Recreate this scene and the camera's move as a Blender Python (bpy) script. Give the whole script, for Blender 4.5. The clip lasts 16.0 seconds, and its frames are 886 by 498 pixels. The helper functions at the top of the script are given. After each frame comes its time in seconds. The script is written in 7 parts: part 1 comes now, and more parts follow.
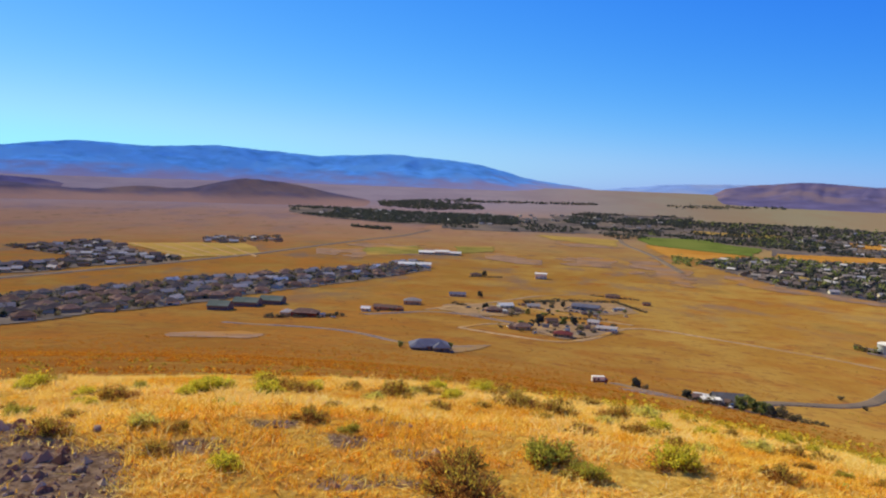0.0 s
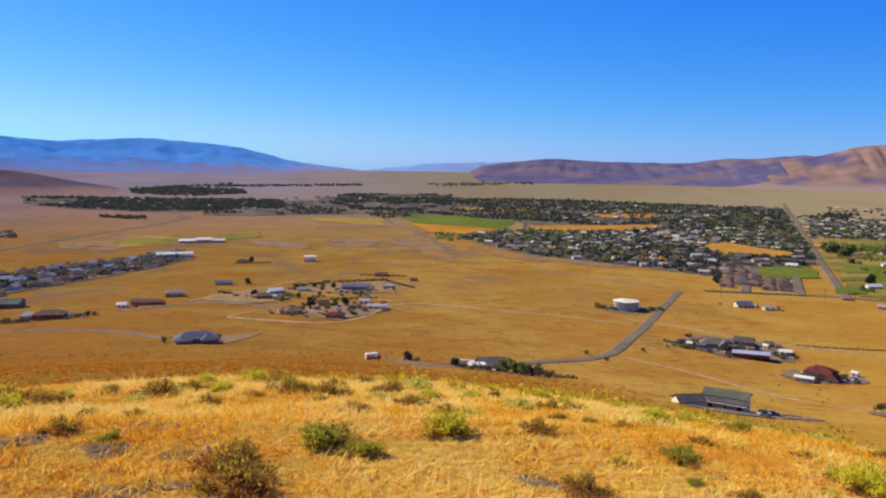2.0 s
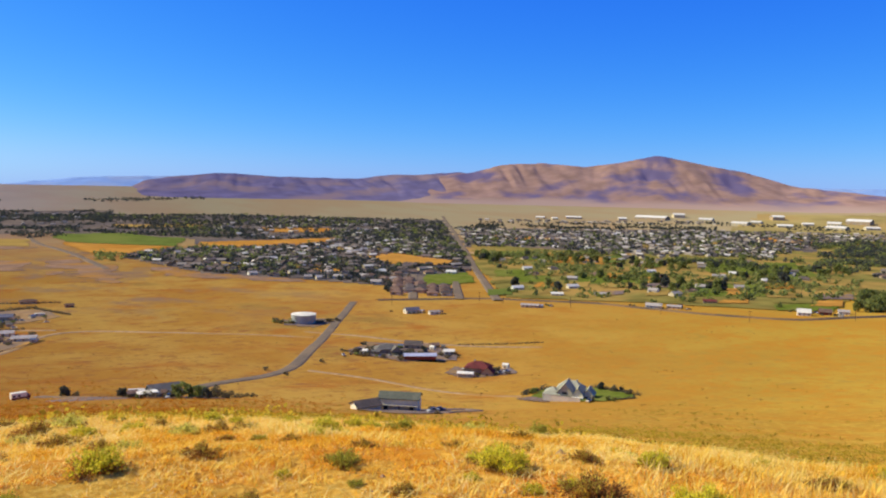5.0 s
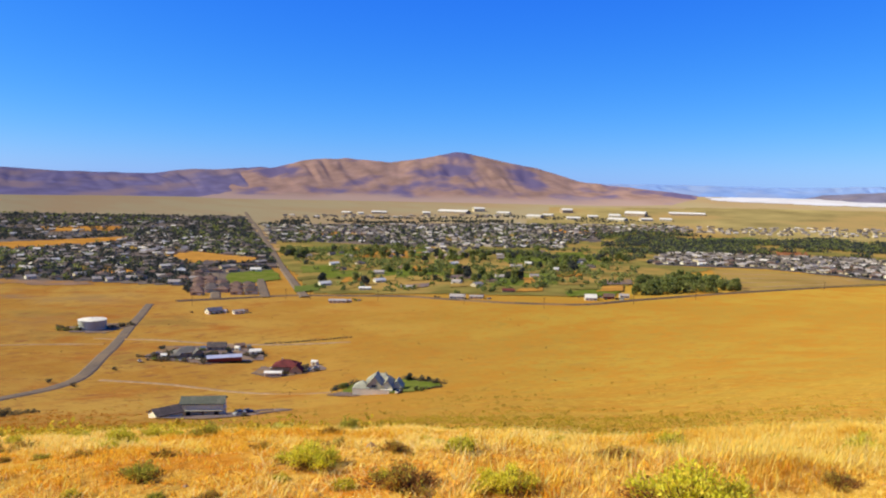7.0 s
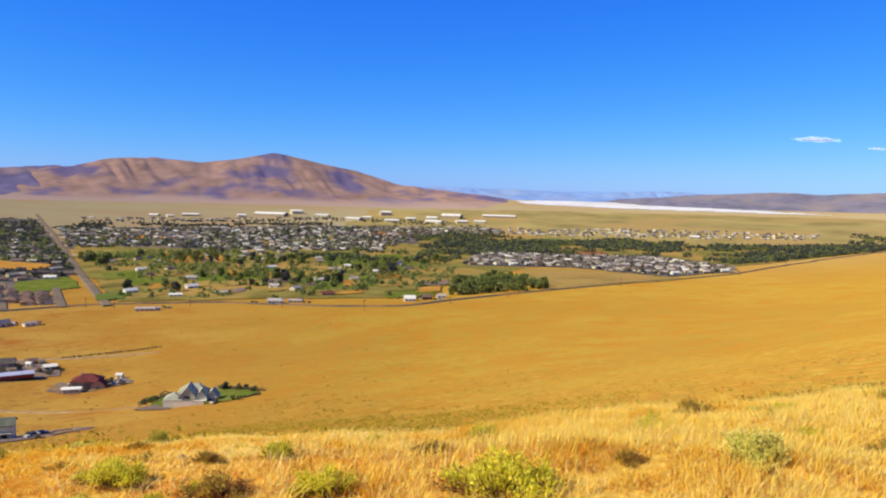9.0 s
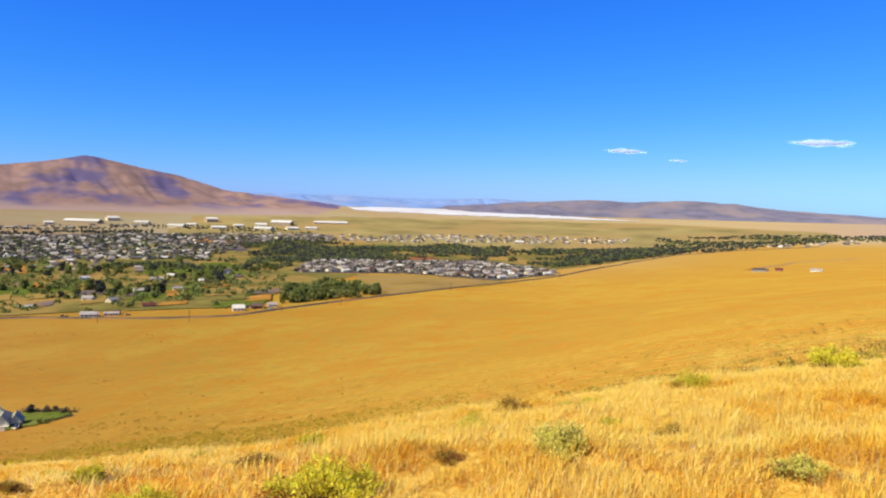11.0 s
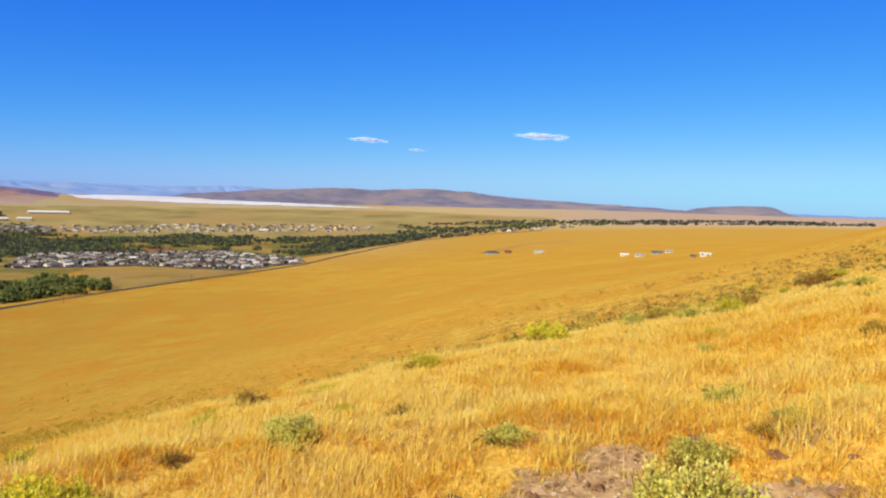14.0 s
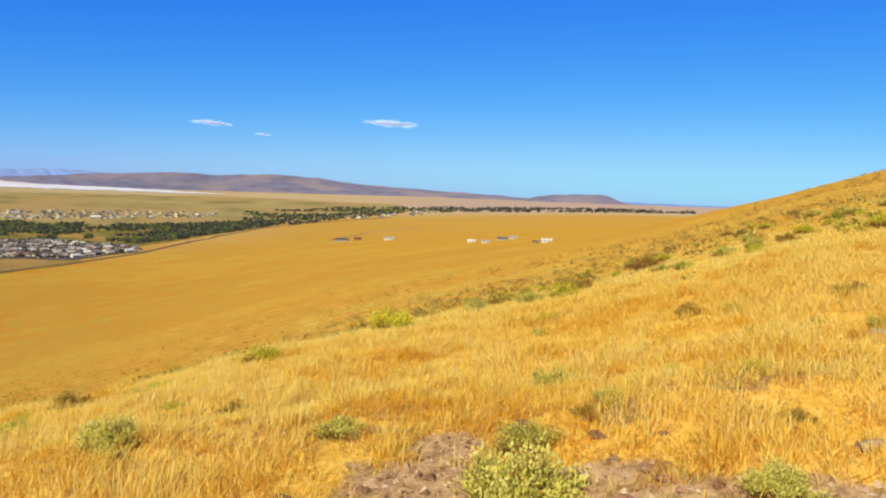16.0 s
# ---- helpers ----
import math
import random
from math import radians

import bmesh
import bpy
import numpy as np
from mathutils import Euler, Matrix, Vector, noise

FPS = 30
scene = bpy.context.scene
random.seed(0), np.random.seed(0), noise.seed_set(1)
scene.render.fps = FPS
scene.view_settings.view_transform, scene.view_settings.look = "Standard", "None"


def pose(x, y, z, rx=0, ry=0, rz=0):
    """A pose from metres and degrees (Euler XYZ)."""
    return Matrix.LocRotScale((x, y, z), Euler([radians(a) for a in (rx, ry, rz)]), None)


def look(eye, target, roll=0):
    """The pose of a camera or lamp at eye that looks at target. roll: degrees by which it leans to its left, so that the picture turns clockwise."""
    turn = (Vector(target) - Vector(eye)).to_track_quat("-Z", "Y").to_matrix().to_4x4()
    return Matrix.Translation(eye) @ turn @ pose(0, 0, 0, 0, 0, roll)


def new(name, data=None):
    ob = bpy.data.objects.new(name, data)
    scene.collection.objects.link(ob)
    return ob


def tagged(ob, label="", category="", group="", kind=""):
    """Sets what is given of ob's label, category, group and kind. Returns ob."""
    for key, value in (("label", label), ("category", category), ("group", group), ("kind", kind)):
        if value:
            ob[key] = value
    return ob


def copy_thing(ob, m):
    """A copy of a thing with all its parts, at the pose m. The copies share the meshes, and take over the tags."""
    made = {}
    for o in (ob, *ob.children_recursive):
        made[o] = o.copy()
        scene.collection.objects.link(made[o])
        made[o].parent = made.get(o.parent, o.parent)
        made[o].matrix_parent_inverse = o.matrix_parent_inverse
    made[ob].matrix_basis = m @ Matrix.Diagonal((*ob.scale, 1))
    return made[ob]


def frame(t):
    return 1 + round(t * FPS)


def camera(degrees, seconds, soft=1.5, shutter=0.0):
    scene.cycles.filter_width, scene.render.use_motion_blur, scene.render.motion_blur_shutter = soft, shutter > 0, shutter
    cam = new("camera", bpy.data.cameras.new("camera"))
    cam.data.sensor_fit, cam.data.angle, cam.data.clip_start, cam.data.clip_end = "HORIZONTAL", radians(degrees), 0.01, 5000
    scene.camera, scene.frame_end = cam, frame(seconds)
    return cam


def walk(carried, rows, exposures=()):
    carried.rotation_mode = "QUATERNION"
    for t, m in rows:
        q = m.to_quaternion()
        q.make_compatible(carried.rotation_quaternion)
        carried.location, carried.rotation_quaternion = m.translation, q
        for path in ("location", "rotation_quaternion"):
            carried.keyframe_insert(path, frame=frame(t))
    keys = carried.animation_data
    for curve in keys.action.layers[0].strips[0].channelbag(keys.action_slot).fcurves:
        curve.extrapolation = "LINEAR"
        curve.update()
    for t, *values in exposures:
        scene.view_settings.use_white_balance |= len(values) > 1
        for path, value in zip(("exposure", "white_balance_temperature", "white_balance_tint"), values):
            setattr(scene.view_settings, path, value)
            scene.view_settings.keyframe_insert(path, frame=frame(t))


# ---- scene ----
cam = camera(60.1, 16.0, soft=2.1)
PATH = [
    (0.0, pose(-0.0025, -0.0050, 1.6000, 84.647, -2.123, 4.154)),
    (0.5, pose(0.0000, 0.0000, 1.6010, 84.367, -1.754, 0.086)),
    (1.0, pose(0.0037, -0.0050, 1.6020, 84.065, -1.428, -4.399)),
    (1.5, pose(0.0075, -0.0075, 1.6030, 83.866, -1.037, -8.652)),
    (2.0, pose(0.0125, -0.0050, 1.6040, 83.719, -0.828, -13.291)),
    (2.5, pose(0.0175, -0.0150, 1.6050, 83.668, -0.833, -17.590)),
    (3.0, pose(0.0300, -0.0450, 1.6108, 83.868, -0.836, -22.027)),
    (3.5, pose(0.0500, -0.0750, 1.6167, 84.252, -0.831, -25.909)),
    (4.0, pose(0.0663, -0.1025, 1.6225, 84.759, -0.961, -29.818)),
    (6.5, pose(0.0938, -0.0912, 1.6175, 85.141, -1.230, -48.066)),
    (7.0, pose(0.0950, -0.0912, 1.6165, 85.152, -1.182, -51.713)),
    (7.5, pose(0.0925, -0.0925, 1.6155, 85.185, -1.189, -55.093)),
    (8.0, pose(0.0887, -0.0963, 1.6145, 85.294, -1.337, -58.614)),
    (8.5, pose(0.0850, -0.1075, 1.6135, 85.450, -1.442, -61.879)),
    (9.0, pose(0.0750, -0.1313, 1.6125, 85.660, -1.621, -65.178)),
    (11.5, pose(-0.0525, -0.2650, 1.6625, 86.539, -1.900, -80.890)),
    (12.0, pose(-0.0650, -0.2850, 1.6683, 86.446, -1.935, -84.125)),
    (12.5, pose(-0.0750, -0.3037, 1.6742, 86.333, -1.833, -87.174)),
    (13.0, pose(-0.0863, -0.3213, 1.6800, 86.276, -1.864, -90.435)),
    (13.5, pose(-0.0938, -0.3438, 1.6858, 86.265, -1.792, -93.455)),
    (14.0, pose(-0.0938, -0.3687, 1.6917, 86.203, -1.824, -96.590)),
    (14.5, pose(-0.0887, -0.3925, 1.6975, 86.095, -1.854, -99.635)),
    (15.0, pose(-0.0788, -0.4225, 1.7033, 85.961, -2.006, -102.780)),
    (15.5, pose(-0.0638, -0.4550, 1.7092, 85.798, -2.059, -105.355)),
    (16.0, pose(-0.0475, -0.4850, 1.7150, 85.620, -2.303, -107.783)),
]
walk(cam, PATH, [(0.0, -0.05), (1.5, -0.03), (3.0, 0.03), (6.5, 0.07), (8.0, 0.09), (9.0, 0.08), (11.5, 0.13), (12.5, 0.05), (13.5, -0.05), (14.5, -0.07), (16.0, -0.10)])

# ---- sky and sun ----
SUN_AZ, SUN_EL = -45.0, 38.0          # heading clockwise from +y, height
world = bpy.data.worlds.new("sky")
scene.world = world
world.use_nodes = True
wn, wl = world.node_tree.nodes, world.node_tree.links
sky = wn.new("ShaderNodeTexSky")
sky.sky_type = 'NISHITA'
sky.sun_disc = False
sky.sun_elevation = radians(SUN_EL)
sky.sun_rotation = radians(SUN_AZ)
sky.altitude = 1300
sky.air_density, sky.dust_density, sky.ozone_density = 1.0, 0.5, 3.0
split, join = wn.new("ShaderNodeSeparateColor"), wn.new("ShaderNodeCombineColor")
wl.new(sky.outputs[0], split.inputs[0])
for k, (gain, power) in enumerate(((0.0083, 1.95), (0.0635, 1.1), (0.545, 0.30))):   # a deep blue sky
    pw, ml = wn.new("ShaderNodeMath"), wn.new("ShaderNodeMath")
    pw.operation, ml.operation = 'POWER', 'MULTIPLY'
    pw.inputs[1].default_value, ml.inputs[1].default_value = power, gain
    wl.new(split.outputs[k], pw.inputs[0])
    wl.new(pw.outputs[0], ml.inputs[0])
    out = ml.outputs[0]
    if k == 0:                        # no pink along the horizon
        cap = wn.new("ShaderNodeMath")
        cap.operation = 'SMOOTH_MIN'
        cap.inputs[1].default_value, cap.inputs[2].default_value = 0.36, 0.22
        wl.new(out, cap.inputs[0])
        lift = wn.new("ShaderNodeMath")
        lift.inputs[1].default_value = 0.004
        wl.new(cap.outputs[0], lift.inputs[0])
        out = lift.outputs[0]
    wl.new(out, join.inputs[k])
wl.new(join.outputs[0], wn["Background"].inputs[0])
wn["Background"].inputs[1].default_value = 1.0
sun_data = bpy.data.lights.new("sun", 'SUN')
sun_data.energy, sun_data.angle, sun_data.color = 5.4, radians(0.53), (1.0, 0.95, 0.87)
sun = new("sun", sun_data)
_a, _e = radians(SUN_AZ), radians(SUN_EL)
_d = Vector((math.sin(_a) * math.cos(_e), math.cos(_a) * math.cos(_e), math.sin(_e)))
sun.matrix_world = look(_d * 900, (0, 0, 0))
scene.view_settings.exposure = 0.0

# ---- the lie of the land ----
EYE = 1.6
R_KNOTS = np.log([5, 10, 40, 160, 350, 700, 1300, 1800])
AZ_KNOTS = np.array([-90, -45, 0, 40, 65, 85, 100, 113, 122, 130, 140, 200])
# fall of the land below eye level, per metre, by heading (rows) and distance
FALL = np.array([
    [.25, .12, .00, -.05, -.05, .00, .05, .06],
    [.32, .25, .25, .215, .205, .163, .100, .075],
    [.335, .28, .287, .268, .25, .165, .100, .075],
    [.36, .328, .34, .318, .297, .172, .100, .075],
    [.36, .33, .335, .30, .255, .160, .100, .075],
    [.31, .268, .27, .225, .195, .140, .097, .073],
    [.30, .205, .20, .15, .12, .100, .075, .062],
    [.29, .155, .135, .10, .08, .064, .052, .045],
    [.27, .12, .095, .055, .045, .040, .036, .034],
    [.22, .075, .03, .005, -.004, .010, .030, .030],
    [.17, .035, -.02, -.06, -.055, -.02, .020, .028],
    [.20, .05, -.10, -.20, -.20, -.12, .000, .02]])


def _lattice():
    az = np.arange(-180, 181, 1.0)
    lr = np.linspace(math.log(5), math.log(1800), 240)
    wrap = np.concatenate([AZ_KNOTS - 360, AZ_KNOTS, AZ_KNOTS + 360])
    cols = np.stack([np.interp(az, wrap, np.tile(FALL[:, k], 3)) for k in range(8)], 1)
    rows = np.stack([np.interp(lr, R_KNOTS, c) for c in cols])
    k = np.exp(-0.5 * (np.arange(-12, 13) / 3.5) ** 2)
    k /= k.sum()
    pad = np.concatenate([rows[-13:-1], rows, rows[1:13]])
    rows = np.stack([np.convolve(pad[:, j], k, "valid") for j in range(rows.shape[1])], 1)
    k = np.exp(-0.5 * (np.arange(-14, 15) / 6.0) ** 2)
    k /= k.sum()
    pad = np.concatenate([np.repeat(rows[:, :1], 14, 1), rows, np.repeat(rows[:, -1:], 14, 1)], 1)
    return np.stack([np.convolve(q, k, "valid") for q in pad])


LATTICE = _lattice()


def _hash(ix, iy, seed):
    h = (ix.astype(np.int64) * 374761393 + iy.astype(np.int64) * 668265263 + seed * 974711) & 0x7fffffff
    h = ((h ^ (h >> 13)) * 1274126177) & 0x7fffffff
    return ((h ^ (h >> 16)) & 0xffff) / 65535.0


def vnoise(x, y, seed=0):
    """Smooth value noise, -1 to 1."""
    x, y = np.asarray(x, float), np.asarray(y, float)
    ix, iy = np.floor(x), np.floor(y)
    fx, fy = x - ix, y - iy
    fx, fy = fx * fx * (3 - 2 * fx), fy * fy * (3 - 2 * fy)
    a, b = _hash(ix, iy, seed), _hash(ix + 1, iy, seed)
    c, d = _hash(ix, iy + 1, seed), _hash(ix + 1, iy + 1, seed)
    return 2 * ((a * (1 - fx) + b * fx) * (1 - fy) + (c * (1 - fx) + d * fx) * fy) - 1


def fbm(x, y, seed=0, octaves=4):
    s, amp = 0.0, 0.5
    for k in range(octaves):
        s = s + amp * vnoise(x * 2 ** k + 17.3 * k, y * 2 ** k - 9.1 * k, seed + k)
        amp *= 0.5
    return s


def fall(az, r):
    """Fall below eye level per metre at heading az (degrees) and distance r."""
    az = (np.asarray(az, float) + 180) % 360
    rr = np.clip(r, 5, 1800)
    j = (np.log(rr) - math.log(5)) / (math.log(1800) - math.log(5)) * 239
    i0, j0 = np.clip(np.floor(az).astype(int), 0, 359), np.clip(np.floor(j).astype(int), 0, 238)
    u, v = az - i0, j - j0
    t = (LATTICE[i0, j0] * (1 - u) * (1 - v) + LATTICE[i0 + 1, j0] * u * (1 - v)
         + LATTICE[i0, j0 + 1] * (1 - u) * v + LATTICE[i0 + 1, j0 + 1] * u * v)
    far = np.clip(1 - (np.asarray(r, float) - 1800) / 3200, 0, 1)
    return np.where(np.asarray(r) > 3600, np.maximum(t * far ** 1.78, .009), t * far ** 1.78)


def ground_z(x, y):
    """Height of the land."""
    x, y = np.asarray(x, float), np.asarray(y, float)
    r = np.hypot(x, y)
    az = np.degrees(np.arctan2(x, y))
    z = EYE - fall(az, r) * np.maximum(r, 5)
    z = np.where(r < 5, z * (r / 5) ** 2, z)
    z = z + 0.10 * fbm(x / 1.6, y / 1.6, 3, 3) * np.clip((r - 1) / 4, 0, 1) * np.clip((400 - r) / 300, 0, 1)
    z = z + 0.012 * fbm(x / 90, y / 90, 8, 2) * np.clip((r - 60), 0, 250) * np.clip((900 - r) / 500, 0, 1)
    return z


def at(az, r):
    """Plan position from heading in degrees and distance in metres."""
    a = radians(az)
    return r * math.sin(a), r * math.cos(a)


def stony(x, y):
    """How bare the ground is, 0 to 1, in the near patches of broken rock."""
    s = np.zeros(np.shape(x))
    for az, r, ra, rb, *most in ((130, 3.65, .8, .30), (137, 3.7, .8, .28), (125.5, 4.05, .45, .18), (113, 4.0, .45, .34), (115, 4.5, .22, .26), (143, 3.7, .8, .36), (121, 3.3, .9, .3), (-32, 4.3, .42, .6), (-34, 5.3, .4, .5), (-11, 3.55, .6, .15),
                          (31, 3.75, .4, .14), (-25, 6.8, .35, .2), (-21.5, 4.5, 0.19, 0.11, .7), (-16.2, 4.8, 0.17, 0.11, .7), (-10.8, 3.9, 0.19, 0.10, .7), (-20.5, 5.8, 0.25, 0.14, .7), (-7.4, 3.9, 0.15, 0.10, .7), (-5.7, 4.4, 0.15, 0.10, .7), (-7.9, 5.0, 0.17, 0.10, .7), (-10.5, 4.5, 0.15, 0.10, .7),
                          (21, 4.0, 0.15, 0.10, .7), (109.4, 4.3, 0.15, 0.10, .7), (110.4, 4.8, 0.14, 0.10, .7), (125.4, 6.9, 0.25, 0.15, .7), (126.9, 4.8, 0.12, 0.20, .7), (134.3, 5.0, 0.19, 0.11, .7), (137.9, 5.2, 0.19, 0.14, .7)):
        px, py = at(az, r)
        a = radians(az)
        u, v = (x - px) * math.cos(a) - (y - py) * math.sin(a), (x - px) * math.sin(a) + (y - py) * math.cos(a)
        s = np.maximum(s, np.clip(1.5 - (u / ra) ** 2 - (v / rb) ** 2 + .5 * fbm(x * 2.2, y * 2.2, 12, 3), 0, most[0] if most else 1))
    return s


def on_ground(az, r, lift=0.0):
    x, y = at(az, r)
    return x, y, float(ground_z(x, y)) + lift


def seen(az, el, r0=3.0):
    """Distance at which the land lies el degrees from eye level on heading az."""
    r = np.exp(np.linspace(math.log(r0), math.log(4700), 1600))
    a = radians(az)
    ang = np.degrees(np.arctan2(ground_z(r * math.sin(a), r * math.cos(a)) - EYE, r))
    k = np.nonzero(ang >= el)[0]
    return float(r[k[0]]) if len(k) else 4700.0

# ---- materials ----
DRY, EARTH, BUILT = (1.0, 0.91, 0.62), (1.0, 0.90, 0.54), (1.0, 0.91, 0.60)     # the cast of dry land, of tracks and yards, of built things
CAST = DRY


def warm(c):
    return tuple(a * b for a, b in zip(c, CAST))


def mat(name, base, rough=0.9, metal=0.0, var=0.25, scale=3.0, spot=None, spot_scale=0.6, bump=0.0, object_random=0.0, coords="Object"):
    """A surface with grain at a fine and a coarse scale; spot is a second colour in patches."""
    base, spot = warm(base), spot and warm(spot)
    m = bpy.data.materials.new(name)
    m.use_nodes = True
    n, l = m.node_tree.nodes, m.node_tree.links
    p = n["Principled BSDF"]
    p.inputs["Roughness"].default_value, p.inputs["Metallic"].default_value = rough, metal
    p.inputs["Specular IOR Level"].default_value = 0.3 if rough < .8 else 0.0
    tc = n.new("ShaderNodeTexCoord")
    fine, big = n.new("ShaderNodeTexNoise"), n.new("ShaderNodeTexNoise")
    fine.inputs["Scale"].default_value, big.inputs["Scale"].default_value = scale, spot_scale
    fine.inputs["Detail"].default_value, big.inputs["Detail"].default_value = 6, 5
    l.new(tc.outputs[coords], fine.inputs["Vector"])
    l.new(tc.outputs[coords], big.inputs["Vector"])
    ramp = n.new("ShaderNodeValToRGB")
    ramp.color_ramp.elements[0].position, ramp.color_ramp.elements[1].position = 0.3, 0.7
    lo, hi = [c * (1 - var) for c in base], [min(1, c * (1 + var)) for c in base]
    ramp.color_ramp.elements[0].color, ramp.color_ramp.elements[1].color = (*lo, 1), (*hi, 1)
    l.new(fine.outputs["Fac"], ramp.inputs["Fac"])
    out = ramp.outputs[0]
    if spot:
        r2, mx = n.new("ShaderNodeValToRGB"), n.new("ShaderNodeMixRGB")
        r2.color_ramp.elements[0].position, r2.color_ramp.elements[1].position = 0.48, 0.62
        l.new(big.outputs["Fac"], r2.inputs["Fac"])
        l.new(r2.outputs[0], mx.inputs["Fac"])
        l.new(out, mx.inputs[1])
        mx.inputs[2].default_value = (*spot, 1)
        out = mx.outputs[0]
    if object_random:
        info, hs = n.new("ShaderNodeObjectInfo"), n.new("ShaderNodeHueSaturation")
        mr = n.new("ShaderNodeMapRange")
        mr.inputs[3].default_value, mr.inputs[4].default_value = 1 - object_random, 1 + object_random
        l.new(info.outputs["Random"], mr.inputs[0])
        l.new(mr.outputs[0], hs.inputs["Value"])
        l.new(out, hs.inputs["Color"])
        out = hs.outputs[0]
    l.new(out, p.inputs["Base Color"])
    if bump:
        b = n.new("ShaderNodeBump")
        b.inputs["Strength"].default_value = bump
        l.new(fine.outputs["Fac"], b.inputs["Height"])
        l.new(b.outputs[0], p.inputs["Normal"])
    return m


def island_mat(name, cols, rough=0.9, translucent=0.0):
    """Colours picked per loose piece of the mesh."""
    m = bpy.data.materials.new(name)
    m.use_nodes = True
    n, l = m.node_tree.nodes, m.node_tree.links
    p = n["Principled BSDF"]
    p.inputs["Roughness"].default_value = rough
    p.inputs["Specular IOR Level"].default_value = 0.0
    g, ramp = n.new("ShaderNodeNewGeometry"), n.new("ShaderNodeValToRGB")
    while len(ramp.color_ramp.elements) < len(cols):
        ramp.color_ramp.elements.new(0.5)
    for k, c in enumerate(warm(c) for c in cols):
        ramp.color_ramp.elements[k].position = k / (len(cols) - 1)
        ramp.color_ramp.elements[k].color = (*c, 1)
    l.new(g.outputs["Random Per Island"], ramp.inputs["Fac"])
    l.new(ramp.outputs[0], p.inputs["Base Color"])
    if translucent:
        t, mx = n.new("ShaderNodeBsdfTranslucent"), n.new("ShaderNodeMixShader")
        mx.inputs[0].default_value = translucent
        l.new(ramp.outputs[0], t.inputs[0])
        l.new(p.outputs[0], mx.inputs[1])
        l.new(t.outputs[0], mx.inputs[2])
        l.new(mx.outputs[0], n["Material Output"].inputs[0])
    return m


def land_mat():
    """Dry grass land: golden and rust grass in drifts, greenish and stony patches, dry plain far out paled with painted
    haze.
    """
    m = bpy.data.materials.new("dry_grassland")
    m.use_nodes = True
    n, l = m.node_tree.nodes, m.node_tree.links
    p = n["Principled BSDF"]
    p.inputs["Roughness"].default_value = 0.95
    p.inputs["Specular IOR Level"].default_value = 0.0
    p.inputs["Diffuse Roughness"].default_value = 0.7
    tc = n.new("ShaderNodeTexCoord")

    def nz(scale, detail=6, stretch=None):
        t = n.new("ShaderNodeTexNoise")
        t.inputs["Scale"].default_value, t.inputs["Detail"].default_value = scale, detail
        t.inputs["Roughness"].default_value = 0.65
        if stretch:
            mp = n.new("ShaderNodeMapping")
            mp.inputs["Scale"].default_value = stretch
            l.new(tc.outputs["Object"], mp.inputs["Vector"])
            l.new(mp.outputs[0], t.inputs["Vector"])
        else:
            l.new(tc.outputs["Object"], t.inputs["Vector"])
        return t.outputs["Fac"]

    def step(src, a, b):
        r = n.new("ShaderNodeMapRange")
        r.interpolation_type = 'SMOOTHSTEP'
        r.inputs[1].default_value, r.inputs[2].default_value = a, b
        l.new(src, r.inputs[0])
        return r.outputs[0]

    def mix(f, a, b):
        x = n.new("ShaderNodeMixRGB")
        l.new(f, x.inputs[0])
        for k, c in ((1, a), (2, b)):
            if isinstance(c, tuple):
                x.inputs[k].default_value = (*c, 1)
            else:
                l.new(c, x.inputs[k])
        return x.outputs[0]

    def mul(a, b):
        x = n.new("ShaderNodeMath")
        x.operation = 'MULTIPLY'
        l.new(a, x.inputs[0])
        l.new(b, x.inputs[1])
        return x.outputs[0]

    sep, ln = n.new("ShaderNodeSeparateXYZ"), n.new("ShaderNodeVectorMath")
    ln.operation = 'LENGTH'
    l.new(tc.outputs["Object"], ln.inputs[0])
    dist = ln.outputs["Value"]
    l.new(tc.outputs["Object"], sep.inputs[0])
    turn = n.new("ShaderNodeMath")
    turn.operation = 'ARCTAN2'
    l.new(sep.outputs["X"], turn.inputs[0])
    l.new(sep.outputs["Y"], turn.inputs[1])
    head = turn.outputs[0]
    round_back = step(head, 3.1, 2.3)
    west = mix(step(nz(0.009), .42, .58), GOLD_A, GOLD_B)
    west = mix(step(nz(0.022, 7), .46, .74), west, RUST)
    west = mix(step(nz(0.0045, 7), .56, .66), west, OLIVE)
    west = mix(mul(step(head, .10, -.30), step(nz(0.016, 7), .34, .66)), west, WEST_WARM)
    scrub = mul(mul(step(nz(0.075, 7, (1, 1.6, 1)), .53, .66), step(dist, 1500, 500)), step(head, 1.05, .55))
    west = mix(scrub, west, BROWN)
    near_slope = mul(mul(step(dist, 600, 150), step(head, .50, .05)), step(nz(0.035, 8), .30, .54))
    west = mix(near_slope, west, SLOPE)
    west = mix(mul(mul(step(dist, 600, 800), step(dist, 1750, 1200)), mul(step(head, .62, .3), step(nz(0.012, 9, (1, .55, 1)), .49, .66))), west, STONY)
    east = mix(step(nz(0.006), .40, .62), EAST_A, EAST_B)
    east = mix(step(nz(0.030, 8), .40, .68), east, EAST_C)
    east = mix(step(nz(0.05, 7), .56, .74), east, EAST_D)
    east = mix(step(nz(0.12, 9), .50, .66), east, EAST_E)
    side = mul(step(head, .48, 1.12), round_back)
    shoulder = step(dist, 260, 110)
    east = mix(mul(shoulder, step(nz(0.16, 8), .47, .62)), east, SHOULDER_A)
    east = mix(mul(shoulder, step(nz(0.34, 7), .54, .68)), east, SHOULDER_B)
    gold = mix(side, west, east)
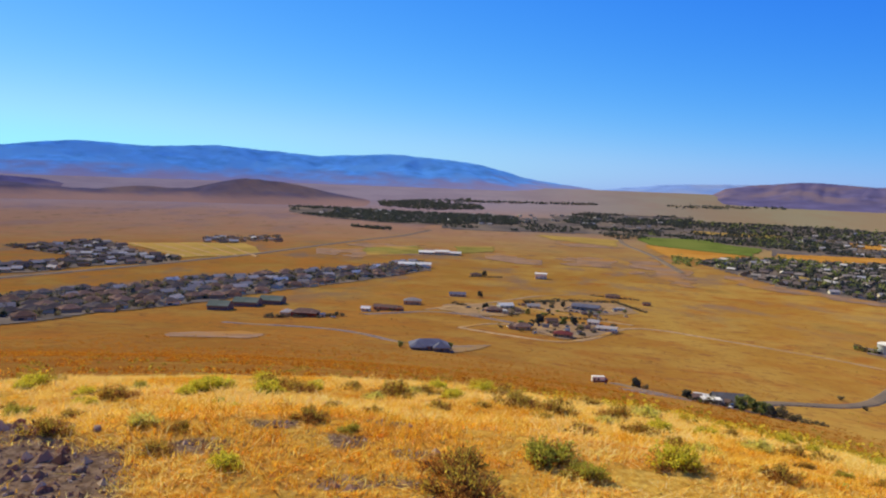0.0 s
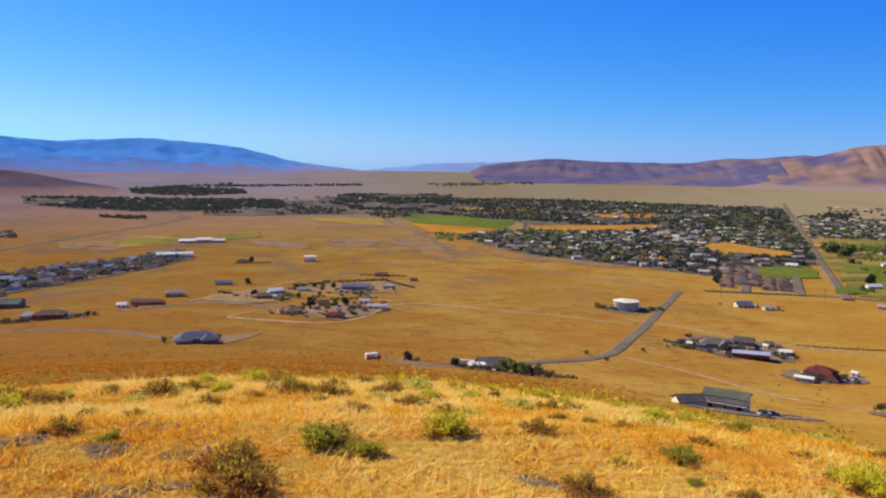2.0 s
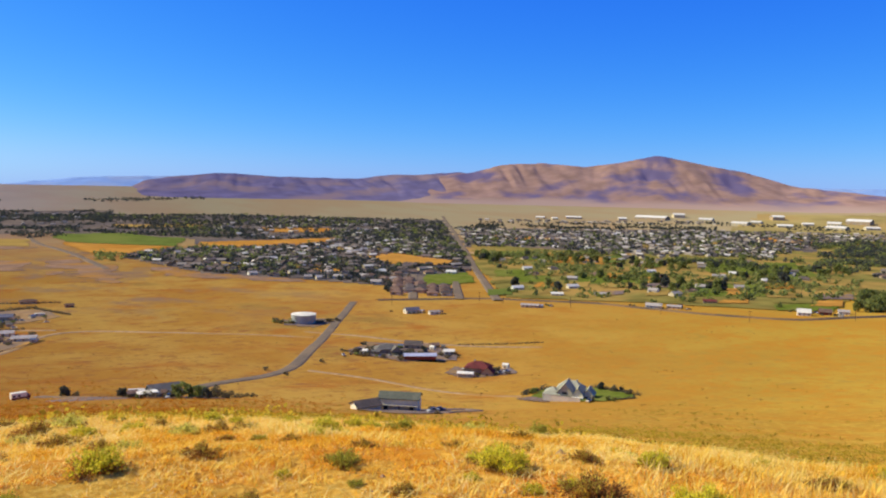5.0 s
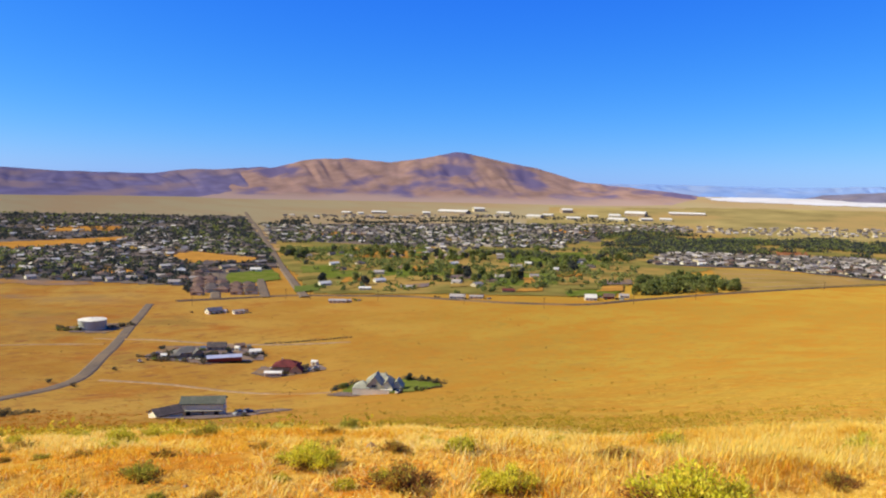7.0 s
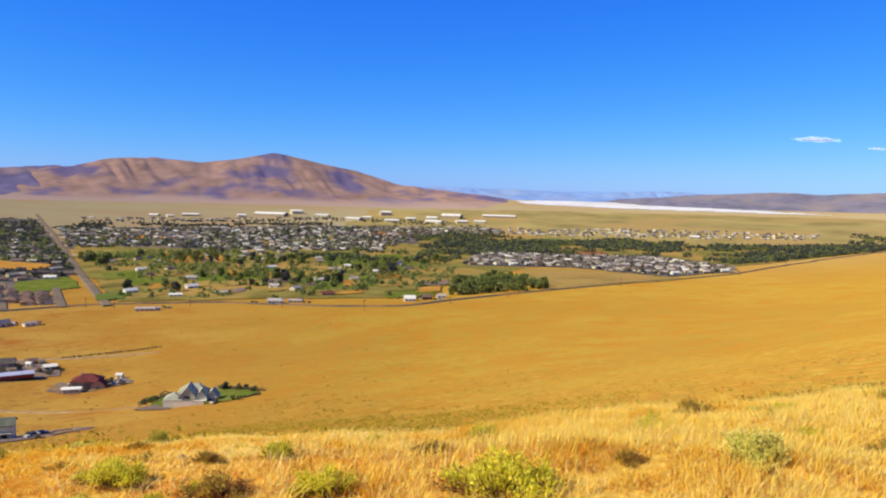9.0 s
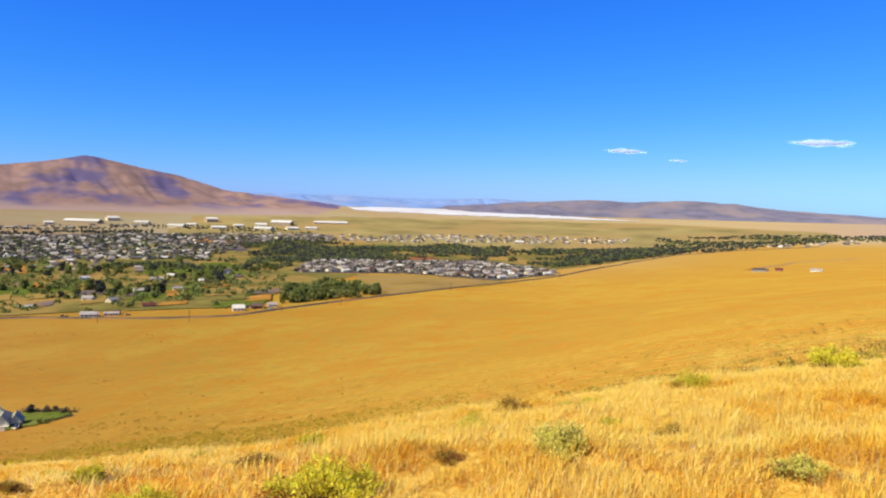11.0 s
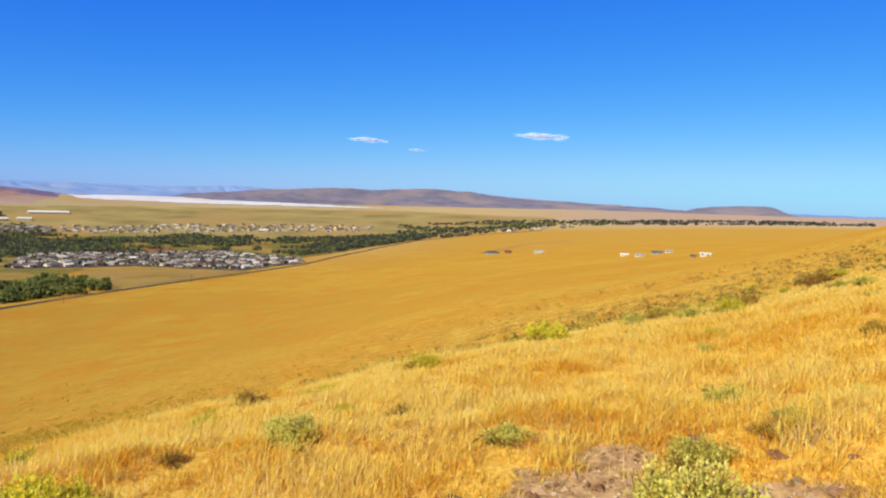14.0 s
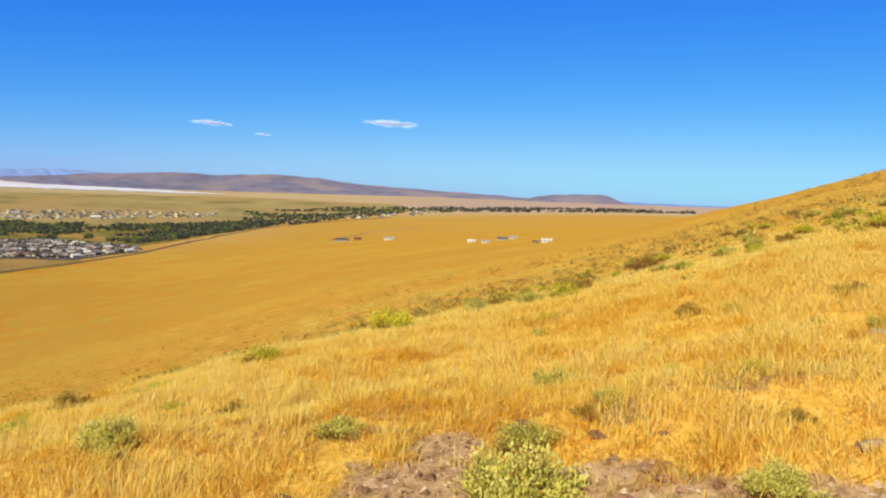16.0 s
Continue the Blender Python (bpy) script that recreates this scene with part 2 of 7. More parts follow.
    gold = mix(mul(step(nz(0.13, 8), .54, .76), step(dist, 1300, 300)), gold, mix(side, BRIGHT, EAST_B))
    gold = mix(mul(step(nz(0.26, 8, (1, .6, 1)), .54, .68), step(dist, 1000, 350)), gold, mix(side, SPECK_W, SPECK_E))
    gold = mix(mul(step(nz(0.09, 8, (1, .6, 1)), .58, .70), step(dist, 1000, 500)), gold, mix(side, SPECK_W, SPECK_O))
    brow = mul(step(dist, 480, 160), step(dist, 9, 20))
    gold = mix(mul(brow, step(nz(0.30, 9), .50, .64)), gold, MOTTLE_A)
    gold = mix(mul(brow, step(nz(0.75, 9), .56, .67)), gold, MOTTLE_B)
    soil = mix(step(nz(14, 8), .35, .65), SOIL_A, SOIL_B)
    litter = mix(step(nz(22, 6), .38, .66), LITTER_A, LITTER_B)
    turf = mix(step(nz(16, 6), .36, .66), TURF_A, TURF_B)
    turf = mix(step(nz(1.1, 7), .50, .64), turf, TURF_C)
    turf = mix(step(nz(2.6, 7), .60, .72), turf, TURF_D)
    litter = mix(mul(step(head, .9, 1.4), round_back), turf, mix(step(nz(1.4, 6), .64, .80), litter, soil))
    bare = n.new("ShaderNodeAttribute")
    bare.attribute_name = "bare"
    ragged = n.new("ShaderNodeMath")
    ragged.operation = 'MULTIPLY_ADD'
    ragged.inputs[1].default_value = 1.6
    l.new(nz(5, 7), ragged.inputs[0])
    l.new(bare.outputs["Fac"], ragged.inputs[2])
    near = mix(step(ragged.outputs[0], .95, 1.45), litter, soil)
    gold = mix(step(dist, 14, 45), near, gold)
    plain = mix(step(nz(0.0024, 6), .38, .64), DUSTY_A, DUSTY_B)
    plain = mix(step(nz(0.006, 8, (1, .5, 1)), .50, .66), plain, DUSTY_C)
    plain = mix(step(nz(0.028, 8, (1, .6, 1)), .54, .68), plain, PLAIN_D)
    # distance haze painted in: the far ground colour turns mauve-pink
    mauve = mix(step(nz(0.004, 7), .40, .62), PLAIN_HAZE_A, PLAIN_HAZE_C)
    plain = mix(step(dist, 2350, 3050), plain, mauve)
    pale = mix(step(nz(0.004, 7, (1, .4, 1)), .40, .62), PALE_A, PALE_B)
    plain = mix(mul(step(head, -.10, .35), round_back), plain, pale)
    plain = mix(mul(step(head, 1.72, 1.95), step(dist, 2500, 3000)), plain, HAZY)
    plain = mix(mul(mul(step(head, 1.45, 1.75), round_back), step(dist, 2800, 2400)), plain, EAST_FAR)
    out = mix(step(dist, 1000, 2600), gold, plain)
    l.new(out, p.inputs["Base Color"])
    b = n.new("ShaderNodeBump")
    b.inputs["Strength"].default_value, b.inputs["Distance"].default_value = 0.6, 0.08
    l.new(nz(9, 8), b.inputs["Height"])
    l.new(b.outputs[0], p.inputs["Normal"])
    return m


SPECK_W, SPECK_E, SPECK_O = (.42, .19, .033), (.36, .185, .026), (.34, .205, .034)
WEST_WARM = (.63, .238, .030)
GOLD_A, GOLD_B = (.525, .245, .032), (.61, .33, .050)
RUST, OLIVE, BROWN, SLOPE, BRIGHT = (.49, .165, .024), (.40, .215, .038), (.39, .155, .036), (.46, .165, .022), (.67, .35, .048)
EAST_A, EAST_B, EAST_C = (.405, .220, .026), (.445, .266, .031), (.435, .195, .020)
SHOULDER_A, SHOULDER_B = (.50, .205, .022), (.56, .40, .065)
EAST_D, EAST_E = (.35, .220, .030), (.47, .205, .020)
STONY, SOIL_A, SOIL_B = (.38, .21, .075), (.25, .14, .05), (.52, .32, .125)
LITTER_A, LITTER_B = (.58, .31, .032), (.74, .46, .075)
TURF_A, TURF_B, TURF_C, TURF_D = (.74, .36, .035), (.95, .58, .08), (.80, .31, .022), (.48, .22, .05)
PLAIN_HAZE_A, PLAIN_HAZE_C = (.55, .38, .255), (.48, .33, .23)
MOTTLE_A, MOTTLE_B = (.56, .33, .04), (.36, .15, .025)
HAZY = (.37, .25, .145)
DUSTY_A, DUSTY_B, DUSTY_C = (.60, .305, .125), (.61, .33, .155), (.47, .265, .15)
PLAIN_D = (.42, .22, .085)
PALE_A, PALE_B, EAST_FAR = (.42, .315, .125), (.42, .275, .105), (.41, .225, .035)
M_LAND = land_mat()


# ---- mesh helpers ----
def mesh_from(name, verts, faces, smooth=False):
    me = bpy.data.meshes.new(name)
    verts, faces = np.asarray(verts, np.float32), np.asarray(faces, np.int32)
    k = faces.shape[1]
    me.vertices.add(len(verts))
    me.vertices.foreach_set("co", verts.ravel())
    me.loops.add(faces.size)
    me.loops.foreach_set("vertex_index", faces.ravel())
    me.polygons.add(len(faces))
    me.polygons.foreach_set("loop_start", np.arange(0, faces.size, k, dtype=np.int32))
    me.polygons.foreach_set("use_smooth", np.full(len(faces), smooth))
    me.update(calc_edges=True)
    return me


def sheet_faces(nu, nv, wrap=False):
    i, j = np.meshgrid(np.arange(nu if wrap else nu - 1), np.arange(nv - 1), indexing="ij")
    i2 = (i + 1) % nu
    return np.stack([i * nv + j, i * nv + j + 1, i2 * nv + j + 1, i2 * nv + j], -1).reshape(-1, 4)


def part(name, bm, material, parent=None, label=""):
    """Links a bmesh as one mesh object under a thing or a part."""
    me = bpy.data.meshes.new(name)
    bm.to_mesh(me)
    bm.free()
    me.materials.append(material)
    ob = new(name, me)
    if parent:
        ob.parent = parent
    if label:
        ob["label"] = label
    return ob


def whole(name, me, material):
    me.materials.append(material)
    return new(name, me)


def thing(name, label, category, m=None, group="", kind=""):
    ob = new(name)
    if m is not None:
        ob.matrix_world = m
    return tagged(ob, label, category, group, kind)


# ---- the ground, one sheet out to the horizon ----
def build_ground():
    rings = np.concatenate([[0.02, 0.6, 1.2], np.exp(np.linspace(math.log(1.8), math.log(4990), 300))])
    az = np.radians(np.concatenate([np.arange(-48, 152, 0.5), np.arange(152, 312, 2.0)]))
    a, r = np.meshgrid(az, rings, indexing="ij")
    x, y = r * np.sin(a), r * np.cos(a)
    v = np.stack([x, y, ground_z(x, y)], -1).reshape(-1, 3)
    f = sheet_faces(len(az), len(rings), wrap=True)
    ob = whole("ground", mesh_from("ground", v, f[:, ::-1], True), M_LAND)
    bare = ob.data.attributes.new("bare", 'FLOAT', 'POINT')
    bare.data.foreach_set("value", np.where(r < 10, stony(x, y), 0).astype(np.float32).ravel())
    tagged(ob, "dry golden grass hillside falling to a wide desert valley", "ground", kind="structure")


build_ground()


# ---- mountain ranges ----
def ridged(x, y, seed, octaves):
    """Noise with rounded crests and deeper hollows."""
    t, amp = 0.0, .6
    for k in range(octaves):
        t = t + amp * (.45 - 1.6 * vnoise(x * 2 ** k + 5.1 * k, y * 2 ** k, seed + k) ** 2)
        amp *= .5
    return t


def range_mesh(name, label, profile, r0, r1, seed, material, rough=0.35, spur=5.0, steps=(0.12, 72)):
    pa, pe = np.array(profile[0::2], float), np.array(profile[1::2], float)
    az = np.arange(pa[0], pa[-1] + 1e-6, steps[0])
    s = np.linspace(0, 1, steps[1])
    A, S = np.meshgrid(az, s, indexing="ij")
    R = r0 + (r1 - r0) * S
    rp = r0 + (r1 - r0) * 0.72
    el = np.interp(az, pa, pe)
    k = np.exp(-0.5 * (np.arange(-6, 7) / 2.5) ** 2)
    el = np.convolve(np.pad(el, 6, mode="edge"), k / k.sum(), "valid")
    el = el + 0.05 * fbm(az * 1.3, az * 0 + seed, seed, 5)
    end = np.clip(np.minimum(az - pa[0], pa[-1] - az) / 2.0, 0, 1)[:, None]
    x, y = R * np.sin(np.radians(A)), R * np.cos(np.radians(A))
    zg = EYE - fall(A, R) * R
    top = (EYE + rp * np.tan(np.radians(el)))[:, None]
    foot = (EYE - fall(az, np.full_like(az, r0)) * r0)[:, None]
    w = np.where(S < .72, (S / .72) ** 1.25, 1 - ((S - .72) / .28) ** 2 * 0.9)
    lean = A + 1.6 * fbm(A / 5, S * 1.4, seed + 5, 2) + 3.0 * S
    spurs = ridged(lean * spur / 10, S * 2.0 + seed, seed + 9, 3) + .30 * ridged(lean * spur / 3.5, S * 2.4 + seed, seed + 15, 2)
    cut = np.clip(S / .72, 0, 1) ** .7 * np.clip(1 - S / .72, 0, 1) ** .6 * 1.9
    w = np.minimum(w * (1 + rough * cut * spurs * 2.4), np.where(S < .72, .90 + .1 * S / .72, 1))
    z = foot + (top - foot) * w * (0.15 + 0.85 * end)
    z = np.where(S < 0.02, zg - 2, np.maximum(z, zg - 2))
    v = np.stack([x, y, z], -1).reshape(-1, 3)
    ob = whole(name, mesh_from(name, v, sheet_faces(len(az), len(s))[:, ::-1], True), material)
    return tagged(ob, label, "mountain", kind="structure")


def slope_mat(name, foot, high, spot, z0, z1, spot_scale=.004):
    """Rock above, washed-out dry fan at the foot, broken along the line between; some colours hold haze and shade."""
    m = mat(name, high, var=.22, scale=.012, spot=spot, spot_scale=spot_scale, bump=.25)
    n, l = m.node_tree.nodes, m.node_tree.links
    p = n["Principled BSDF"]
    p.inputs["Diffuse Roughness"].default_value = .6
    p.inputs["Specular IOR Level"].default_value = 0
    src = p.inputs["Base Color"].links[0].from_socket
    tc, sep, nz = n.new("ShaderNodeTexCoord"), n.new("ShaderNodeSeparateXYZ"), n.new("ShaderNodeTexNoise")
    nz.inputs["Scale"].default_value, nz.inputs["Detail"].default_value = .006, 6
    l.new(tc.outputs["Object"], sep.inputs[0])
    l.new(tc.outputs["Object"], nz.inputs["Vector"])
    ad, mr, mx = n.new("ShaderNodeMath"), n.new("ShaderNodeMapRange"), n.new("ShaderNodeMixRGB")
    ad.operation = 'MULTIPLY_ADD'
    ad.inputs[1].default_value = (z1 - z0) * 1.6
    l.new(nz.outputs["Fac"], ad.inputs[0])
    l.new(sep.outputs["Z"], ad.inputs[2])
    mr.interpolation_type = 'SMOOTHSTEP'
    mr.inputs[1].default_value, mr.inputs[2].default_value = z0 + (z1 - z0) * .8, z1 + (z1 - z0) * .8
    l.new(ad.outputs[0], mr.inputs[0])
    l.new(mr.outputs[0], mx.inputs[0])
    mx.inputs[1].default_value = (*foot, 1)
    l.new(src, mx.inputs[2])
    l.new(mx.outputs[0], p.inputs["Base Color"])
    return m


# the blue and the mauve foot are aerial haze put into the colour
M_BLUE = slope_mat("forested_haze_blue_mountain", (.42, .34, .34), (.17, .50, 1.02), (.20, .53, 1.02), -66, 30)
# pale blue of distance haze used as the base colour
M_PALE = mat("hazed_far_mountain", (.22, .36, .72), var=.12, scale=.01, spot=(.27, .38, .66), spot_scale=.004)
# violet spots paint in the shading of the mountain's folds
M_BROWN = slope_mat("brown_mountain_shade_spots", (.46, .30, .18), (.38, .245, .215), (.17, .14, .27), -76, -40, .0045)
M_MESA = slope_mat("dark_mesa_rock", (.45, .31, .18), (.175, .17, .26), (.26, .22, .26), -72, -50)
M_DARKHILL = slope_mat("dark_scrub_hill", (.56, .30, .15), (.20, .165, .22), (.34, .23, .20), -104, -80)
range_mesh("mountain_range", "forested mountain range across the valley, blue with painted haze",
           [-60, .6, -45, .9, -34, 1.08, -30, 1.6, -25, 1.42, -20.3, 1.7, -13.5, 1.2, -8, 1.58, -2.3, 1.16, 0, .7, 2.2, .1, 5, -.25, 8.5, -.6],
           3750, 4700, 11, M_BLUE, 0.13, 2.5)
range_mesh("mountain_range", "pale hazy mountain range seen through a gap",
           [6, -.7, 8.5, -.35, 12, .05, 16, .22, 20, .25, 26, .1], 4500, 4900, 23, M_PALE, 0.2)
# blue-violet shading is mixed into this rock colour
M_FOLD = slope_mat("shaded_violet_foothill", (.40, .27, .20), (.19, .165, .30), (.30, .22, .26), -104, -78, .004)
range_mesh("mountain_range", "low foothills below the brown mountain, violet shading in their colour",
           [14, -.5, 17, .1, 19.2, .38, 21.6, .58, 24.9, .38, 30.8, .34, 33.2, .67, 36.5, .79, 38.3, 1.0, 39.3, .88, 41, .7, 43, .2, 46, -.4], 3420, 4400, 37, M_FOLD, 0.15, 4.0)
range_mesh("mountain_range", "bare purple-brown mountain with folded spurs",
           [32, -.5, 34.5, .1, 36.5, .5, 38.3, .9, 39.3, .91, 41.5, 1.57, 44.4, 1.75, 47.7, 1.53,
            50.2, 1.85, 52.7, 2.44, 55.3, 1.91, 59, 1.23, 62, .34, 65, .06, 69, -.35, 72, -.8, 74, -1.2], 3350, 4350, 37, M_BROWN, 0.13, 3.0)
range_mesh("mountain_range", "low desert range beyond the dry lake, paled with haze",
           [58, .0, 62, .25, 68.7, .27, 76, .2, 81.4, .4, 84, .28, 90, .3, 97, .0], 4480, 4900, 41, M_PALE, 0.2)
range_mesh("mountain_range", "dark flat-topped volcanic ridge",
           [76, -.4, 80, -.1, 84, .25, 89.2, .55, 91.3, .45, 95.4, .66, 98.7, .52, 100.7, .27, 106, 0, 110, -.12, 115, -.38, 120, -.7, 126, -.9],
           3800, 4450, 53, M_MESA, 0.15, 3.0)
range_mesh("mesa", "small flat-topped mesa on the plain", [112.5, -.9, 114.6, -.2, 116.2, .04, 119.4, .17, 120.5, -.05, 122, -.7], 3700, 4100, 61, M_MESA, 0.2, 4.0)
range_mesh("mountain_range", "faint far range on the horizon, coloured haze blue",
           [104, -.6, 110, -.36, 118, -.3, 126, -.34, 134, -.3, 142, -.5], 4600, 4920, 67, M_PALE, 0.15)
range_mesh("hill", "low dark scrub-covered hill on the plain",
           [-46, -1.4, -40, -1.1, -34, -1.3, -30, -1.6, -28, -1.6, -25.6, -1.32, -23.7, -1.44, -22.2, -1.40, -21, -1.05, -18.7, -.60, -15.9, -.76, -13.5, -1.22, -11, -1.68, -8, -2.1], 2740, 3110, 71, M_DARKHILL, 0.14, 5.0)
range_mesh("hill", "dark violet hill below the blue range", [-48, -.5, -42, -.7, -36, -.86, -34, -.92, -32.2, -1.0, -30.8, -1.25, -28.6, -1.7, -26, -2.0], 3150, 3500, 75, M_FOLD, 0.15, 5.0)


# ---- fields, roads, dry lake ----
def inside(poly, x, y):
    """Which points lie in the polygon."""
    ok = np.zeros(np.shape(x), bool)
    for (x0, y0), (x1, y1) in zip(poly, poly[1:] + poly[:1]):
        hit = ((y0 > y) != (y1 > y)) & (x < (x1 - x0) * (y - y0) / (y1 - y0 + 1e-9) + x0)
        ok ^= hit
    return ok


def plan(poly):
    return [at(a, r) for a, r in poly]


def patch(name, label, poly, material, lift=0.4, category="field", rag=1.0):
    """A sheet of other cover lying on the land."""
    az0, az1 = min(p[0] for p in poly), max(p[0] for p in poly)
    r0, r1 = min(p[1] for p in poly), max(p[1] for p in poly)
    na = int(max(12, min(120, (az1 - az0) / 0.1)))
    nr = int(max(12, min(90, math.log(r1 / r0) / 0.006)))
    a = np.linspace(az0, az1, na)
    r = np.exp(np.linspace(math.log(r0), math.log(r1), nr))
    A, R = np.meshgrid(np.radians(a), r, indexing="ij")
    X, Y = R * np.sin(A), R * np.cos(A)
    v = np.stack([X, Y, ground_z(X, Y) + lift + .14], -1).reshape(-1, 3)
    f = sheet_faces(na, nr)
    c = v[f].mean(1)
    wob = 0.006 * rag * np.hypot(c[:, 0], c[:, 1])
    keep = inside(plan(poly), c[:, 0] + wob * fbm(c[:, 0] / 60, c[:, 1] / 60, 5, 4) * 1.6, c[:, 1] + wob * fbm(c[:, 0] / 60, c[:, 1] / 60, 6, 4) * 1.6)
    f = f[keep][:, ::-1]
    used, inv = np.unique(f, return_inverse=True)
    return tagged(whole(name, mesh_from(name, v[used], inv.reshape(-1, 4), True), material), label, category, kind="structure")


def ribbon(name, label, pts, width, material, lift=0.35, category="road", step=9.0):
    """A road along a line of (heading, distance)."""
    lift += .22
    p = np.array(plan(pts))
    seg = np.hypot(*np.diff(p, axis=0).T)
    s = np.concatenate([[0], np.cumsum(seg)])
    q = np.linspace(0, s[-1], max(8, int(s[-1] / step)))
    x, y = np.interp(q, s, p[:, 0]), np.interp(q, s, p[:, 1])
    k = np.ones(5) / 5
    x[2:-2], y[2:-2] = np.convolve(x, k, "valid"), np.convolve(y, k, "valid")
    tx, ty = np.gradient(x), np.gradient(y)
    n = np.hypot(tx, ty)
    nx, ny = -ty / n, tx / n
    rows = []
    for off, dz in ((-.78, -lift - .25), (-.5, -.06), (0, 0), (.5, -.06), (.78, -lift - .25)):
        wx, wy = x + nx * off * width, y + ny * off * width
        rows.append(np.stack([wx, wy, np.maximum(ground_z(wx, wy), ground_z(x, y) - .3) + lift + dz], -1))
    v = np.stack(rows, 1).reshape(-1, 3)
    return tagged(whole(name, mesh_from(name, v, sheet_faces(len(q), 5)), material), label, category, kind="structure")


CAST = EARTH
M_ASPHALT = mat("old_asphalt", (.19, .155, .145), var=.2, scale=.4, spot=(.24, .185, .155), spot_scale=.05)
M_DIRT = mat("pale_dirt_track", (.40, .27, .17), var=.25, scale=.2, spot=(.42, .24, .09), spot_scale=.03)
M_GRAVEL = mat("grey_gravel_yard", (.21, .165, .18), var=.35, scale=.3, spot=(.30, .20, .12), spot_scale=.05)
M_PLAYA = mat("white_salt_flat", (.76, .78, .95), var=.06, scale=.01, spot=(.70, .70, .82), spot_scale=.006)
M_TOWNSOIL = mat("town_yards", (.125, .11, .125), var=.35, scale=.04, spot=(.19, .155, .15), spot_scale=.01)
M_DITCH = mat("dark_road_verge", (.13, .10, .09), var=.3, scale=.3, spot=(.24, .16, .10), spot_scale=.03)
CAST = DRY
M_LAWN = mat("watered_lawn", (.135, .175, .028), var=.25, scale=.2, spot=(.19, .205, .05), spot_scale=.04)
M_CROP = mat("green_hay_field", (.13, .17, .04), var=.2, scale=.03, spot=(.17, .20, .05), spot_scale=.006)
M_PASTURE = mat("mixed_pasture", (.22, .19, .055), var=.3, scale=.03, spot=(.40, .26, .08), spot_scale=.007)
M_DRYFIELD = mat("dry_stubble_field", (.48, .245, .055), var=.2, scale=.03, spot=(.42, .19, .035), spot_scale=.01)
M_FALLOW = mat("fallow_olive_field", (.34, .235, .07), var=.2, scale=.02, spot=(.40, .26, .08), spot_scale=.008)
M_YARD = mat("worn_dirt_yard", (.33, .215, .115), var=.3, scale=.12, spot=(.24, .175, .13), spot_scale=.03)
M_RUSTSTRIP = mat("ploughed_rust_soil", (.30, .13, .06), var=.25, scale=.03, spot=(.36, .18, .07), spot_scale=.01)
M_FLAT = mat("greenish_salt_scrub", (.375, .30, .12), var=.28, scale=.006, spot=(.43, .30, .12), spot_scale=.003)

# open ground inside the town, free of trees and houses
FIELD_A = [(31.6, 1385), (33.6, 1490), (37.3, 1365), (38.7, 1330), (37.3, 1262), (33.2, 1270)]
FIELD_B = [(19.6, 1850), (25.4, 1920), (29.5, 1985), (29.5, 1915), (26.2, 1705), (21.9, 1620), (19.9, 1640)]
MAIN_ROAD = [(41.0, 845), (39.4, 1243), (38.6, 1750), (37.4, 2533), (37.9, 2533), (39.1, 1750), (40.1, 1243), (42.0, 845)]
PARK = [(35.9, 1110), (39.3, 1150), (40.0, 1030), (35.7, 965)]
STREETS = [(34.9, 850), (34.95, 1110), (35.55, 1110), (35.55, 850)]
STREET_B = [(38.35, 850), (38.1, 1040), (38.6, 1040), (39.0, 850)]
OPEN_GROUND = (FIELD_A, FIELD_B, MAIN_ROAD, PARK, STREETS, STREET_B)
patch("playa", "bright white salt flat of a dry lake", [(70.6, 3980), (73, 4060), (76.2, 4200), (79.5, 4040), (86.6, 3800), (91, 3660), (92.5, 3630), (90.1, 3620), (83.7, 3660), (76.2, 3690), (71.5, 3790)], M_PLAYA, 1.2, "dry lake")
patch("field", "greenish salt scrub flat round the dry lake", [(58, 2560), (68, 2440), (78, 2220), (88, 2140), (98, 2360), (106, 2900), (104, 3200), (94, 3480), (83, 3480), (72, 3420), (60, 3250)], M_FLAT, .7)
patch("field", "irrigated green hay field beside the town", [(10.3, 2110), (14.1, 2120), (18.7, 1950), (17.8, 1690), (10.9, 1900)], M_CROP, .8)
patch("field", "dry golden field beside the hay field", [(10.9, 1890), (17.8, 1680), (15, 1480), (12.4, 1500)], M_DRYFIELD, .6)
patch("field", "green school playing field", [(-10.0, 1400), (-5.6, 1480), (-5.4, 1310), (-9.6, 1250)], M_PASTURE, .6)
patch("field", "green sports field beside the school", [(-3.1, 1490), (-.1, 1540), (-.1, 1410), (-2.6, 1340)], M_PASTURE, .6)
patch("field", "bare dusty lots graded for building", [(-26.6, 1430), (-18.7, 1450), (-17.0, 1250), (-22.9, 1160)], M_FALLOW, .5)
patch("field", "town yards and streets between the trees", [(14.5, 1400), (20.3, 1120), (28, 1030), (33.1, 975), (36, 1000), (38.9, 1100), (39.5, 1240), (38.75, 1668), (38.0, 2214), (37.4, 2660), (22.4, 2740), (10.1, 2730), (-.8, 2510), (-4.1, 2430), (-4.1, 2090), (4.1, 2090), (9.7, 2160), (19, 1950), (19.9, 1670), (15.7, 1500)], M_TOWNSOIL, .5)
patch("field", "dry golden field among the houses", FIELD_B, M_DRYFIELD, .9)
patch("field", "dry golden strip field among the houses", FIELD_A, M_DRYFIELD, .9)
patch("field", "green park lawn by the main road", PARK, M_LAWN, .9)
